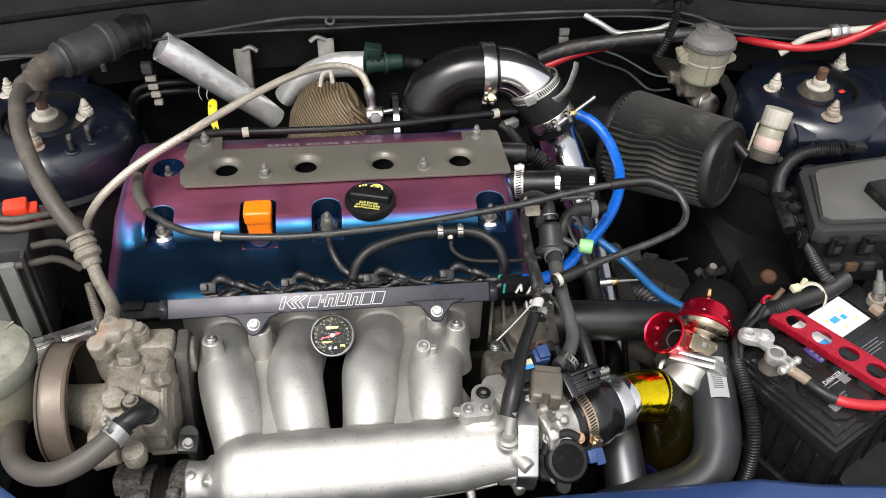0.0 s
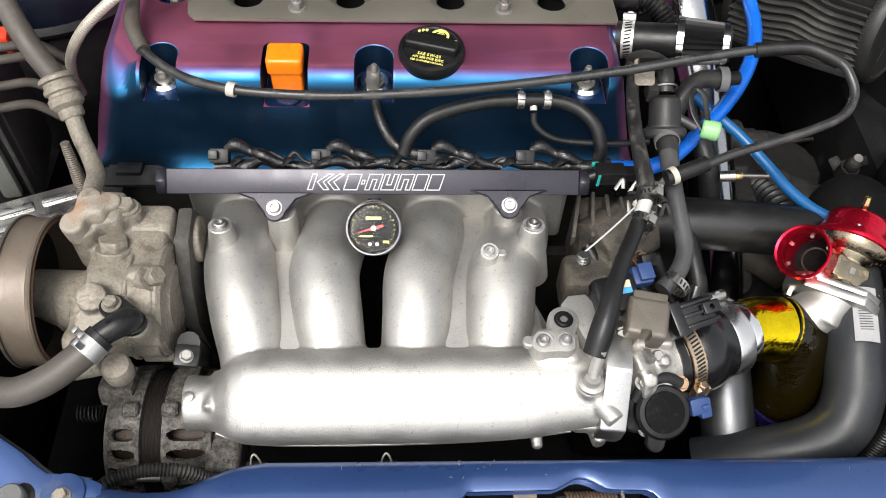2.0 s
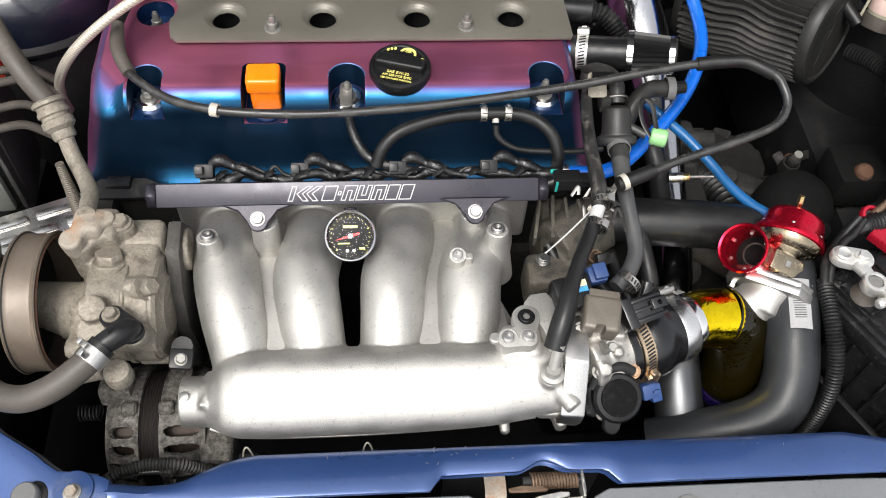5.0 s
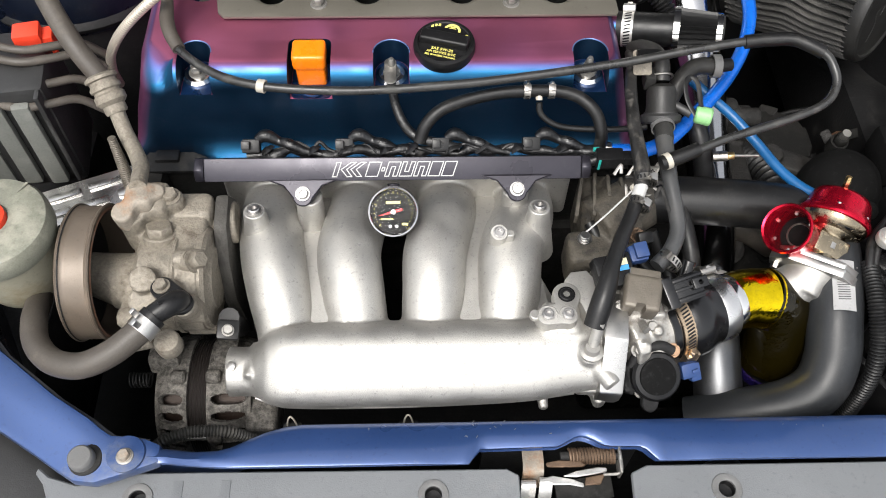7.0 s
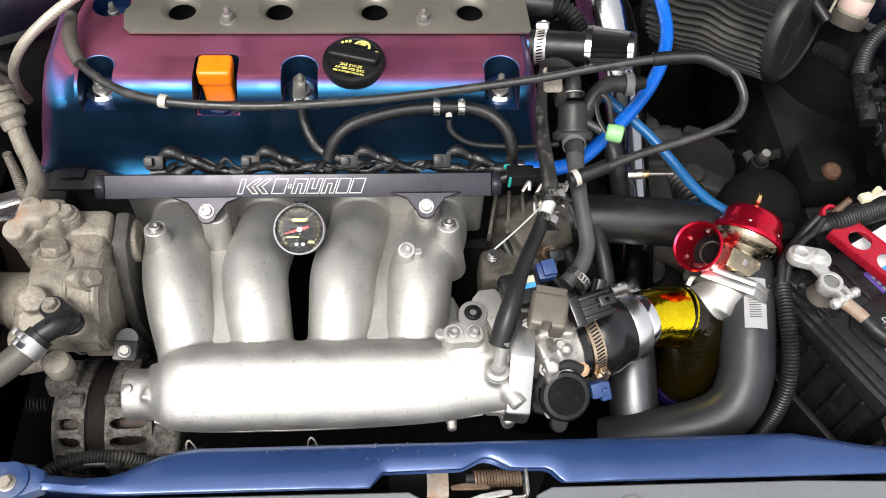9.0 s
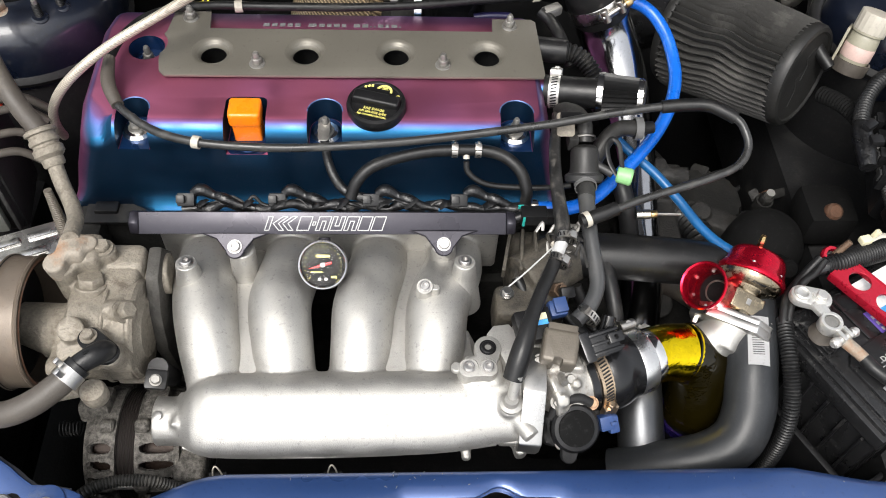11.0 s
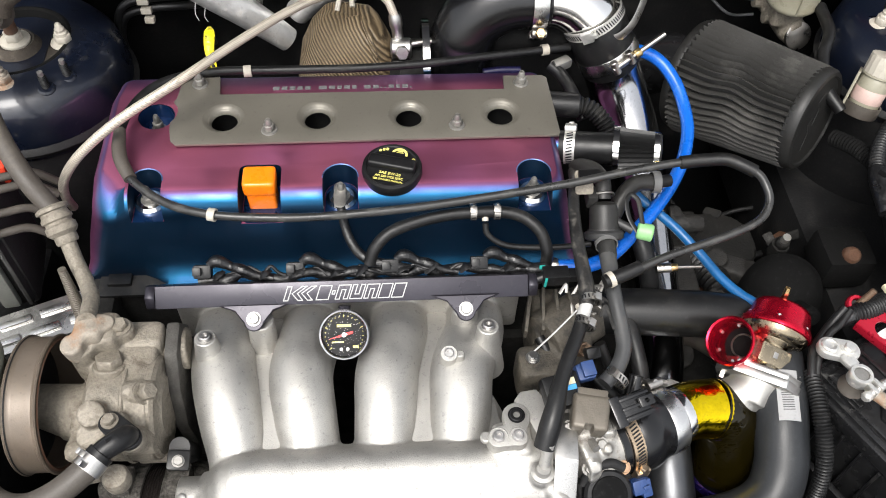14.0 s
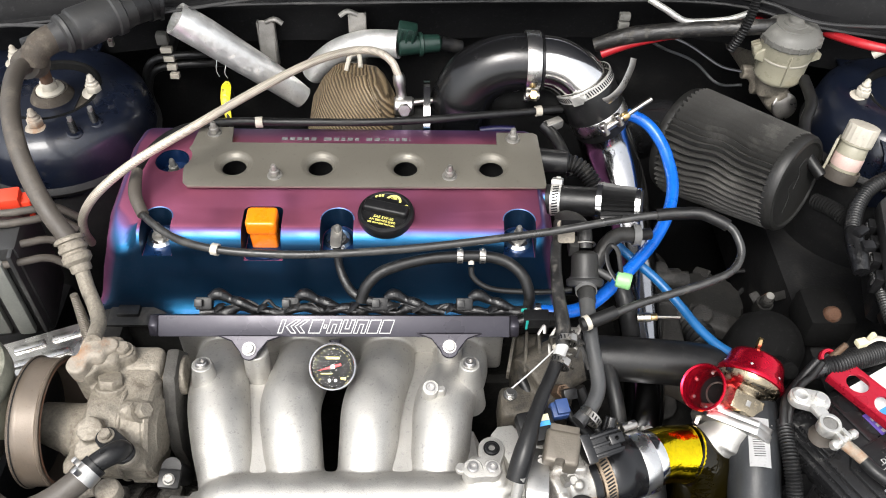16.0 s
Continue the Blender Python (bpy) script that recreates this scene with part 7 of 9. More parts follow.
for k in range(14):
    x, y, z = 0.203 + random.uniform(-0.02, 0.016), 0.640 + random.uniform(-0.014, 0.02), 0.852 + random.uniform(-0.006, 0.01)
    single("clip_scrap", tube([(x, y, z), (x + random.uniform(-0.012, 0.012), y + random.uniform(-0.006, 0.012), z + 0.004), (x + random.uniform(-0.012, 0.012), y + random.uniform(-0.012, 0.006), z - 0.003)], 0.0015, 8, 5, flat=0.25), random.choice((DULL, DULL, GEARL)), "small bent metal clip among the hoses", "clip", group="small clips")

gh = thing("breather_hose", (0.235, 0.65, 0.83), "grey rubber breather hose with a white clamp", "hose")
part("hose", tube([(0.2415, 0.706, 0.850), (0.2405, 0.685, 0.848), (0.241, 0.655, 0.842), (0.2435, 0.63, 0.834), (0.2435, 0.610, 0.828), (0.235, 0.592, 0.823), (0.221, 0.578, 0.819)], [0.0086, 0.008, 0.0074, 0.0074, 0.0074, 0.0074, 0.0076], 16, 7), HOSE2, gh)
worm_clamp("small_clamp", (0.2255, 0.582, 0.820), (0.7, 0.7, 0.2), 0.0094, (-0.3, 0.3, 0.8), 0.007)
pv = thing("purge_valve", (0.243, 0.74, 0.84), "black plastic valve with a disc flange and hose stubs", "valve")
UP = Vector((0, 0.75, 0.66)).normalized()
part("body", lathe([(0, -0.002), (0.0150, -0.002), (0.0142, 0.006), (0.0140, 0.020), (0.0128, 0.024), (0.0085, 0.027), (0, 0.0275)], (0.2425, 0.732, 0.852), UP, 32), DUSTY, pv, "dusty brown-black upper housing")
part("disc", lathe([(0.0, -0.008), (0.0165, -0.008), (0.0190, -0.006), (0.0195, -0.001), (0.0180, 0.001), (0.0160, 0.0015), (0.0160, 0.003), (0, 0.003)], (0.2425, 0.730, 0.850), UP, 40), BOXPL, pv)
part("lower_stub", tube([(0.2415, 0.728, 0.851), (0.2415, 0.712, 0.852), (0.2415, 0.70, 0.849)], 0.0088, 16, 5), DUSTY, pv)
part("stub_clip", lathe([(0.0102, -0.003), (0.0112, -0.003), (0.0112, 0.003), (0.0102, 0.003)], (0.2415, 0.714, 0.852), (0, -1, 0.05), 22), GREYPL, pv)
part("upper_hose", tube([(0.2425, 0.755, 0.871), (0.2425, 0.768, 0.881), (0.238, 0.782, 0.882), (0.23, 0.797, 0.874), (0.225, 0.81, 0.86)], 0.0078, 14, 6), DUSTY, pv)
part("upper_clip", tube([(0.2425 + 0.0105 * math.cos(a), 0.758 - 0.004 * math.sin(a), 0.873 + 0.0095 * math.sin(a)) for a in np.linspace(-0.4, 3.5, 9)], 0.0012, 6, 3), STEEL, pv)
part("side_stub", rod((0.255, 0.737, 0.857), (0.270, 0.727, 0.855), 0.0045, seg=12), BOXPL, pv)
gc = thing("vacuum_plug", (0.273, 0.724, 0.855), "light green plastic cap on a black rubber loop", "cap")
part("cap", rod((0.266, 0.727, 0.855), (0.281, 0.722, 0.855), 0.0085, 0.0088, 22, 0.0015), GREEN, gc)
part("loop", tube([(0.265, 0.722, 0.858), (0.258, 0.735, 0.865), (0.257, 0.750, 0.872), (0.2625, 0.757, 0.874), (0.2685, 0.751, 0.872), (0.270, 0.738, 0.866), (0.2705, 0.722, 0.860)], 0.0024, 8, 6, flat=0.35), RUBBER, gc)
eh = thing("elbow_hose", (0.28, 0.79, 0.85), "dusty black elbow hose with a pale clamp", "hose")
part("hose", tube([(0.25, 0.765, 0.842), (0.262, 0.782, 0.855), (0.276, 0.792, 0.860), (0.293, 0.793, 0.86)], 0.0085, 14, 7), DUSTY, eh)
part("clamp", lathe([(0.0102, -0.004), (0.0115, -0.004), (0.0115, 0.004), (0.0102, 0.004)], (0.296, 0.793, 0.86), (1, 0, 0), 22), GREYPL, eh)
part("end_fitting", rod((0.298, 0.793, 0.86), (0.312, 0.796, 0.859), 0.0065, seg=12), DARK, eh)
br = thing("hose_bracket", (0.213, 0.765, 0.85), "dirty steel hose bracket at the cover's end", "bracket")
part("strip", prism([rrect(-0.009, -0.012, 0.009, 0.012, 0.003, 3)], 0.002, basis((0.214, 0.764, 0.886), (0, -0.55, 0.83), (0, 0.83, 0.55)), 0.0005, 1), DIRTY, br)
part("clip", box((0.219, 0.767, 0.893), (0.022, 0.010, 0.008), 0.002), PLASTIC, br)
part("stay", box((0.2225, 0.757, 0.872), (0.010, 0.016, 0.016), 0.002), DUSTY, br)
rp = thing("rail_plug", (0.185, 0.688, 0.835), "black injector plug with a teal seal at the rail's end", "connector")
part("plug", add(box((0.181, 0.687, 0.8385), (0.026, 0.015, 0.014), 0.002), box((0.199, 0.687, 0.8385), (0.016, 0.011, 0.010), 0.002)), PLASTIC, rp)
part("seal", add(box((0.171, 0.687, 0.8375), (0.003, 0.0155, 0.0145), 0.001), box((0.169, 0.6945, 0.8425), (0.006, 0.003, 0.004), 0.001)), TEAL, rp)
part("stub", rod((0.160, 0.685, 0.8345), (0.172, 0.687, 0.8385), 0.005, seg=12), PLASTIC, rp)
nv = thing("bleed_nipple", (0.31, 0.74, 0.79), "small steel fitting with a brass nut and thin pin", "fitting")
part("body", rod((0.304, 0.737, 0.795), (0.318, 0.736, 0.797), 0.0052, seg=16), STEEL, nv)
part("nut", prism([hexagon(0.0044)], 0.007, basis((0.318, 0.736, 0.797), (1, 0, 0.05)), 0.0005, 1), BRASS, nv)
part("pin", rod((0.324, 0.736, 0.7973), (0.350, 0.735, 0.798), 0.0016, seg=8), STEEL, nv)
part("pipe", tube([(0.287, 0.765, 0.815), (0.293, 0.747, 0.800), (0.30, 0.735, 0.775), (0.305, 0.72, 0.75)], 0.010, 18, 6), RUBBER, nv, "black rubber elbow behind the fitting")

# ---- blue vacuum hoses ----
bh = thing("blue_hose", (0.33, 0.85, 0.81), "bright blue silicone vacuum hose in a wide arc", "hose", "blue hoses")
part("hose", tube([(0.285, 0.992, 0.855), (0.305, 0.990, 0.862), (0.325, 0.985, 0.864), (0.345, 0.974, 0.857), (0.360, 0.95, 0.845), (0.3665, 0.92, 0.832), (0.364, 0.89, 0.826), (0.352, 0.855, 0.821), (0.332, 0.82, 0.818), (0.305, 0.784, 0.819), (0.275, 0.752, 0.817), (0.250, 0.729, 0.815), (0.225, 0.716, 0.815), (0.198, 0.715, 0.815), (0.178, 0.72, 0.81)], 0.0073, 16, 7), BLUEHOSE, bh)
worm_clamp("small_clamp", (0.187, 0.7165, 0.813), (-1, 0.1, 0), 0.0078, (0, -0.5, 0.8), 0.007)
bh2 = thing("blue_hose", (0.36, 0.74, 0.77), "deep blue vacuum hose down to the blow-off valve", "hose", "blue hoses")
part("hose", tube([(0.288, 0.815, 0.812), (0.306, 0.797, 0.806), (0.330, 0.775, 0.797), (0.352, 0.746, 0.788), (0.368, 0.717, 0.784), (0.382, 0.696, 0.784), (0.394, 0.682, 0.786)], 0.0052, 16, 7), BLUEHOSE2, bh2)

# ---- long vacuum line round the cover ----
cb = thing("vacuum_line", (0.0, 0.75, 0.88), "long thin black vacuum line looping round the valve cover", "hose")
part("front_run", tube([(-0.239, 0.825, 0.902), (-0.234, 0.80, 0.899), (-0.221, 0.776, 0.894), (-0.185, 0.747, 0.892), (-0.141, 0.7305, 0.893), (-0.085, 0.7255, 0.892), (-0.035, 0.7265, 0.891), (0.03, 0.731, 0.892), (0.085, 0.7375, 0.893), (0.145, 0.744, 0.897), (0.202, 0.7495, 0.903), (0.255, 0.755, 0.911), (0.305, 0.759, 0.917), (0.345, 0.757, 0.921), (0.371, 0.744, 0.917), (0.380, 0.733, 0.910), (0.382, 0.719, 0.902), (0.371, 0.704, 0.894), (0.345, 0.694, 0.887), (0.311, 0.686, 0.880), (0.278, 0.678, 0.874), (0.248, 0.668, 0.868), (0.222, 0.660, 0.864)], 0.0041, 12, 7), LINEM, cb)
part("sleeve", tube([(0.302, 0.7588, 0.9165), (0.322, 0.7588, 0.919), (0.345, 0.757, 0.921), (0.360, 0.750, 0.9195), (0.371, 0.744, 0.917)], 0.0064, 14, 7), RUBBER, cb, "thicker rubber sleeve")
part("end_sleeve", tube([(0.255, 0.671, 0.870), (0.238, 0.665, 0.867), (0.220, 0.6595, 0.864)], 0.0068, 14, 6), RUBBER, cb)
part("end_clip", lathe([(0.0069, -0.0025), (0.0077, -0.0025), (0.0077, 0.0025), (0.0069, 0.0025)], (0.226, 0.6615, 0.865), (0.9, 0.35, 0.15), 18), WHITEPL, cb)
part("corner_sleeve", tube([(-0.2395, 0.835, 0.902), (-0.237, 0.812, 0.9005), (-0.232, 0.795, 0.8985), (-0.222, 0.777, 0.8945)], [0.0058, 0.0068, 0.0068, 0.0062], 14, 6), HOSE, cb, "grey split sleeve")
part("white_clip", lathe([(0.0048, -0.0035), (0.0062, -0.0035), (0.0062, 0.0035), (0.0048, 0.0035)], (-0.141, 0.7305, 0.893), (1, -0.25, 0), 18), WHITEPL, cb, "small white clip")
part("rear_run", tube([(-0.2395, 0.835, 0.902), (-0.234, 0.865, 0.902), (-0.218, 0.897, 0.901), (-0.19, 0.917, 0.899), (-0.15, 0.930, 0.894), (-0.10, 0.934, 0.8905), (-0.05, 0.936, 0.889), (0.0, 0.938, 0.888), (0.07, 0.946, 0.886), (0.14, 0.960, 0.883), (0.20, 0.973, 0.879), (0.235, 0.982, 0.876)], 0.0046, 12, 7), RUBBER, cb)
part("white_clip", lathe([(0.0048, -0.004), (0.0064, -0.004), (0.0064, 0.004), (0.0048, 0.004)], (-0.124, 0.932, 0.8915), (1, 0.1, 0), 18), WHITEPL, cb, "small white clip")
part("white_clip", lathe([(0.0048, -0.004), (0.0064, -0.004), (0.0064, 0.004), (0.0048, 0.004)], (0.205, 0.9745, 0.8785), (1, 0.2, 0), 18), WHITEPL, cb, "small white clip")
th = thing("tee_hose", (0.1, 0.735, 0.86), "black hose with a white tee and two small clamps", "hose")
part("hose", tube([(0.002, 0.706, 0.842), (0.008, 0.714, 0.856), (0.022, 0.723, 0.867), (0.045, 0.7305, 0.872), (0.075, 0.7365, 0.875), (0.10, 0.7385, 0.8755), (0.13, 0.739, 0.875), (0.152, 0.734, 0.872), (0.168, 0.722, 0.864), (0.175, 0.71, 0.848), (0.175, 0.705, 0.83)], 0.0060, 14, 7), RUBBER, th)
part("tee", add(rod((0.110, 0.739, 0.8755), (0.120, 0.739, 0.8755), 0.0052, seg=14), rod((0.115, 0.739, 0.8755), (0.115, 0.732, 0.870), 0.0032, seg=10)), WHITEPL, th, "white plastic tee")
part("thin_branch", tube([(0.115, 0.730, 0.869), (0.117, 0.724, 0.86), (0.13, 0.718, 0.852), (0.15, 0.716, 0.848), (0.19, 0.716, 0.846), (0.22, 0.72, 0.845)], 0.003, 10, 6), RUBBER, th)
for x in (0.1035, 0.1265):
    worm_clamp("small_clamp", (x, 0.739, 0.8755), (1, 0, 0), 0.0064, (0, -0.4, 0.9), 0.006)

# ---- breather filter ----
F0, F1 = Vector((0.203, 0.834, 0.866)), Vector((0.305, 0.808, 0.882))
FD = (F1 - F0).normalized()
fp = lambda s: F0 + FD * s
bf = thing("breather_filter", tuple(fp(0.06)), "small black breather filter with chrome bands", "filter")
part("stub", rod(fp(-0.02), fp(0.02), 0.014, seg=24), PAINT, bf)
part("coupler", tube([fp(0.0), fp(0.02), fp(0.058)], [0.0165, 0.0165, 0.016], 28, 5), RUBBER, bf)
worm_clamp("worm_clamp", fp(0.011), FD, 0.0172, (0, 0.5, 0.85), 0.011)


def pleated(p0, p1, r0, r1, n, depth, steps=3, wobble=0.0):
    """A folded filter sleeve between two rings."""
    bm, ax = bmesh.new(), Vector(p1) - Vector(p0)
    m = basis(p0, ax)
    rings = []
    for k in range(steps + 1):
        s = k / steps
        r, tw = r0 + (r1 - r0) * s, wobble * math.sin(s * math.pi * 3) * math.exp(-((s - 0.5) / 0.25) ** 2)
        rings.append([bm.verts.new(m @ Vector(((r + (depth if i % 2 else -depth)) * math.cos(2 * math.pi * i / (2 * n) + tw), (r + (depth if i % 2 else -depth)) * math.sin(2 * math.pi * i / (2 * n) + tw), ax.length * s))) for i in range(2 * n)])
    for a, b in zip(rings, rings[1:]):
        for i in range(2 * n):
            bm.faces.new((a[i], a[(i + 1) % (2 * n)], b[(i + 1) % (2 * n)], b[i]))
    return bm


part("pleats", pleated(fp(0.060), fp(0.099), 0.0200, 0.0160, 24, 0.0026), PLEATD, bf, smooth=20)
part("band", lathe([(0.0205, 0), (0.023, 0.0005), (0.023, 0.0065), (0.0205, 0.007)], fp(0.055), FD, 36), POLISH, bf, "chrome band")
part("band", lathe([(0.0165, 0), (0.019, 0.0005), (0.0185, 0.006), (0.0165, 0.0065)], fp(0.096), FD, 36), POLISH, bf, "chrome band")
part("cap", lathe([(0.018, 0.1), (0.016, 0.104), (0, 0.105)], F0, FD, 30), FILTCAP, bf)
cs = thing("breather_stub", (0.215, 0.89, 0.87), "black breather stub with a corrugated hose", "hose")
part("stub", rod((0.19, 0.893, 0.873), (0.232, 0.887, 0.873), 0.0135, seg=22, bev=0.002), PLASTIC, cs)
part("conduit", tube([(0.228, 0.888, 0.873), (0.242, 0.884, 0.872), (0.258, 0.872, 0.862), (0.268, 0.857, 0.847), (0.272, 0.845, 0.825)], 0.009, 14, 8, rib=(0.0013, 0.0045)), RUBBER, cs)
part("rear_hose", tube([(0.21, 0.955, 0.872), (0.222, 0.94, 0.868), (0.23, 0.915, 0.865), (0.24, 0.89, 0.85)], 0.007, 12, 6), RUBBER, cs)
part("rear_clip", box((0.222, 0.957, 0.872), (0.024, 0.012, 0.012), 0.003, (0, 0, 30)), DULL, cs)

# settle the small valve group
for ob, d in ((pv, (-0.008, 0.0, 0.0)), (gh, (-0.008, 0.0, 0.0)), (vh, (-0.003, 0.003, 0.0)), (eh, (0.0, -0.008, 0.0)), (nv, (-0.005, -0.014, 0.0))):
    ob.location += V(*d)


# ---- turbo side and rear of the bay ----
tu = thing("turbo_blanket", (-0.02, 1.01, 0.70), "bronze woven titanium turbo heat blanket", "heat blanket")
bm = bmesh.new()
rings = []
for z, rx, ry, cy in ((0.74, 0.058, 0.055, 1.005), (0.80, 0.060, 0.056, 1.005), (0.835, 0.058, 0.053, 1.008), (0.862, 0.051, 0.046, 1.013), (0.880, 0.041, 0.037, 1.020), (0.891, 0.030, 0.026, 1.026), (0.895, 0.018, 0.014, 1.030)):
    rings.append([bm.verts.new((-0.020 + rx * math.copysign(abs(math.cos(a)) ** 0.75, math.cos(a)) + 0.0014 * math.sin(a * 5 + z * 90), cy + ry * math.copysign(abs(math.sin(a)) ** 0.75, math.sin(a)), z + 0.0015 * math.sin(a * 4))) for a in (2 * math.pi * k / 40 for k in range(40))])
for a, b in zip(rings, rings[1:]):
    for i in range(40):
        bm.faces.new((a[i], a[(i + 1) % 40], b[(i + 1) % 40], b[i]))
bm.faces.new(rings[0])
bm.faces.new(rings[-1])
part("sleeve", bm, WEAVE, tu)
part("seam", tube([(0.012, 0.966, 0.82), (0.015, 0.968, 0.845), (0.012, 0.978, 0.872), (0.006, 0.992, 0.888), (0.0, 1.012, 0.895)], 0.003, 8, 6), WEAVE, tu, "stitched seam")
part("tie", tube([(-0.03, 1.03, 0.894), (-0.025, 1.045, 0.905), (-0.015, 1.05, 0.905), (-0.012, 1.035, 0.896)], 0.003, 8, 5), WHITEPL, tu)
fo = thing("foil_pipe", (-0.17, 1.08, 0.86), "pipe wrapped in crinkled silver foil", "pipe", "foil-wrapped pipes")
part("wrap", tube([(-0.236, 1.066, 0.943), (-0.208, 1.071, 0.918), (-0.175, 1.078, 0.885), (-0.143, 1.086, 0.852), (-0.115, 1.092, 0.822), (-0.098, 1.094, 0.804)], [0.0205, 0.0208, 0.0198, 0.0185, 0.017, 0.0155], 26, 6, wall=0.003), FOIL, fo)
for s, l in ((0.35, 0.022), (0.42, 0.016)):
    p = Vector((-0.236, 1.066, 0.943)).lerp(Vector((-0.10, 1.094, 0.808)), s) + V(-0.006, -0.016, -0.008)
    part("torn_flap", tube([p, p + V(-0.002, -0.004, -l * 0.6), p + V(0.001, -0.006, -l)], [0.0004, 0.0004, 0.0003], 6, 4), FOIL, fo)
fo2 = thing("foil_pipe", (-0.01, 1.11, 0.88), "short bent pipe wrapped in silver foil", "pipe", "foil-wrapped pipes")
part("wrap", tube([(-0.078, 1.135, 0.825), (-0.06, 1.128, 0.848), (-0.035, 1.115, 0.875), (0.0, 1.10, 0.896), (0.043, 1.09, 0.902)], [0.0165, 0.017, 0.017, 0.0175, 0.018], 22, 6, wall=0.002), FOIL, fo2)
gn = thing("green_sensor", (0.065, 1.095, 0.89), "dark green plastic sensor at the pipe's end", "sensor")
part("body", rod((0.044, 1.09, 0.902), (0.098, 1.10, 0.900), 0.0135, 0.011, 22, 0.002), GREENMET, gn)
part("box", box((0.056, 1.095, 0.918), (0.024, 0.02, 0.022), 0.003, (0, 10, 0)), GREENMET, gn)
for k in range(3):
    part("ridge", box((0.048 + 0.008 * k, 1.0835, 0.919), (0.003, 0.003, 0.018), 0.0008, (0, 10, 0)), GREENMET, gn)
part("collar", lathe([(0.0138, 0), (0.0152, 0.001), (0.0152, 0.005), (0.0138, 0.006)], (0.070, 1.095, 0.901), (1, 0.18, -0.03), 28), GREENMET, gn)
part("plug", rod((0.098, 1.10, 0.9), (0.125, 1.105, 0.89), 0.009, seg=16), PLASTIC, gn)
bl = thing("braided_line", (-0.1, 0.93, 0.92), "pale braided oil line in a long arc over the cover", "hose")
part("line", tube([(-0.318, 0.835, 0.79), (-0.310, 0.815, 0.83), (-0.297, 0.803, 0.868), (-0.272, 0.803, 0.902), (-0.233, 0.820, 0.928), (-0.178, 0.853, 0.946), (-0.112, 0.918, 0.951), (-0.060, 0.970, 0.949), (-0.020, 1.002, 0.942), (0.008, 1.014, 0.934), (0.027, 1.012, 0.922), (0.036, 1.004, 0.905)], 0.0048, 14, 8), BRAID, bl)
part("hose_end", add(lathe([(0.0062, 0), (0.0075, 0.004), (0.0075, 0.014), (0.0062, 0.018), (0.0062, 0.032), (0, 0.032)], (0.0355, 1.0045, 0.909), (0.12, -0.25, -0.96), 18)), ALU, bl, "aluminium hose end")
part("banjo", add(rod((0.030, 0.99, 0.872), (0.054, 0.99, 0.872), 0.0115, seg=20, bev=0.002), prism([hexagon(0.0085)], 0.012, basis((0.042, 0.985, 0.872), (0.1, -0.9, 0.4)), 0.001, 1)), ALU, bl)
part("feed_pipe", tube([(0.05, 0.992, 0.875), (0.07, 0.995, 0.876), (0.09, 0.998, 0.876)], 0.004, 10, 4), STEEL, bl)
tb2 = thing("turbo_flange", (0.085, 1.0, 0.8), "bright V-band flange of the turbo", "flange")
part("band", lathe([(0.044, -0.004), (0.050, -0.004), (0.050, 0.004), (0.044, 0.004)], (0.070, 0.998, 0.845), (1, 0, 0), 44), POLISH, tb2)
part("compressor", lathe([(0, -0.05), (0.03, -0.05), (0.045, -0.035), (0.045, -0.008), (0.036, 0), (0, 0)], (0.075, 1.0, 0.82), (1, 0, 0), 36), GEAR, tb2)

el = thing("intake_elbow", (0.15, 1.01, 0.88), "large gloss black silicone elbow from the turbo", "elbow")
part("elbow", tube([(0.112, 0.992, 0.79), (0.111, 0.996, 0.83), (0.113, 1.003, 0.868), (0.124, 1.008, 0.896), (0.146, 1.010, 0.914), (0.172, 1.010, 0.923), (0.206, 1.008, 0.925)], [0.0395, 0.0395, 0.0388, 0.037, 0.0355, 0.0345, 0.034], 36, 7), SILICONE, el)
part("end_bead", lathe([(0.0345, -0.002), (0.0358, -0.001), (0.0358, 0.001), (0.0345, 0.002)], (0.206, 1.008, 0.925), (1, 0, 0), 40), SILICONE, el)
single("underhose", tube([(0.118, 1.012, 0.862), (0.150, 1.016, 0.870), (0.190, 1.012, 0.872), (0.235, 1.008, 0.868), (0.262, 1.01, 0.85)], [0.028, 0.026, 0.022, 0.02, 0.02], 24, 6), MATTBLACK, "dull black hose under the turbo elbow", "hose")
tbolt_clamp("t_bolt_clamp", (0.195, 1.008, 0.925), (1, 0, 0), 0.0362, (0, -0.72, -0.69), 0.017, 0.012)
pe = thing("polished_elbow", (0.25, 1.0, 0.91), "mirror-polished aluminium elbow pipe", "pipe")
part("elbow", tube([(0.19, 1.008, 0.925), (0.210, 1.008, 0.925), (0.226, 1.006, 0.923), (0.242, 1.002, 0.916), (0.256, 0.996, 0.905), (0.266, 0.991, 0.892), (0.274, 0.988, 0.876)], 0.0325, 40, 7), POLISH, pe)
ec = thing("lower_coupler", (0.285, 0.99, 0.86), "black rubber coupler under the polished elbow", "coupler")
part("sleeve", tube([(0.2605, 0.994, 0.904), (0.268, 0.990, 0.890), (0.277, 0.986, 0.872), (0.288, 0.984, 0.85)], [0.0345, 0.0352, 0.0352, 0.0345], 36, 5), RUBBER, ec)
CD = Vector((0.50, -0.20, -0.84))
worm_clamp("worm_clamp", (0.2590, 0.9945, 0.906), CD, 0.0352, (-0.35, -0.9, 0.1), 0.011)
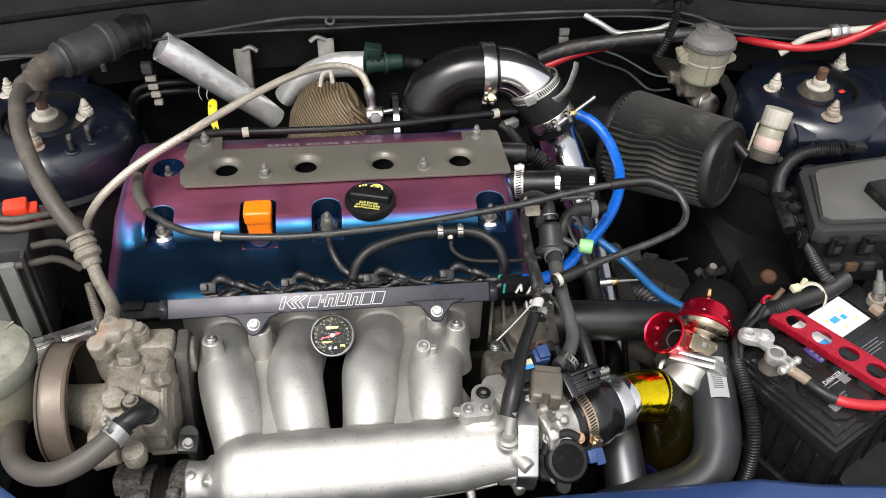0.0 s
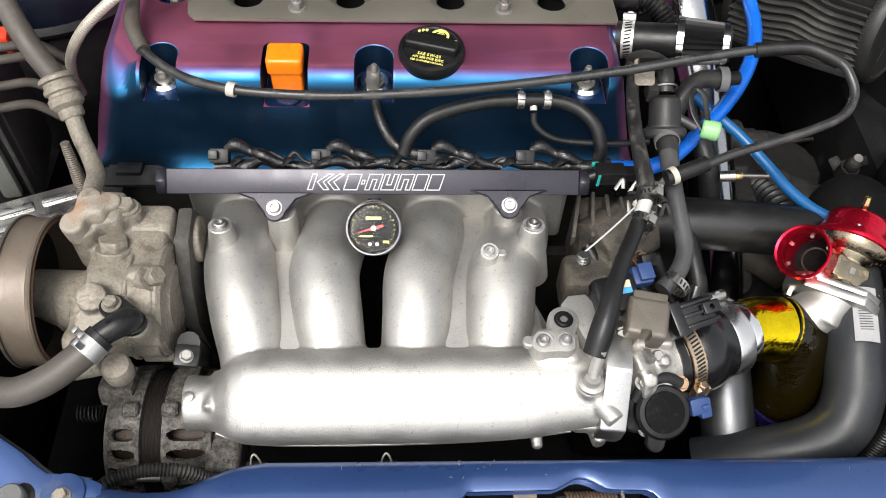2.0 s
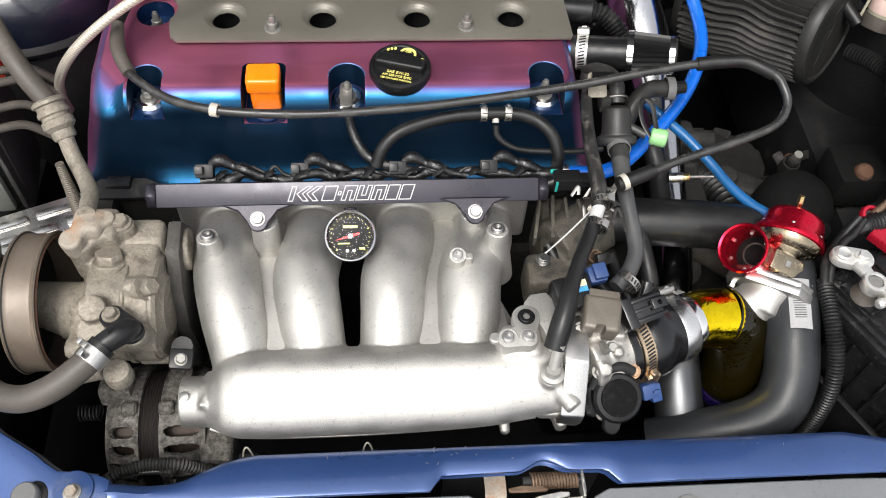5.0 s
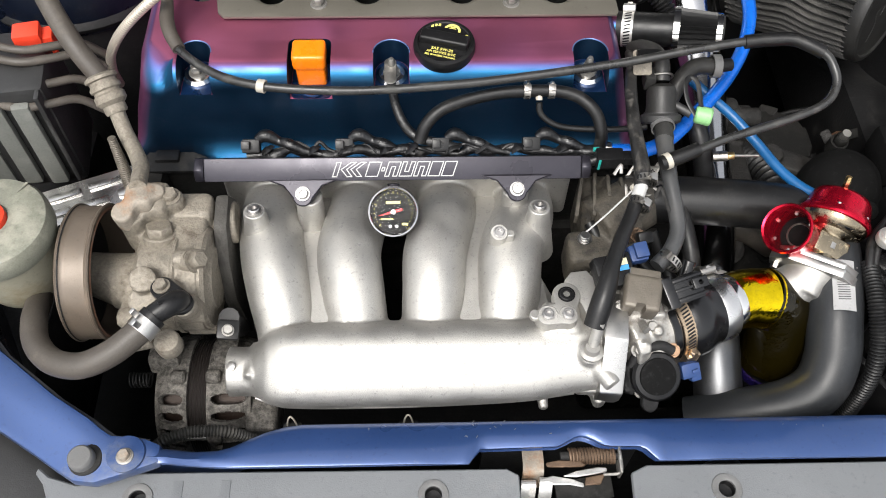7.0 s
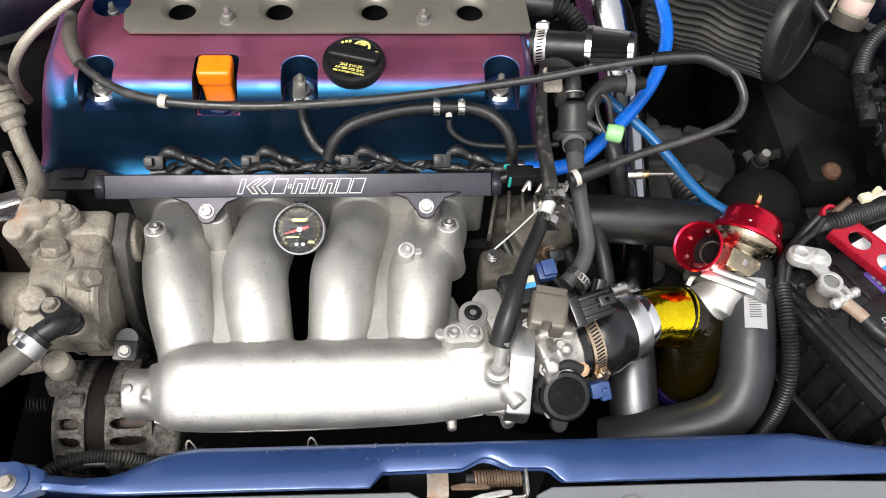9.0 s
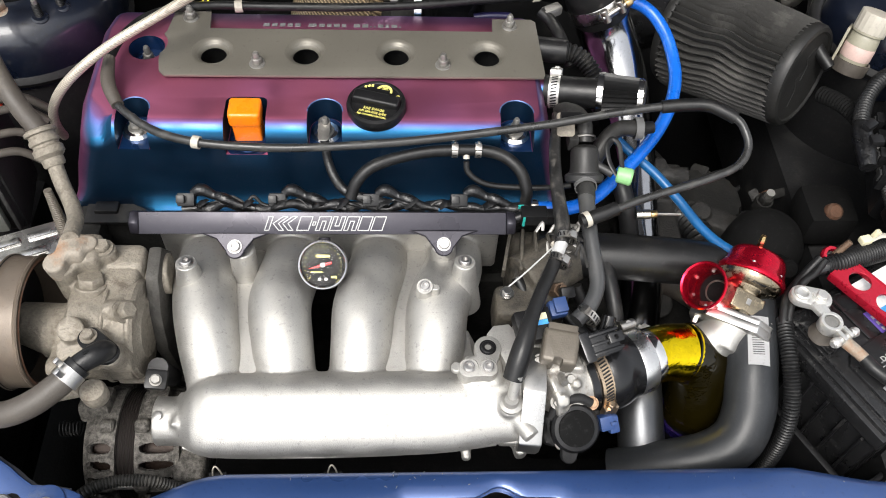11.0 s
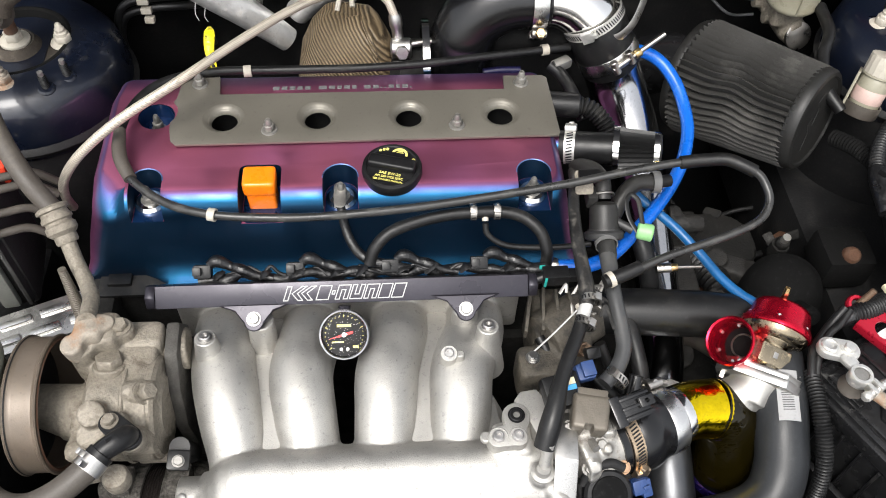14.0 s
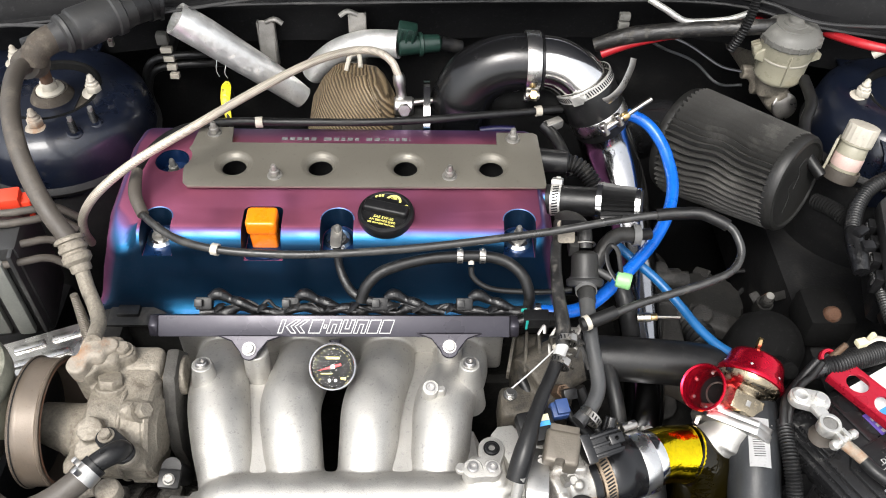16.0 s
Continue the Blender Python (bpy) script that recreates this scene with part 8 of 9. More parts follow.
single("clamp_tail", tube([(0.268, 0.960, 0.902), (0.284, 0.962, 0.905), (0.300, 0.974, 0.914), (0.311, 0.990, 0.930), (0.314, 0.997, 0.940)], 0.0055, 8, 6, flat=0.12, flat_up=(0.7, -0.6, 0.2)), STEEL, "long slotted clamp tail standing free", "clamp tail")
tbolt_clamp("t_bolt_clamp", (0.281, 0.985, 0.865), CD, 0.0352, (0.25, -0.93, 0.35), 0.016, 0.042)
single("violet_tube", tube([(0.135, 0.965, 0.855), (0.155, 0.967, 0.856), (0.178, 0.968, 0.855)], 0.0045, 10, 5), mat("violet_rubber", (0.006, 0.005, 0.035), 0.45), "short violet tube behind the cover", "hose")

# heater hoses at the left rear
ah = thing("connector_barrel", (-0.31, 1.03, 0.96), "dusty black plastic barrel connector with ribs", "connector")
bd = (Vector((-0.282, 1.052, 0.966)) - Vector((-0.345, 0.992, 0.966))).normalized()
part("barrel", lathe([(0, -0.012), (0.018, -0.012), (0.020, -0.002), (0.025, 0), (0.0265, 0.004), (0.0245, 0.006), (0.0245, 0.012), (0.0275, 0.014), (0.0285, 0.018), (0.0275, 0.060), (0.030, 0.062), (0.030, 0.071), (0.0265, 0.073), (0.0245, 0.090), (0, 0.090)], None, None, 32, m=basis((-0.345, 0.992, 0.966), bd) @ Matrix.Diagonal((0.86, 0.86, 1, 1))), BOXPL, ah)
part("elbow", tube([(-0.374, 0.965, 0.944), (-0.370, 0.972, 0.957), (-0.358, 0.981, 0.965), (-0.338, 0.998, 0.966)], [0.0145, 0.0155, 0.016, 0.0155], 22, 6), DUSTBROWN, ah)
part("tab", box((-0.377, 0.975, 0.965), (0.014, 0.010, 0.016), 0.003, (0, 0, 40)), BOXPL, ah)
part("end_collar", tube([(-0.283, 1.052, 0.966), (-0.268, 1.064, 0.966), (-0.25, 1.072, 0.962)], [0.022, 0.0225, 0.0205], 24, 5), PLASTIC, ah)
part("collar_ring", lathe([(0.0225, -0.002), (0.0245, -0.002), (0.0245, 0.002), (0.0225, 0.002)], (-0.268, 1.064, 0.966), bd, 28), PLASTIC, ah)
part("collar_ring", lathe([(0.021, -0.002), (0.023, -0.002), (0.023, 0.002), (0.021, 0.002)], (-0.253, 1.071, 0.963), (0.9, 0.4, -0.1), 28), PLASTIC, ah)
part("clip", box((-0.3, 1.012, 0.945), (0.006, 0.006, 0.012), 0.001), STEEL, ah)
wc = thing("white_connector", (-0.268, 1.085, 0.85), "stack of cream plastic connectors on the bulkhead", "connector")
for k in range(4):
    part("block", box((-0.268 + 0.002 * k, 1.085 - 0.003 * k, 0.888 - 0.011 * k), (0.0145 - 0.001 * k, 0.009, 0.0075), 0.0012, (-10, 0, 0)), WHITEPL, wc)
part("top", box((-0.271, 1.088, 0.903), (0.015, 0.012, 0.016), 0.003), GREYCAP, wc)
part("post", box((-0.268, 1.15, 0.88), (0.012, 0.13, 0.012), 0.002), DARK, wc)
for k, dz in enumerate((0.0, -0.014)):
    single("loop_cable", tube([(-0.295 - 0.004 * k, 1.075, 0.78), (-0.297, 1.08, 0.84 + dz), (-0.285, 1.085, 0.866 + dz), (-0.255, 1.09, 0.872 + dz), (-0.215, 1.10, 0.868 + dz), (-0.18, 1.13, 0.85 + dz)], 0.005, 10, 6), RUBBER, "black cable looping on the bulkhead", "cable", group="bulkhead cables")
for x, z0, hook in ((-0.139, 0.905, 1), (-0.02, 0.918, -1)):
    hb = thing("hanger_bracket", (x, 1.125, 0.87), "dull zinc hanger bracket on the bulkhead", "bracket", "hanger brackets")
    part("strip", prism([rrect(-0.0105, -0.07, 0.0105, 0.0, 0.002, 3)], 0.003, basis((x, 1.124, z0), (0, -0.97, 0.2), (0, 0.1, 1)), 0.001, 1), DULL, hb)
    for s in (-1, 1):
        part("edge", box((x + s * 0.0105, 1.121, z0 - 0.033), (0.0022, 0.009, 0.066), 0.0006), DULL, hb)
    part("hook", tube([(x, 1.122, z0 - 0.002), (x + hook * 0.012, 1.120, z0 + 0.004), (x + hook * 0.022, 1.119, z0 - 0.002)], 0.0035, 8, 5), DULL, hb)
    part("arm", box((x, 1.17, z0 - 0.06), (0.014, 0.10, 0.006), 0.001), DARK, hb)
yt = thing("tape_tag", (-0.165, 0.96, 0.89), "strip of bright yellow tape on a thin cable", "tape")
part("tape", tube([(-0.168, 0.99, 0.905), (-0.166, 0.975, 0.908), (-0.165, 0.955, 0.898), (-0.158, 0.935, 0.885)], [0.0026, 0.0058, 0.0050, 0.0022], 9, 5, flat=0.5), YWIRE, yt)
part("cable", tube([(-0.172, 1.02, 0.86), (-0.168, 0.99, 0.90), (-0.165, 0.955, 0.8955), (-0.156, 0.93, 0.882)], 0.0025, 8, 6), RUBBER, yt)

# exhaust manifold shadow and rear pipework
single("exhaust_manifold", cast(add(tube([(-0.17, 0.975, 0.74), (-0.10, 1.02, 0.75), (-0.04, 1.03, 0.74)], 0.025, 20, 6), tube([(0.1, 0.975, 0.74), (0.04, 1.02, 0.75), (0.0, 1.03, 0.74)], 0.025, 20, 6), box((-0.03, 0.968, 0.74), (0.40, 0.014, 0.07), 0.003)), 0.005, 2), RUST, "dark rusty exhaust manifold behind the head", "exhaust manifold")

# settle the rear pieces
for ob, d in ((fo2, (-0.008, -0.006, -0.005)), (gn, (-0.011, -0.010, -0.004)), (wc, (0.004, 0.004, -0.006))):
    ob.location += V(*d)

# ---- air filter ----
A0, A1 = Vector((0.410, 1.016, 0.80)), Vector((0.513, 0.906, 0.826))
AD = (A1 - A0).normalized()
af = thing("air_filter", tuple(A0), "large black pleated cone air filter with a rubber end cap", "air filter")
part("pleats", pleated(A0 + AD * 0.004, A1 - AD * 0.004, 0.0665, 0.0570, 50, 0.0058, 28, 0.06), PLEAT, af, smooth=20)
part("end_cap", lathe([(0.0585, -0.009), (0.0610, -0.008), (0.0620, -0.004), (0.0615, 0.003), (0.0590, 0.0065), (0.0545, 0.0075), (0.0525, 0.0050), (0.0500, 0.0045), (0, 0.0045)], A1, AD, 56), FILTCAP, af)
part("base_ring", lathe([(0.0, 0), (0.068, 0), (0.0695, 0.003), (0.0695, 0.009), (0.0690, 0.011), (0.066, 0.012)], A0 - AD * 0.006, AD, 56), FILTCAP, af)
CM = basis(A1 + AD * 0.0042, AD)
part("embossing", add(tube([CM @ V(-0.022, -0.030, 0), CM @ V(-0.012, -0.012, 0), CM @ V(-0.016, 0.004, 0), CM @ V(-0.002, 0.006, 0)], 0.0008, 6, 4), tube([CM @ V(-0.004, -0.004, 0), CM @ V(0.006, 0.012, 0), CM @ V(0.002, 0.024, 0), CM @ V(0.016, 0.030, 0)], 0.0008, 6, 4)), FILTCAP, af)
single("filter_pipe", tube([A0 + AD * 0.002, A0 - AD * 0.05, A0 - AD * 0.09 + V(-0.02, 0, -0.05)], 0.038, 28, 6), GLOSS, "dark intake pipe behind the air filter", "pipe")

# ---- brake and clutch fluid reservoirs ----
bx, by = 0.513, 1.022
brr = thing("brake_reservoir", (bx, by, 0.87), "translucent brake fluid reservoir with a ribbed grey cap", "reservoir")
brcap = part("cap", lathe([(0.0395, 0.944), (0.0415, 0.946), (0.0418, 0.953), (0.0400, 0.9555), (0.0385, 0.958), (0.034, 0.963), (0.026, 0.9660), (0.0255, 0.9672), (0.017, 0.9685), (0.0165, 0.9700), (0.011, 0.971), (0.0105, 0.9745), (0.008, 0.976), (0, 0.9765)], (bx, by, 0), (0, 0, 1), 52), GREYCAP, brr, "grey-green ribbed screw cap")
for k in range(20):
    part("grip_rib", box((0, 0, 0), (0.0025, 0.0040, 0.009), 0.0008, m=Matrix.Translation((bx, by, 0.9495)) @ Matrix.Rotation(2 * math.pi * k / 20, 4, "Z") @ Matrix.Translation((0.0417, 0, 0))), GREYCAP, brcap)
part("tank", lathe([(0, 0.886), (0.032, 0.886), (0.0345, 0.889), (0.0352, 0.893), (0.0345, 0.896), (0.0358, 0.920), (0.0378, 0.930), (0.0388, 0.945), (0, 0.945)], (bx, by, 0), (0, 0, 1), 48), TRANSL, brr, "translucent yellowed tank")
part("fluid_line", lathe([(0.0359, 0.9195), (0.0366, 0.9205), (0.0366, 0.9225), (0.0362, 0.9235)], (bx, by, 0), (0, 0, 1), 48), WHITEPL, brr)
part("seam", box((bx - 0.006, by - 0.0365, 0.914), (0.0025, 0.003, 0.048), 0.0008, (4, 0, 0)), TRANSL, brr)
for s in (-1, 1):
    part("ear", prism([[(0, 0), (0.014, 0.006), (0.014, 0.014), (0, 0.024)]], 0.005, basis((bx + s * 0.033, by - 0.008, 0.914), (0, -1, 0), (0, 0, 1)) @ Matrix.Diagonal((s, 1, 1, 1)), 0.001, 1), TRANSL, brr)
for k in range(3):
    part("side_rib", box((bx - 0.041, by - 0.004 + 0.006 * k, 0.926), (0.012, 0.0016, 0.022), 0.0005, (0, -20, 0)), TRANSL, brr)
mc = thing("master_cylinder", (0.52, 1.05, 0.83), "grey alloy brake master cylinder under its reservoir", "master cylinder")
part("casting", cast(add(rod((0.525, 1.015, 0.848), (0.50, 1.20, 0.848), 0.018), rod((0.529, 1.008, 0.846), (0.525, 1.02, 0.846), 0.0165), box((0.512, 1.03, 0.873), (0.04, 0.04, 0.036), 0.006), rod((0.49, 1.035, 0.855), (0.512, 1.035, 0.855), 0.009), rod((0.478, 1.05, 0.87), (0.505, 1.05, 0.87), 0.010)), 0.0026, 2), DIRTY, mc)
part("end_disc", lathe([(0.0175, 0), (0.0175, 0.004), (0.0155, 0.005), (0, 0.005)], (0.530, 1.008, 0.846), (0.13, -0.9, 0.42), 28), STEEL, mc, "dull steel end disc")
part("brake_line", tube([(0.48, 1.04, 0.855), (0.45, 1.05, 0.85), (0.42, 1.08, 0.865), (0.38, 1.10, 0.872), (0.34, 1.13, 0.88)], 0.0020, 8, 6), DULLPIPE, mc)
part("brake_line", tube([(0.478, 1.05, 0.87), (0.45, 1.06, 0.872), (0.41, 1.09, 0.885), (0.36, 1.12, 0.89)], 0.0020, 8, 6), DULLPIPE, mc)
cx, cy = 0.575, 0.912
crr = thing("clutch_reservoir", (cx, cy, 0.84), "small cream clutch fluid reservoir in a clear bracket", "reservoir")
CR0 = Vector((0.566, 0.905, 0.838))
CRM = basis(CR0, Vector((0.583, 0.928, 0.912)) - CR0) @ Matrix.Scale(0.8, 4)
scallop = [(0.0222 + 0.0009 * (k % 2), 2 * math.pi * k / 36) for k in range(36)]
part("cap", prism([[(r * math.cos(a), r * math.sin(a)) for r, a in scallop]], 0.027, CRM @ Matrix.Translation((0, 0, 0.058)), 0.0012, 2), WHITEPL, crr, "knurled cream screw cap")
part("cap_rim", lathe([(0.019, 0.055), (0.0225, 0.0555), (0.0225, 0.0585), (0.019, 0.059)], None, None, 32, m=CRM), TRANSL, crr)
part("tank", lathe([(0, 0.006), (0.019, 0.006), (0.0208, 0.010), (0.0212, 0.038), (0.0200, 0.052), (0.0175, 0.056), (0, 0.056)], None, None, 36, m=CRM), TRANSL, crr)
part("fluid_band", lathe([(0.0213, 0.018), (0.0217, 0.019), (0.0217, 0.036), (0.0213, 0.037)], None, None, 36, m=CRM), FLUIDPINK, crr, "pinkish fluid level")
part("holder", lathe([(0.0, -0.004), (0.0240, -0.004), (0.0250, -0.002), (0.0255, 0.014), (0.0232, 0.014), (0.0225, 0.0)], None, None, 36, m=CRM), HOSE, crr, "grey holder cup")
part("bracket", box((0, 0, 0), (0.004, 0.030, 0.062), 0.0012, m=CRM @ Matrix.Translation((0.0245, -0.004, 0.024))), TRANSL, crr, "pale plastic side bracket")
part("bracket_lip", box((0, 0, 0), (0.012, 0.004, 0.058), 0.001, m=CRM @ Matrix.Translation((0.0195, -0.0195, 0.024))), TRANSL, crr)
part("stay", box((cx + 0.045, cy + 0.02, 0.83), (0.07, 0.016, 0.006), 0.001), DARK, crr)
part("feed_hose", tube([(0.545, 0.905, 0.838), (0.532, 0.935, 0.85), (0.538, 0.975, 0.862), (0.552, 1.005, 0.872), (0.555, 1.05, 0.875)], 0.0072, 14, 7), RUBBER, crr)

brr.scale = (0.9, 0.9, 0.95)
for ob in (brr, mc):
    ob.location += V(0.016, 0.050, -0.020)

# ---- cables along the bulkhead ----
rc = thing("red_cable", (0.6, 1.07, 0.92), "thick bright red battery cable along the bulkhead", "cable")
part("cable", tube([(0.30, 1.10, 0.875), (0.34, 1.10, 0.893), (0.40, 1.10, 0.908), (0.455, 1.095, 0.917), (0.505, 1.118, 0.918), (0.552, 1.112, 0.919), (0.586, 1.075, 0.924), (0.612, 1.045, 0.931), (0.640, 1.032, 0.9325), (0.674, 1.03, 0.934), (0.713, 1.03, 0.943), (0.761, 1.03, 0.967), (0.81, 1.03, 0.99)], 0.0058, 12, 7), REDCABLE, rc)
hl = thing("bulkhead_loom", (0.40, 1.09, 0.90), "thick black taped loom along the bulkhead", "wiring loom")
part("loom", tube([(0.29, 1.105, 0.885), (0.33, 1.102, 0.902), (0.377, 1.098, 0.912), (0.43, 1.09, 0.922), (0.495, 1.08, 0.932), (0.55, 1.09, 0.93)], [0.009, 0.011, 0.0105, 0.010, 0.010, 0.009], 16, 7), TAPEDUST, hl)
part("conduit", tube([(0.455, 1.068, 0.905), (0.466, 1.072, 0.93), (0.475, 1.083, 0.955), (0.478, 1.095, 0.975), (0.476, 1.115, 0.985)], 0.0055, 14, 7, rib=(0.0008, 0.0035)), RUBBER, hl)
part("fold", tube([(0.445, 1.10, 0.972), (0.46, 1.09, 0.985), (0.482, 1.09, 0.988), (0.497, 1.10, 0.975)], 0.007, 12, 6), RUBBER, hl)
wp = thing("aircon_pipe", (0.42, 1.11, 0.93), "pale grey metal pipe along the cowl", "pipe")
part("pipe", tube([(0.352, 1.115, 0.948), (0.372, 1.103, 0.941), (0.398, 1.10, 0.927), (0.425, 1.10, 0.926), (0.46, 1.10, 0.931), (0.50, 1.115, 0.938)], 0.0042, 12, 7), ZINC, wp)
wp2 = thing("aircon_line", (0.74, 1.09, 0.93), "pale metal line with a hex union", "pipe")
part("pipe", tube([(0.622, 1.037, 0.921), (0.634, 1.035, 0.932), (0.649, 1.035, 0.943), (0.671, 1.035, 0.950), (0.694, 1.035, 0.954), (0.767, 1.036, 0.958), (0.84, 1.04, 0.962)], 0.0052, 12, 7), WHITEPL, wp2)
part("union", add(prism([hexagon(0.0115)], 0.013, basis((0.684, 1.035, 0.9525), (1, 0.0, 0.1)), 0.001, 1), prism([hexagon(0.010)], 0.011, basis((0.699, 1.035, 0.9545), (1, 0.0, 0.08)), 0.001, 1)), ALU, wp2, "aluminium hex union")
cc = thing("wire_connector", (0.325, 1.12, 0.92), "small grey three-part connector on the bulkhead", "connector")
for k in range(3):
    part("block", box((0.326, 1.118 - 0.001 * k, 0.921 - 0.012 * k), (0.014, 0.008, 0.009), 0.001), GREYCAP, cc)

# ---- battery ----
C0 = Vector((0.427, 0.585, 0.0))
BT = Matrix(((0.878, -0.479, 0, C0.x), (0.479, 0.878, 0, C0.y), (0, 0, 1, 0), (0, 0, 0, 1)))
ZT = 0.788
bat = thing("battery", tuple(BT @ V(0.119, -0.064, 0.585)), "black car battery with labels and bare terminals", "battery")
def bbox(name, x0, y0, z0, x1, y1, z1, mt, bev=0.003, label="", par=None):
    return part(name, box((0, 0, 0), (x1 - x0, y1 - y0, z1 - z0), bev, m=BT @ Matrix.Translation(((x0 + x1) / 2, (y0 + y1) / 2, (z0 + z1) / 2))), mt, par or bat, label)
bbox("case", 0.004, -0.125, ZT - 0.2, 0.234, 0.014, ZT - 0.024, BATTM)
bbox("lid", 0, -0.129, ZT - 0.028, 0.238, 0.018, ZT - 0.010, BATTM, 0.003)
bbox("lid_ledge", 0.005, -0.1245, ZT - 0.011, 0.233, 0.0145, ZT - 0.005, BATTM, 0.0015)
bbox("lid_top", 0.011, -0.1185, ZT - 0.006, 0.227, 0.0095, ZT, BATTM, 0.003)
part("vent_cover", prism([[(0.022, -0.058), (0.034, -0.048), (0.224, -0.048), (0.224, -0.108), (0.036, -0.113), (0.022, -0.104)]], 0.005, BT @ Matrix.Translation((0, 0, ZT - 0.0005)), 0.0016, 2), BATTM, bat, "raised vent cover with printed warnings")
part("cover_icon", prism([rrect(0.031, -0.100, 0.043, -0.090, 0.001, 2)], 0.0005, BT @ Matrix.Translation((0, 0, ZT + 0.0044))), PRINTG, bat, "small printed square")
bbox("far_cell_lid", 0.192, -0.044, ZT - 0.001, 0.222, 0.004, ZT + 0.003, BATTM, 0.002)
bbox("terminal_pad", 0.013, -0.040, ZT - 0.001, 0.047, 0.000, ZT + 0.004, BATTM, 0.002)
bbox("ridge", 0.062, -0.046, ZT, 0.066, 0.006, ZT + 0.0025, BATTM, 0.001)
for k in range(5):
    bbox("case_rib", -0.001, -0.115 + 0.022 * k, ZT - 0.18, 0.003, -0.112 + 0.022 * k, ZT - 0.03, PLASTIC, 0.001)
    bbox("front_rib", 0.02 + 0.042 * k, -0.1275, ZT - 0.18, 0.024 + 0.042 * k, -0.124, ZT - 0.03, PLASTIC, 0.001)
bbox("sticker", 0.092, -0.036, ZT, 0.188, 0.0085, ZT + 0.0008, STICKER, 0, "white paper sticker")
bbox("sticker_print", 0.144, -0.018, ZT + 0.0008, 0.156, -0.010, ZT + 0.0012, LABELB, 0)
bbox("sticker_print", 0.160, -0.020, ZT + 0.0008, 0.167, -0.013, ZT + 0.0012, LABELB, 0)
for x, y in ((0.138, -0.012), (0.150, -0.030), (0.166, -0.010), (0.172, -0.028)):
    bbox("sticker_print", x, y, ZT + 0.0008, x + 0.005, y + 0.004, ZT + 0.0012, LABELY, 0)
bbox("blue_label", 0.080, -0.066, ZT, 0.0905, -0.022, ZT + 0.0008, PURPLE, 0, "violet maker label")
for k in range(5):
    bbox("label_print", 0.0835, -0.060 + 0.007 * k, ZT + 0.0008, 0.087, -0.056 + 0.007 * k, ZT + 0.0011, PRINTW, 0)
bbox("label_band", 0.094, -0.034, ZT + 0.0008, 0.114, -0.026, ZT + 0.0012, LABELB, 0)
part("warning_print", letters("DANGER /", 0.0075, BT @ Matrix.Translation((0.070, -0.069, ZT + 0.0047))), PRINTW, bat, "white warning word")
bbox("underline", 0.046, -0.0755, ZT + 0.0045, 0.105, -0.0748, ZT + 0.0049, PRINTW, 0)
for x, y, w, h in ((0.072, -0.076, 0.012, 0.012), (0.050, -0.071, 0.016, 0.0012), (0.050, -0.075, 0.012, 0.0012), (0.090, -0.072, 0.020, 0.0010), (0.090, -0.0755, 0.016, 0.0010), (0.090, -0.079, 0.018, 0.0010), (0.052, -0.088, 0.012, 0.0012), (0.052, -0.092, 0.009, 0.0012), (0.134, -0.060, 0.03, 0.0010), (0.134, -0.064, 0.026, 0.0010), (0.134, -0.068, 0.03, 0.0010), (0.134, -0.072, 0.02, 0.0010)):
    bbox("print", x, y - h / 2, ZT + 0.0045, x + w, y + h / 2, ZT + 0.0050, PRINTG, 0)
for k in range(4):
    bbox("print", 0.140 + 0.016 * k, -0.100, ZT + 0.0045, 0.148 + 0.016 * k, -0.090, ZT + 0.0050, LABELY, 0)
BB = BT @ Matrix.Translation((0.0895, 0.002, 0)) @ Matrix.Rotation(radians(7.8), 4, "Z")
tr = thing("battery_clamp_bar", tuple(BB @ V(0, -0.06, ZT)), "red painted battery hold-down bar with round holes", "hold-down bar")
bar = part("bar", prism([rrect(-0.0155, -0.235, 0.0155, 0.024, 0.004)] + [circle(0, -0.0325 * k, 0.0112, 24) for k in range(7)], 0.003, BB @ Matrix.Translation((0, 0, ZT + 0.017)), 0.0008, 1), REDPAINT, tr)
for s in (-1, 1):
    part("lip", box((0, 0, 0), (0.003, 0.258, 0.010), 0.001, m=BB @ Matrix.Translation((s * 0.0155, -0.105, ZT + 0.0155))), REDPAINT, bar)


tm = thing("battery_terminal", tuple(BT @ V(0.022, -0.021, ZT)), "dusty zinc battery terminal clamp with two bolts", "terminal")
P = (0.0235, -0.020)
part("post_base", lathe([(0.0135, 0.003), (0.0125, 0.007), (0.0108, 0.009), (0.0102, 0.019), (0, 0.019)], BT @ V(*P, ZT), (0, 0, 1), 28), HOSE, tm, "dusty moulded post base")
part("post", rod(BT @ V(*P, ZT + 0.015), BT @ V(*P, ZT + 0.0275), 0.0070, 0.0066, 24), DULL, tm)
clampring = part("clamp", lathe([(0.0070, 0.0165), (0.0102, 0.0165), (0.0108, 0.0175), (0.0108, 0.0275), (0.0102, 0.029), (0.0076, 0.029), (0.0070, 0.028)], BT @ V(*P, ZT), (0, 0, 1), 36), ZINC, tm)
LUG = [(0.0255, 0.0185), (0.0385, 0.0060)]
part("ring_lug", prism([circle(LUG[0][0], LUG[0][1], 0.0108, 14, 45, 225) + circle(LUG[1][0], LUG[1][1], 0.0112, 14, 225, 405)], 0.009, BT @ Matrix.Translation((0, 0, ZT + 0.0135)), 0.0022, 2), ZINC, tm, "bright two-bolt lug")
part("lug_neck", box((0, 0, 0), (0.012, 0.016, 0.007), 0.002, m=BT @ Matrix.Translation((0.030, -0.002, ZT + 0.020))), ZINC, tm)
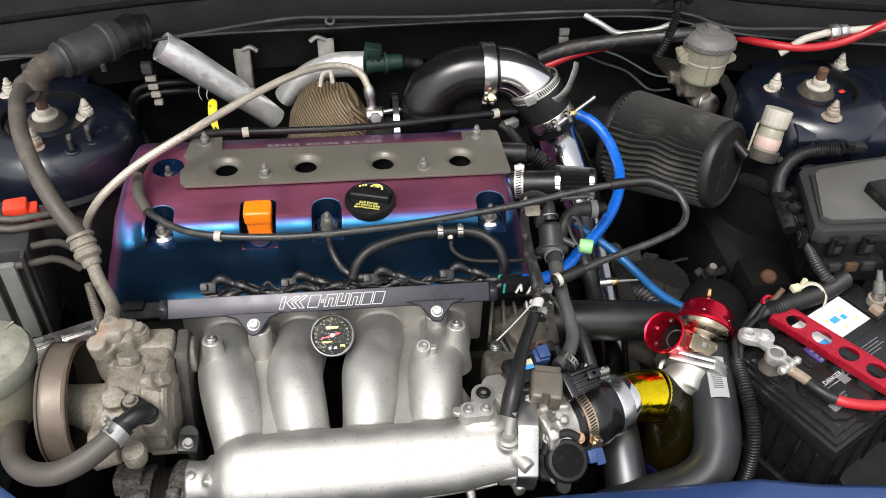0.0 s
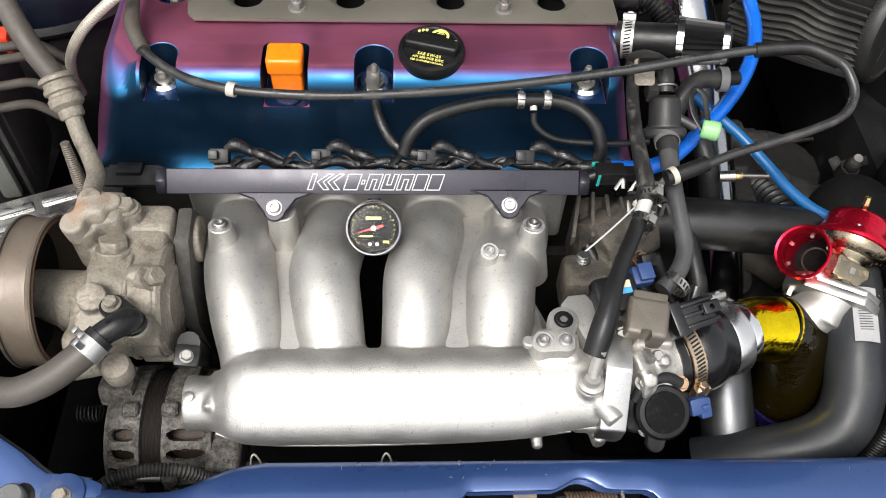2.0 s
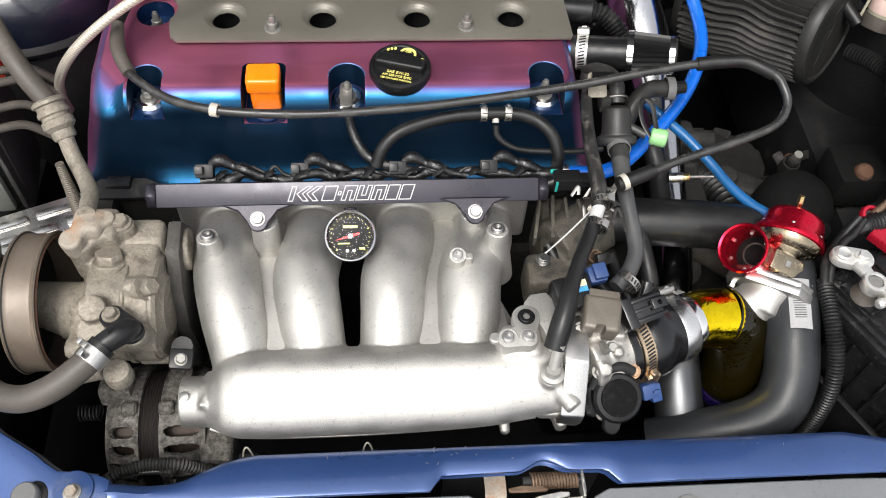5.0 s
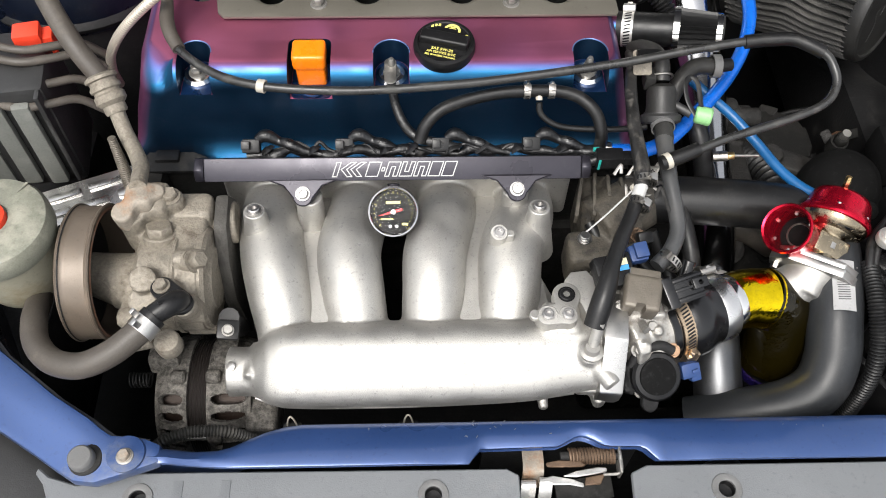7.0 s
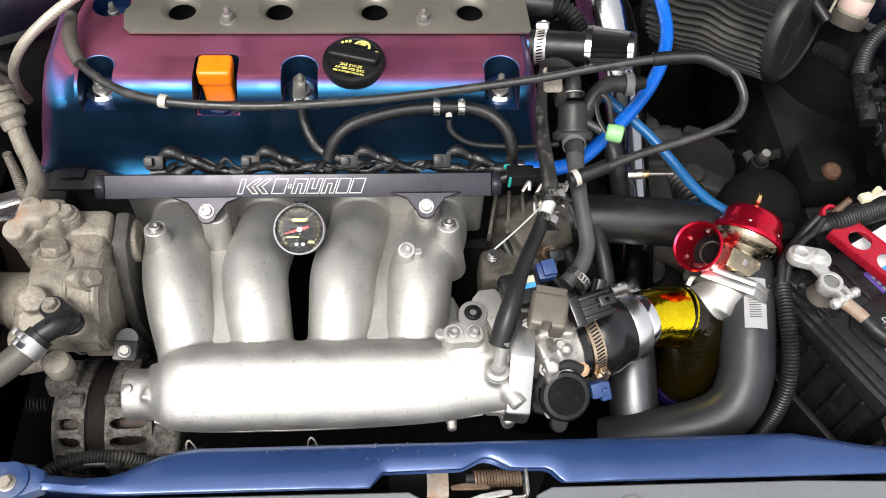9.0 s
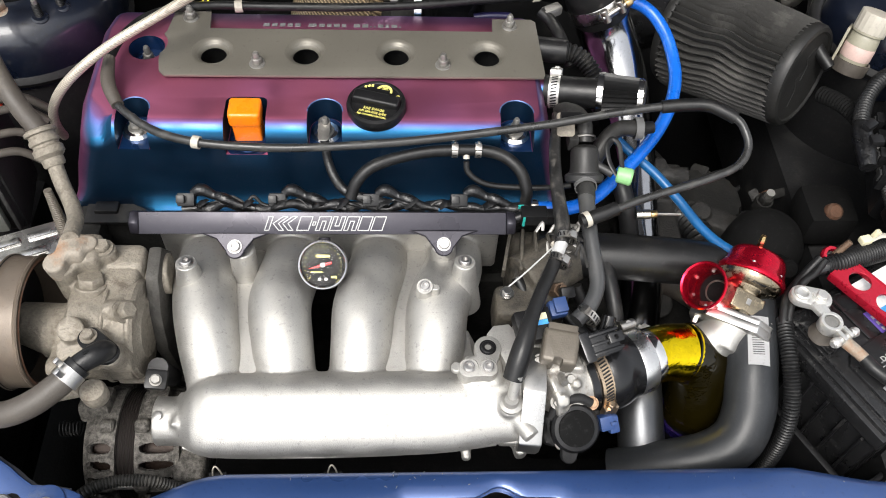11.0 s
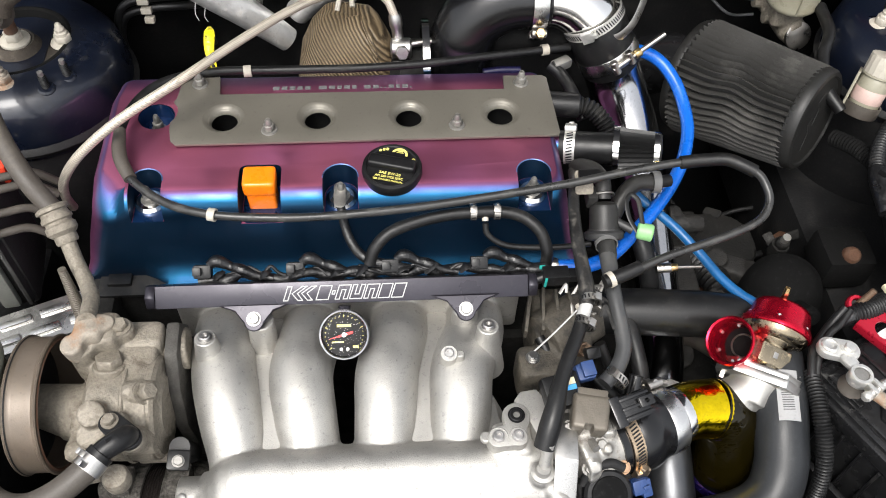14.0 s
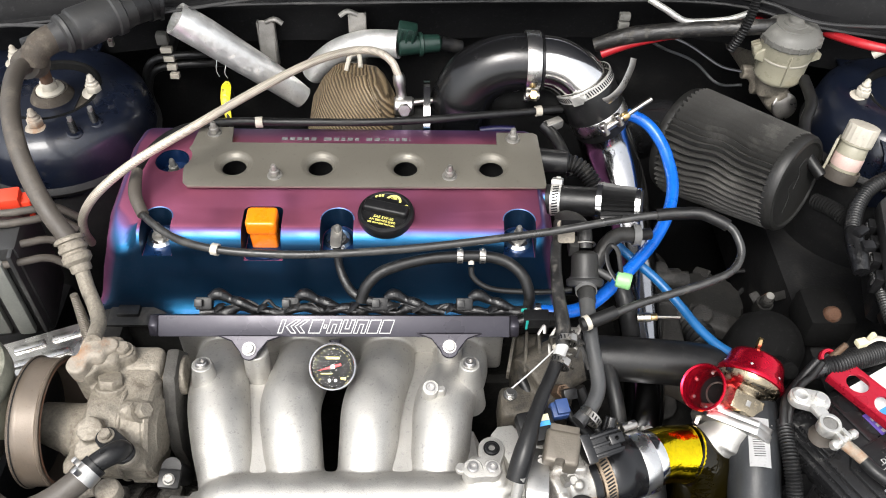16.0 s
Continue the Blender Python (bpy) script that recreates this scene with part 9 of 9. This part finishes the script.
part("terminal_bolt", bolt(BT @ V(*LUG[1], ZT + 0.0225), (0, 0, 1), 0.0058, 0.005), ZINC, tm)
part("terminal_bolt", lathe([(0.0082, 0), (0.0080, 0.0022), (0.0060, 0.003), (0.0040, 0.0022), (0, 0.0022)], BT @ V(*LUG[0], ZT + 0.0225), (0, 0, 1), 22), ZINC, tm)
for s in (-1, 1):
    part("ear", box((0, 0, 0), (0.0040, 0.013, 0.0105), 0.001, m=BT @ Matrix.Translation((P[0] + 0.002 + s * 0.0040, P[1] - 0.0155, ZT + 0.0228))), ZINC, clampring)
part("ear_bolt", add(rod(BT @ V(P[0] - 0.015, P[1] - 0.0178, ZT + 0.023), BT @ V(P[0] + 0.018, P[1] - 0.0178, ZT + 0.023), 0.0032, seg=10), *[prism([hexagon(0.0052)], 0.006, basis(BT @ V(P[0] + dx, P[1] - 0.0178, ZT + 0.023), BT.to_3x3() @ V(1, 0, 0)), 0.0006, 1) for dx in (0.0105, -0.0135)]), ZINC, clampring)
part("lug", tube([BT @ V(0.0255, -0.038, ZT + 0.018), BT @ V(0.028, -0.054, ZT + 0.018), BT @ V(0.0295, -0.068, ZT + 0.017)], [0.0060, 0.0058, 0.0054], 14, 5), DUSTRUST, tm, "coppery crimped cable end")
part("shrink_sleeve", tube([BT @ V(0.029, -0.062, ZT + 0.017), BT @ V(0.030, -0.074, ZT + 0.016), BT @ V(0.035, -0.088, ZT + 0.014)], 0.0064, 14, 6), RUBBER, tm)
part("sleeve_end", tube([BT @ V(0.033, -0.083, ZT + 0.0145), BT @ V(0.038, -0.092, ZT + 0.0135)], 0.0068, 14, 4), RUBBER, tm)
part("red_lead", tube([BT @ V(0.036, -0.089, ZT + 0.0135), BT @ V(0.045, -0.102, ZT + 0.013), BT @ V(0.068, -0.120, ZT + 0.011), BT @ V(0.10, -0.134, ZT + 0.008), BT @ V(0.15, -0.142, ZT + 0.004), BT @ V(0.21, -0.144, ZT)], 0.0058, 14, 7), REDCABLE, tm, "red battery lead")
tn = thing("battery_terminal", tuple(BT @ V(0.195, -0.02, ZT)), "corroded brass battery terminal with a grey lead", "terminal")
part("post", rod(BT @ V(0.213, -0.024, ZT), BT @ V(0.213, -0.024, ZT + 0.02), 0.0070, 0.0062, 18), DULL, tn)
part("clamp", add(lathe([(0.0070, 0.002), (0.0105, 0.002), (0.0105, 0.012), (0.0070, 0.012)], BT @ V(0.213, -0.024, ZT), (0, 0, 1), 24), box((0, 0, 0), (0.010, 0.014, 0.009), 0.002, m=BT @ Matrix.Translation((0.198, -0.034, ZT + 0.008)))), DUSTRUST, tn)
part("cover", add(rod(BT @ V(0.216, -0.022, ZT + 0.018), BT @ V(0.218, -0.016, ZT + 0.030), 0.0075, 0.006, 18), rod(BT @ V(0.218, -0.016, ZT + 0.030), BT @ V(0.220, -0.010, ZT + 0.042), 0.0045, 0.003, 14)), GREYCAP, tn)
tray = thing("battery_tray", tuple(BT @ V(0.12, -0.06, 0.57)), "black ribbed plastic battery tray", "tray")
bbox("tray_base", -0.012, -0.142, 0.565, 0.25, 0.012, 0.582, PLASTIC, 0.004, par=tray)
bbox("tray_wall", -0.014, -0.145, 0.575, -0.006, 0.012, 0.70, PLASTIC, 0.003, par=tray)
bbox("tray_wall", -0.014, -0.147, 0.575, 0.25, -0.140, 0.67, PLASTIC, 0.003, par=tray)
bbox("tray_stand", 0.06, -0.10, 0.24, 0.20, -0.02, 0.566, DARK, 0.02, par=tray)

# looms beside the battery
cd = thing("battery_conduit", (0.43, 0.56, 0.72), "black corrugated conduit beside the battery", "conduit")
part("thick_run", tube([(0.428, 0.600, 0.784), (0.426, 0.583, 0.784), (0.425, 0.556, 0.778), (0.426, 0.530, 0.762), (0.425, 0.510, 0.738), (0.421, 0.497, 0.705), (0.414, 0.488, 0.66)], 0.0076, 18, 7, rib=(0.0008, 0.0032)), RUBBER, cd)
part("cable", tube([(0.470, 0.655, 0.812), (0.452, 0.640, 0.80), (0.433, 0.620, 0.795), (0.426, 0.600, 0.790), (0.424, 0.585, 0.784)], 0.0044, 12, 7), RUBBER, cd)
part("cable", tube([(0.474, 0.652, 0.812), (0.462, 0.640, 0.806), (0.448, 0.630, 0.802), (0.434, 0.608, 0.793), (0.429, 0.588, 0.785)], 0.0038, 12, 7), RUBBER, cd)
cd2 = thing("battery_loom", (0.52, 0.67, 0.82), "black corrugated loom with a cream cable tie over the battery", "conduit")
part("run", tube([(0.477, 0.651, 0.8035), (0.490, 0.6535, 0.8045), (0.505, 0.659, 0.8045), (0.522, 0.6645, 0.804), (0.553, 0.675, 0.803), (0.575, 0.685, 0.802), (0.60, 0.70, 0.80)], [0.0088, 0.0108, 0.0112, 0.0112, 0.0112, 0.011, 0.011], 16, 9, rib=(0.0009, 0.0031)), RUBBER, cd2)
part("tape_end", tube([(0.462, 0.645, 0.801), (0.475, 0.650, 0.803), (0.488, 0.654, 0.8045)], [0.006, 0.0090, 0.0100], 12, 5), TAPE, cd2)
part("tie", tube([(0.522, 0.672, 0.8165), (0.537, 0.678, 0.8185), (0.550, 0.676, 0.8165), (0.558, 0.667, 0.808), (0.556, 0.660, 0.797)], 0.0032, 8, 6, flat=0.4), WHITEPL, cd2, "cream tie strap")
part("tie_head", add(box((0.520, 0.673, 0.8175), (0.012, 0.009, 0.007), 0.0018, (0, 0, 15)), box((0.531, 0.678, 0.8215), (0.005, 0.005, 0.010), 0.001, (0, 15, 15))), PALEY, cd2, "yellowed tie head")
rl = thing("ring_terminal", (0.485, 0.661, 0.80), "red plastic ring terminal with a brown pin", "terminal")
part("ring", lathe([(0.0062, -0.003), (0.0095, -0.003), (0.0105, -0.001), (0.0105, 0.003), (0.0095, 0.005), (0.0066, 0.005), (0.0062, -0.003)], (0.485, 0.661, 0.806), (0.05, -0.35, 0.93), 28), REDPAINT, rl)
part("boss", lathe([(0.0063, -0.002), (0.005, 0.002), (0, 0.002)], (0.485, 0.661, 0.806), (0.05, -0.35, 0.93), 20), GEARL, rl)
part("pin", rod((0.487, 0.661, 0.806), (0.4985, 0.665, 0.826), 0.0038, 0.0034, 14, 0.001), SPRINGB, rl, "brown worn pin")
up = thing("fuse_box_conduit", (0.567, 0.76, 0.80), "dusty grey conduit climbing beside the fuse box", "conduit")
part("conduit", tube([(0.571, 0.810, 0.822), (0.569, 0.786, 0.821), (0.566, 0.757, 0.82), (0.563, 0.726, 0.819), (0.563, 0.702, 0.817), (0.572, 0.682, 0.81)], [0.0058, 0.0058, 0.0056, 0.0060, 0.0068, 0.007], 14, 7, rib=(0.0006, 0.0034)), LOOMM, up)

# ---- fuse box ----
FZ = 0.862
fb = thing("fuse_box", (0.68, 0.785, 0.78), "faded black plastic fuse box with a raised lid and clips", "fuse box")
FL = [(0.586, 0.844), (0.596, 0.853), (0.633, 0.860), (0.80, 0.882), (0.815, 0.874), (0.815, 0.732), (0.805, 0.724), (0.642, 0.724), (0.568, 0.726), (0.559, 0.735)]


def inset(loop, d):
    """The loop drawn in towards its middle."""
    c = sum((Vector((*p, 0)) for p in loop), Vector()) / len(loop)
    out = []
    for p in loop:
        v = c - Vector((*p, 0))
        out.append(tuple((Vector((*p, 0)) + Vector((math.copysign(d, v.x), math.copysign(d, v.y), 0)))[:2]))
    return out


part("base", prism([inset(FL, 0.004)], 0.062, pose(0, 0, FZ - 0.088), 0.004, 2), PLASTIC, fb)
part("lid_lip", prism([inset(FL, -0.003)], 0.005, pose(0, 0, FZ - 0.030), 0.0014, 1), BOXPL, fb, "thin outer lip")
part("lid", prism([FL], 0.021, pose(0, 0, FZ - 0.026), 0.004, 2), BOXPL, fb)
part("lid_step", prism([inset(FL, 0.010)], 0.006, pose(0, 0, FZ - 0.007), 0.002, 2), BOXPL, fb)
part("lid_panel", prism([inset(FL, 0.014)], 0.004, pose(0, 0, FZ - 0.002), 0.0016, 2), LID, fb, "flat lid panel")
part("handle", add(box((0.663, 0.772, FZ + 0.008), (0.028, 0.044, 0.018), 0.004, (0, 0, 10)), box((0.70, 0.775, FZ + 0.006), (0.06, 0.034, 0.012), 0.003, (0, 0, 10))), PLASTIC, fb, "black grip on the lid")
for x in (0.588, 0.628, 0.690, 0.74):
    part("clip", add(box((x, 0.7215, FZ - 0.026), (0.020, 0.006, 0.026), 0.0015), box((x, 0.717, FZ - 0.016), (0.013, 0.005, 0.005), 0.001)), PLASTIC, fb)
    part("clip_slot", box((x, 0.7182, FZ - 0.029), (0.008, 0.003, 0.010), 0.0006), BOXPL, fb)
for k in range(4):
    f = 0.12 + 0.25 * k
    x, y = 0.559 + 0.027 * f - 0.004, 0.735 + 0.104 * f
    part("side_clip", box((x, y, FZ - 0.034), (0.010, 0.015, 0.024), 0.002, (0, 0, -15)), PLASTIC, fb)
    part("clip_gap", box((x - 0.0055, y, FZ - 0.030), (0.003, 0.008, 0.011), 0.0008, (0, 0, -15)), BOXPL, fb)
part("front_tray", box((0.61, 0.720, FZ - 0.060), (0.085, 0.024, 0.030), 0.004), PLASTIC, fb, "lower connector tray")
for k in range(3):
    part("tray_plug", box((0.585 + 0.022 * k, 0.7075, FZ - 0.049), (0.015, 0.006, 0.012), 0.0012), (BOXPL, SPRINGB, BOXPL)[k], fb)
part("stand", box((0.73, 0.79, FZ - 0.115), (0.12, 0.09, 0.06), 0.003), DARK, fb)
part("stand_arm", box((0.80, 0.80, FZ - 0.11), (0.06, 0.05, 0.02), 0.002), DARK, fb)
fl2 = thing("fuse_box_loom", (0.57, 0.86, 0.83), "black corrugated loom curling round the fuse box", "conduit")
part("run", tube([(0.545, 0.806, 0.848), (0.552, 0.824, 0.850), (0.564, 0.845, 0.853), (0.582, 0.864, 0.858), (0.607, 0.877, 0.862), (0.634, 0.881, 0.863), (0.658, 0.879, 0.863)], 0.0078, 16, 7, rib=(0.0012, 0.004)), RUBBER, fl2)
part("clip", add(box((0.672, 0.876, 0.869), (0.034, 0.014, 0.010), 0.002, (0, 0, -4)), box((0.664, 0.872, 0.876), (0.010, 0.010, 0.006), 0.001)), PLASTIC, fl2)
part("tape_joint", tube([(0.548, 0.812, 0.847), (0.544, 0.795, 0.845), (0.542, 0.772, 0.842), (0.540, 0.752, 0.838)], [0.0085, 0.0105, 0.0105, 0.0085], 14, 6), TAPE, fl2, "taped junction of the looms")
part("joint_clip", add(box((0.547, 0.795, 0.857), (0.016, 0.010, 0.008), 0.002, (0, 0, 35)), box((0.549, 0.776, 0.854), (0.014, 0.012, 0.008), 0.002)), PLASTIC, fl2)
part("filter_run", tube([(0.565, 0.813, 0.828), (0.560, 0.838, 0.827), (0.552, 0.864, 0.822), (0.540, 0.890, 0.812)], 0.0088, 16, 7, rib=(0.0012, 0.0042)), MATTBLACK, fl2, "thicker conduit to the air filter")


# ---- low dark parts beside the gearbox ----
can = thing("filter_can", (0.478, 0.765, 0.60), "matt black cylinder standing beside the gearbox", "canister")
part("can", lathe([(0, 0), (0.046, 0), (0.047, 0.01), (0.046, 0.092), (0.0435, 0.113), (0.036, 0.128), (0.022, 0.137), (0, 0.140)], (0.478, 0.768, 0.595), (0, -0.12, 1), 40), MATTBLACK, can)
part("lower_band", lathe([(0.0465, 0), (0.0485, 0.001), (0.0485, 0.012), (0.0465, 0.013)], (0.478, 0.762, 0.655), (0, -0.12, 1), 40), MATTBLACK, can)
part("side_port", rod((0.478, 0.72, 0.712), (0.477, 0.692, 0.738), 0.0115, 0.0105, 22, 0.002), MATTBLACK, can)
pn = thing("pin_nut", (0.491, 0.815, 0.70), "dusty pale castle nut with a pin", "nut")
part("nut", add(prism([hexagon(0.0085)], 0.012, basis((0.491, 0.815, 0.706), (0, -0.2, 0.98)), 0.001, 1), rod((0.491, 0.818, 0.69), (0.491, 0.815, 0.708), 0.0105)), GEAR, pn)
part("stud", rod((0.491, 0.814, 0.715), (0.491, 0.811, 0.727), 0.005, seg=12), DULL, pn)
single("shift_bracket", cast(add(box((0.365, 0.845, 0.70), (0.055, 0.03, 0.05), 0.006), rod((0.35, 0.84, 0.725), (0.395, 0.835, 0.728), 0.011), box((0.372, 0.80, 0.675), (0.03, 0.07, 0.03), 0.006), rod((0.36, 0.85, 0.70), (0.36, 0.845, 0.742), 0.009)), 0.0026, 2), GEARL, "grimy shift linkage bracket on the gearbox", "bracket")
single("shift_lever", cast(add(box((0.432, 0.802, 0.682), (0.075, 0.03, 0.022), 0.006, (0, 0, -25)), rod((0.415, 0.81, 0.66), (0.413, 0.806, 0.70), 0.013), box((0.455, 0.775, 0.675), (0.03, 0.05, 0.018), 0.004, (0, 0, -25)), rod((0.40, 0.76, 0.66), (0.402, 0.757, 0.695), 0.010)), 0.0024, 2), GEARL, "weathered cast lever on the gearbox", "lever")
bt = thing("cable_boot", (0.404, 0.80, 0.64), "black corrugated rubber boot on the gearbox", "boot")
part("boot", tube([(0.398, 0.83, 0.66), (0.404, 0.805, 0.678), (0.41, 0.775, 0.685), (0.414, 0.755, 0.683)], [0.018, 0.017, 0.015, 0.011], 18, 7, rib=(0.0022, 0.007)), RUBBER, bt)
part("clip", tube([(0.404, 0.762, 0.693), (0.408, 0.752, 0.699), (0.414, 0.745, 0.694), (0.416, 0.752, 0.684)], 0.0012, 6, 5), DULL, bt)
single("oil_line", tube([(0.335, 0.745, 0.66), (0.352, 0.722, 0.678), (0.372, 0.71, 0.68), (0.40, 0.70, 0.665)], [0.0165, 0.017, 0.0165, 0.016], 20, 6), HOSE, "dusty brown stub of a thick hose", "hose")
single("end_disc", lathe([(0, -0.012), (0.016, -0.012), (0.017, -0.002), (0.0155, 0), (0, 0)], (0.349, 0.693, 0.668), (0.0, -0.45, 0.9), 28), GEARL, "dull grey disc end beside the polished pipe", "disc")
rbt = thing("rusty_bolt", (0.551, 0.775, 0.73), "round rusty bolt head on the inner frame", "bolt")
part("head", lathe([(0, 0.004), (0.007, 0.004), (0.0095, 0.002), (0.0105, -0.002), (0.0105, -0.012), (0, -0.012)], (0.551, 0.772, 0.74), (0, -0.5, 0.86), 14), RUST, rbt)
part("frame_lug", box((0.553, 0.79, 0.712), (0.06, 0.06, 0.05), 0.012), MATTBLACK, rbt)
random.seed(31)
for k in range(16):
    x, y, z = random.uniform(0.37, 0.60), random.uniform(0.80, 0.98), random.uniform(0.50, 0.58)
    a, l = random.uniform(0, math.pi), random.uniform(0.05, 0.11)
    d = V(math.cos(a), math.sin(a), random.uniform(-0.2, 0.3))
    single("low_cable", tube([V(x, y, z) - d * l, V(x, y, z + 0.012), V(x, y, z) + d * l * 0.6, V(x, y, z - 0.05) + d * l], random.uniform(0.003, 0.006), 10, 7), DARK, "grimy dark cable deep in the bay", "cable", group="low dark cables")
for k in range(12):
    x, y, z = random.uniform(0.36, 0.56), random.uniform(0.78, 0.96), random.uniform(0.62, 0.69)
    single("metal_tab", prism([rrect(-0.012, -0.006, 0.012, 0.006, 0.003, 3)], 0.003, pose(x, y, z, random.uniform(-40, 40), random.uniform(-40, 40), random.uniform(0, 180)), 0.0008, 1), random.choice((GEARL, GEAR, RUST, GEARL)), "small grimy metal tab in the bay", "tab", group="small metal tabs")
single("frame_rail", box((0.62, 0.80, 0.60), (0.16, 0.80, 0.16), 0.02), DARK, "dark frame rail along the bay", "frame rail", kind="structure")
single("frame_rail_left", box((-0.45, 0.80, 0.58), (0.12, 0.80, 0.16), 0.02), DARK, "dark frame rail along the bay", "frame rail", kind="structure")
single("rusty_mount", add(bolt((-0.40, 0.70, 0.66), (0, 0, 1), 0.016, 0.012)), RUST, "rusty engine mount bolt on the frame rail", "bolt")
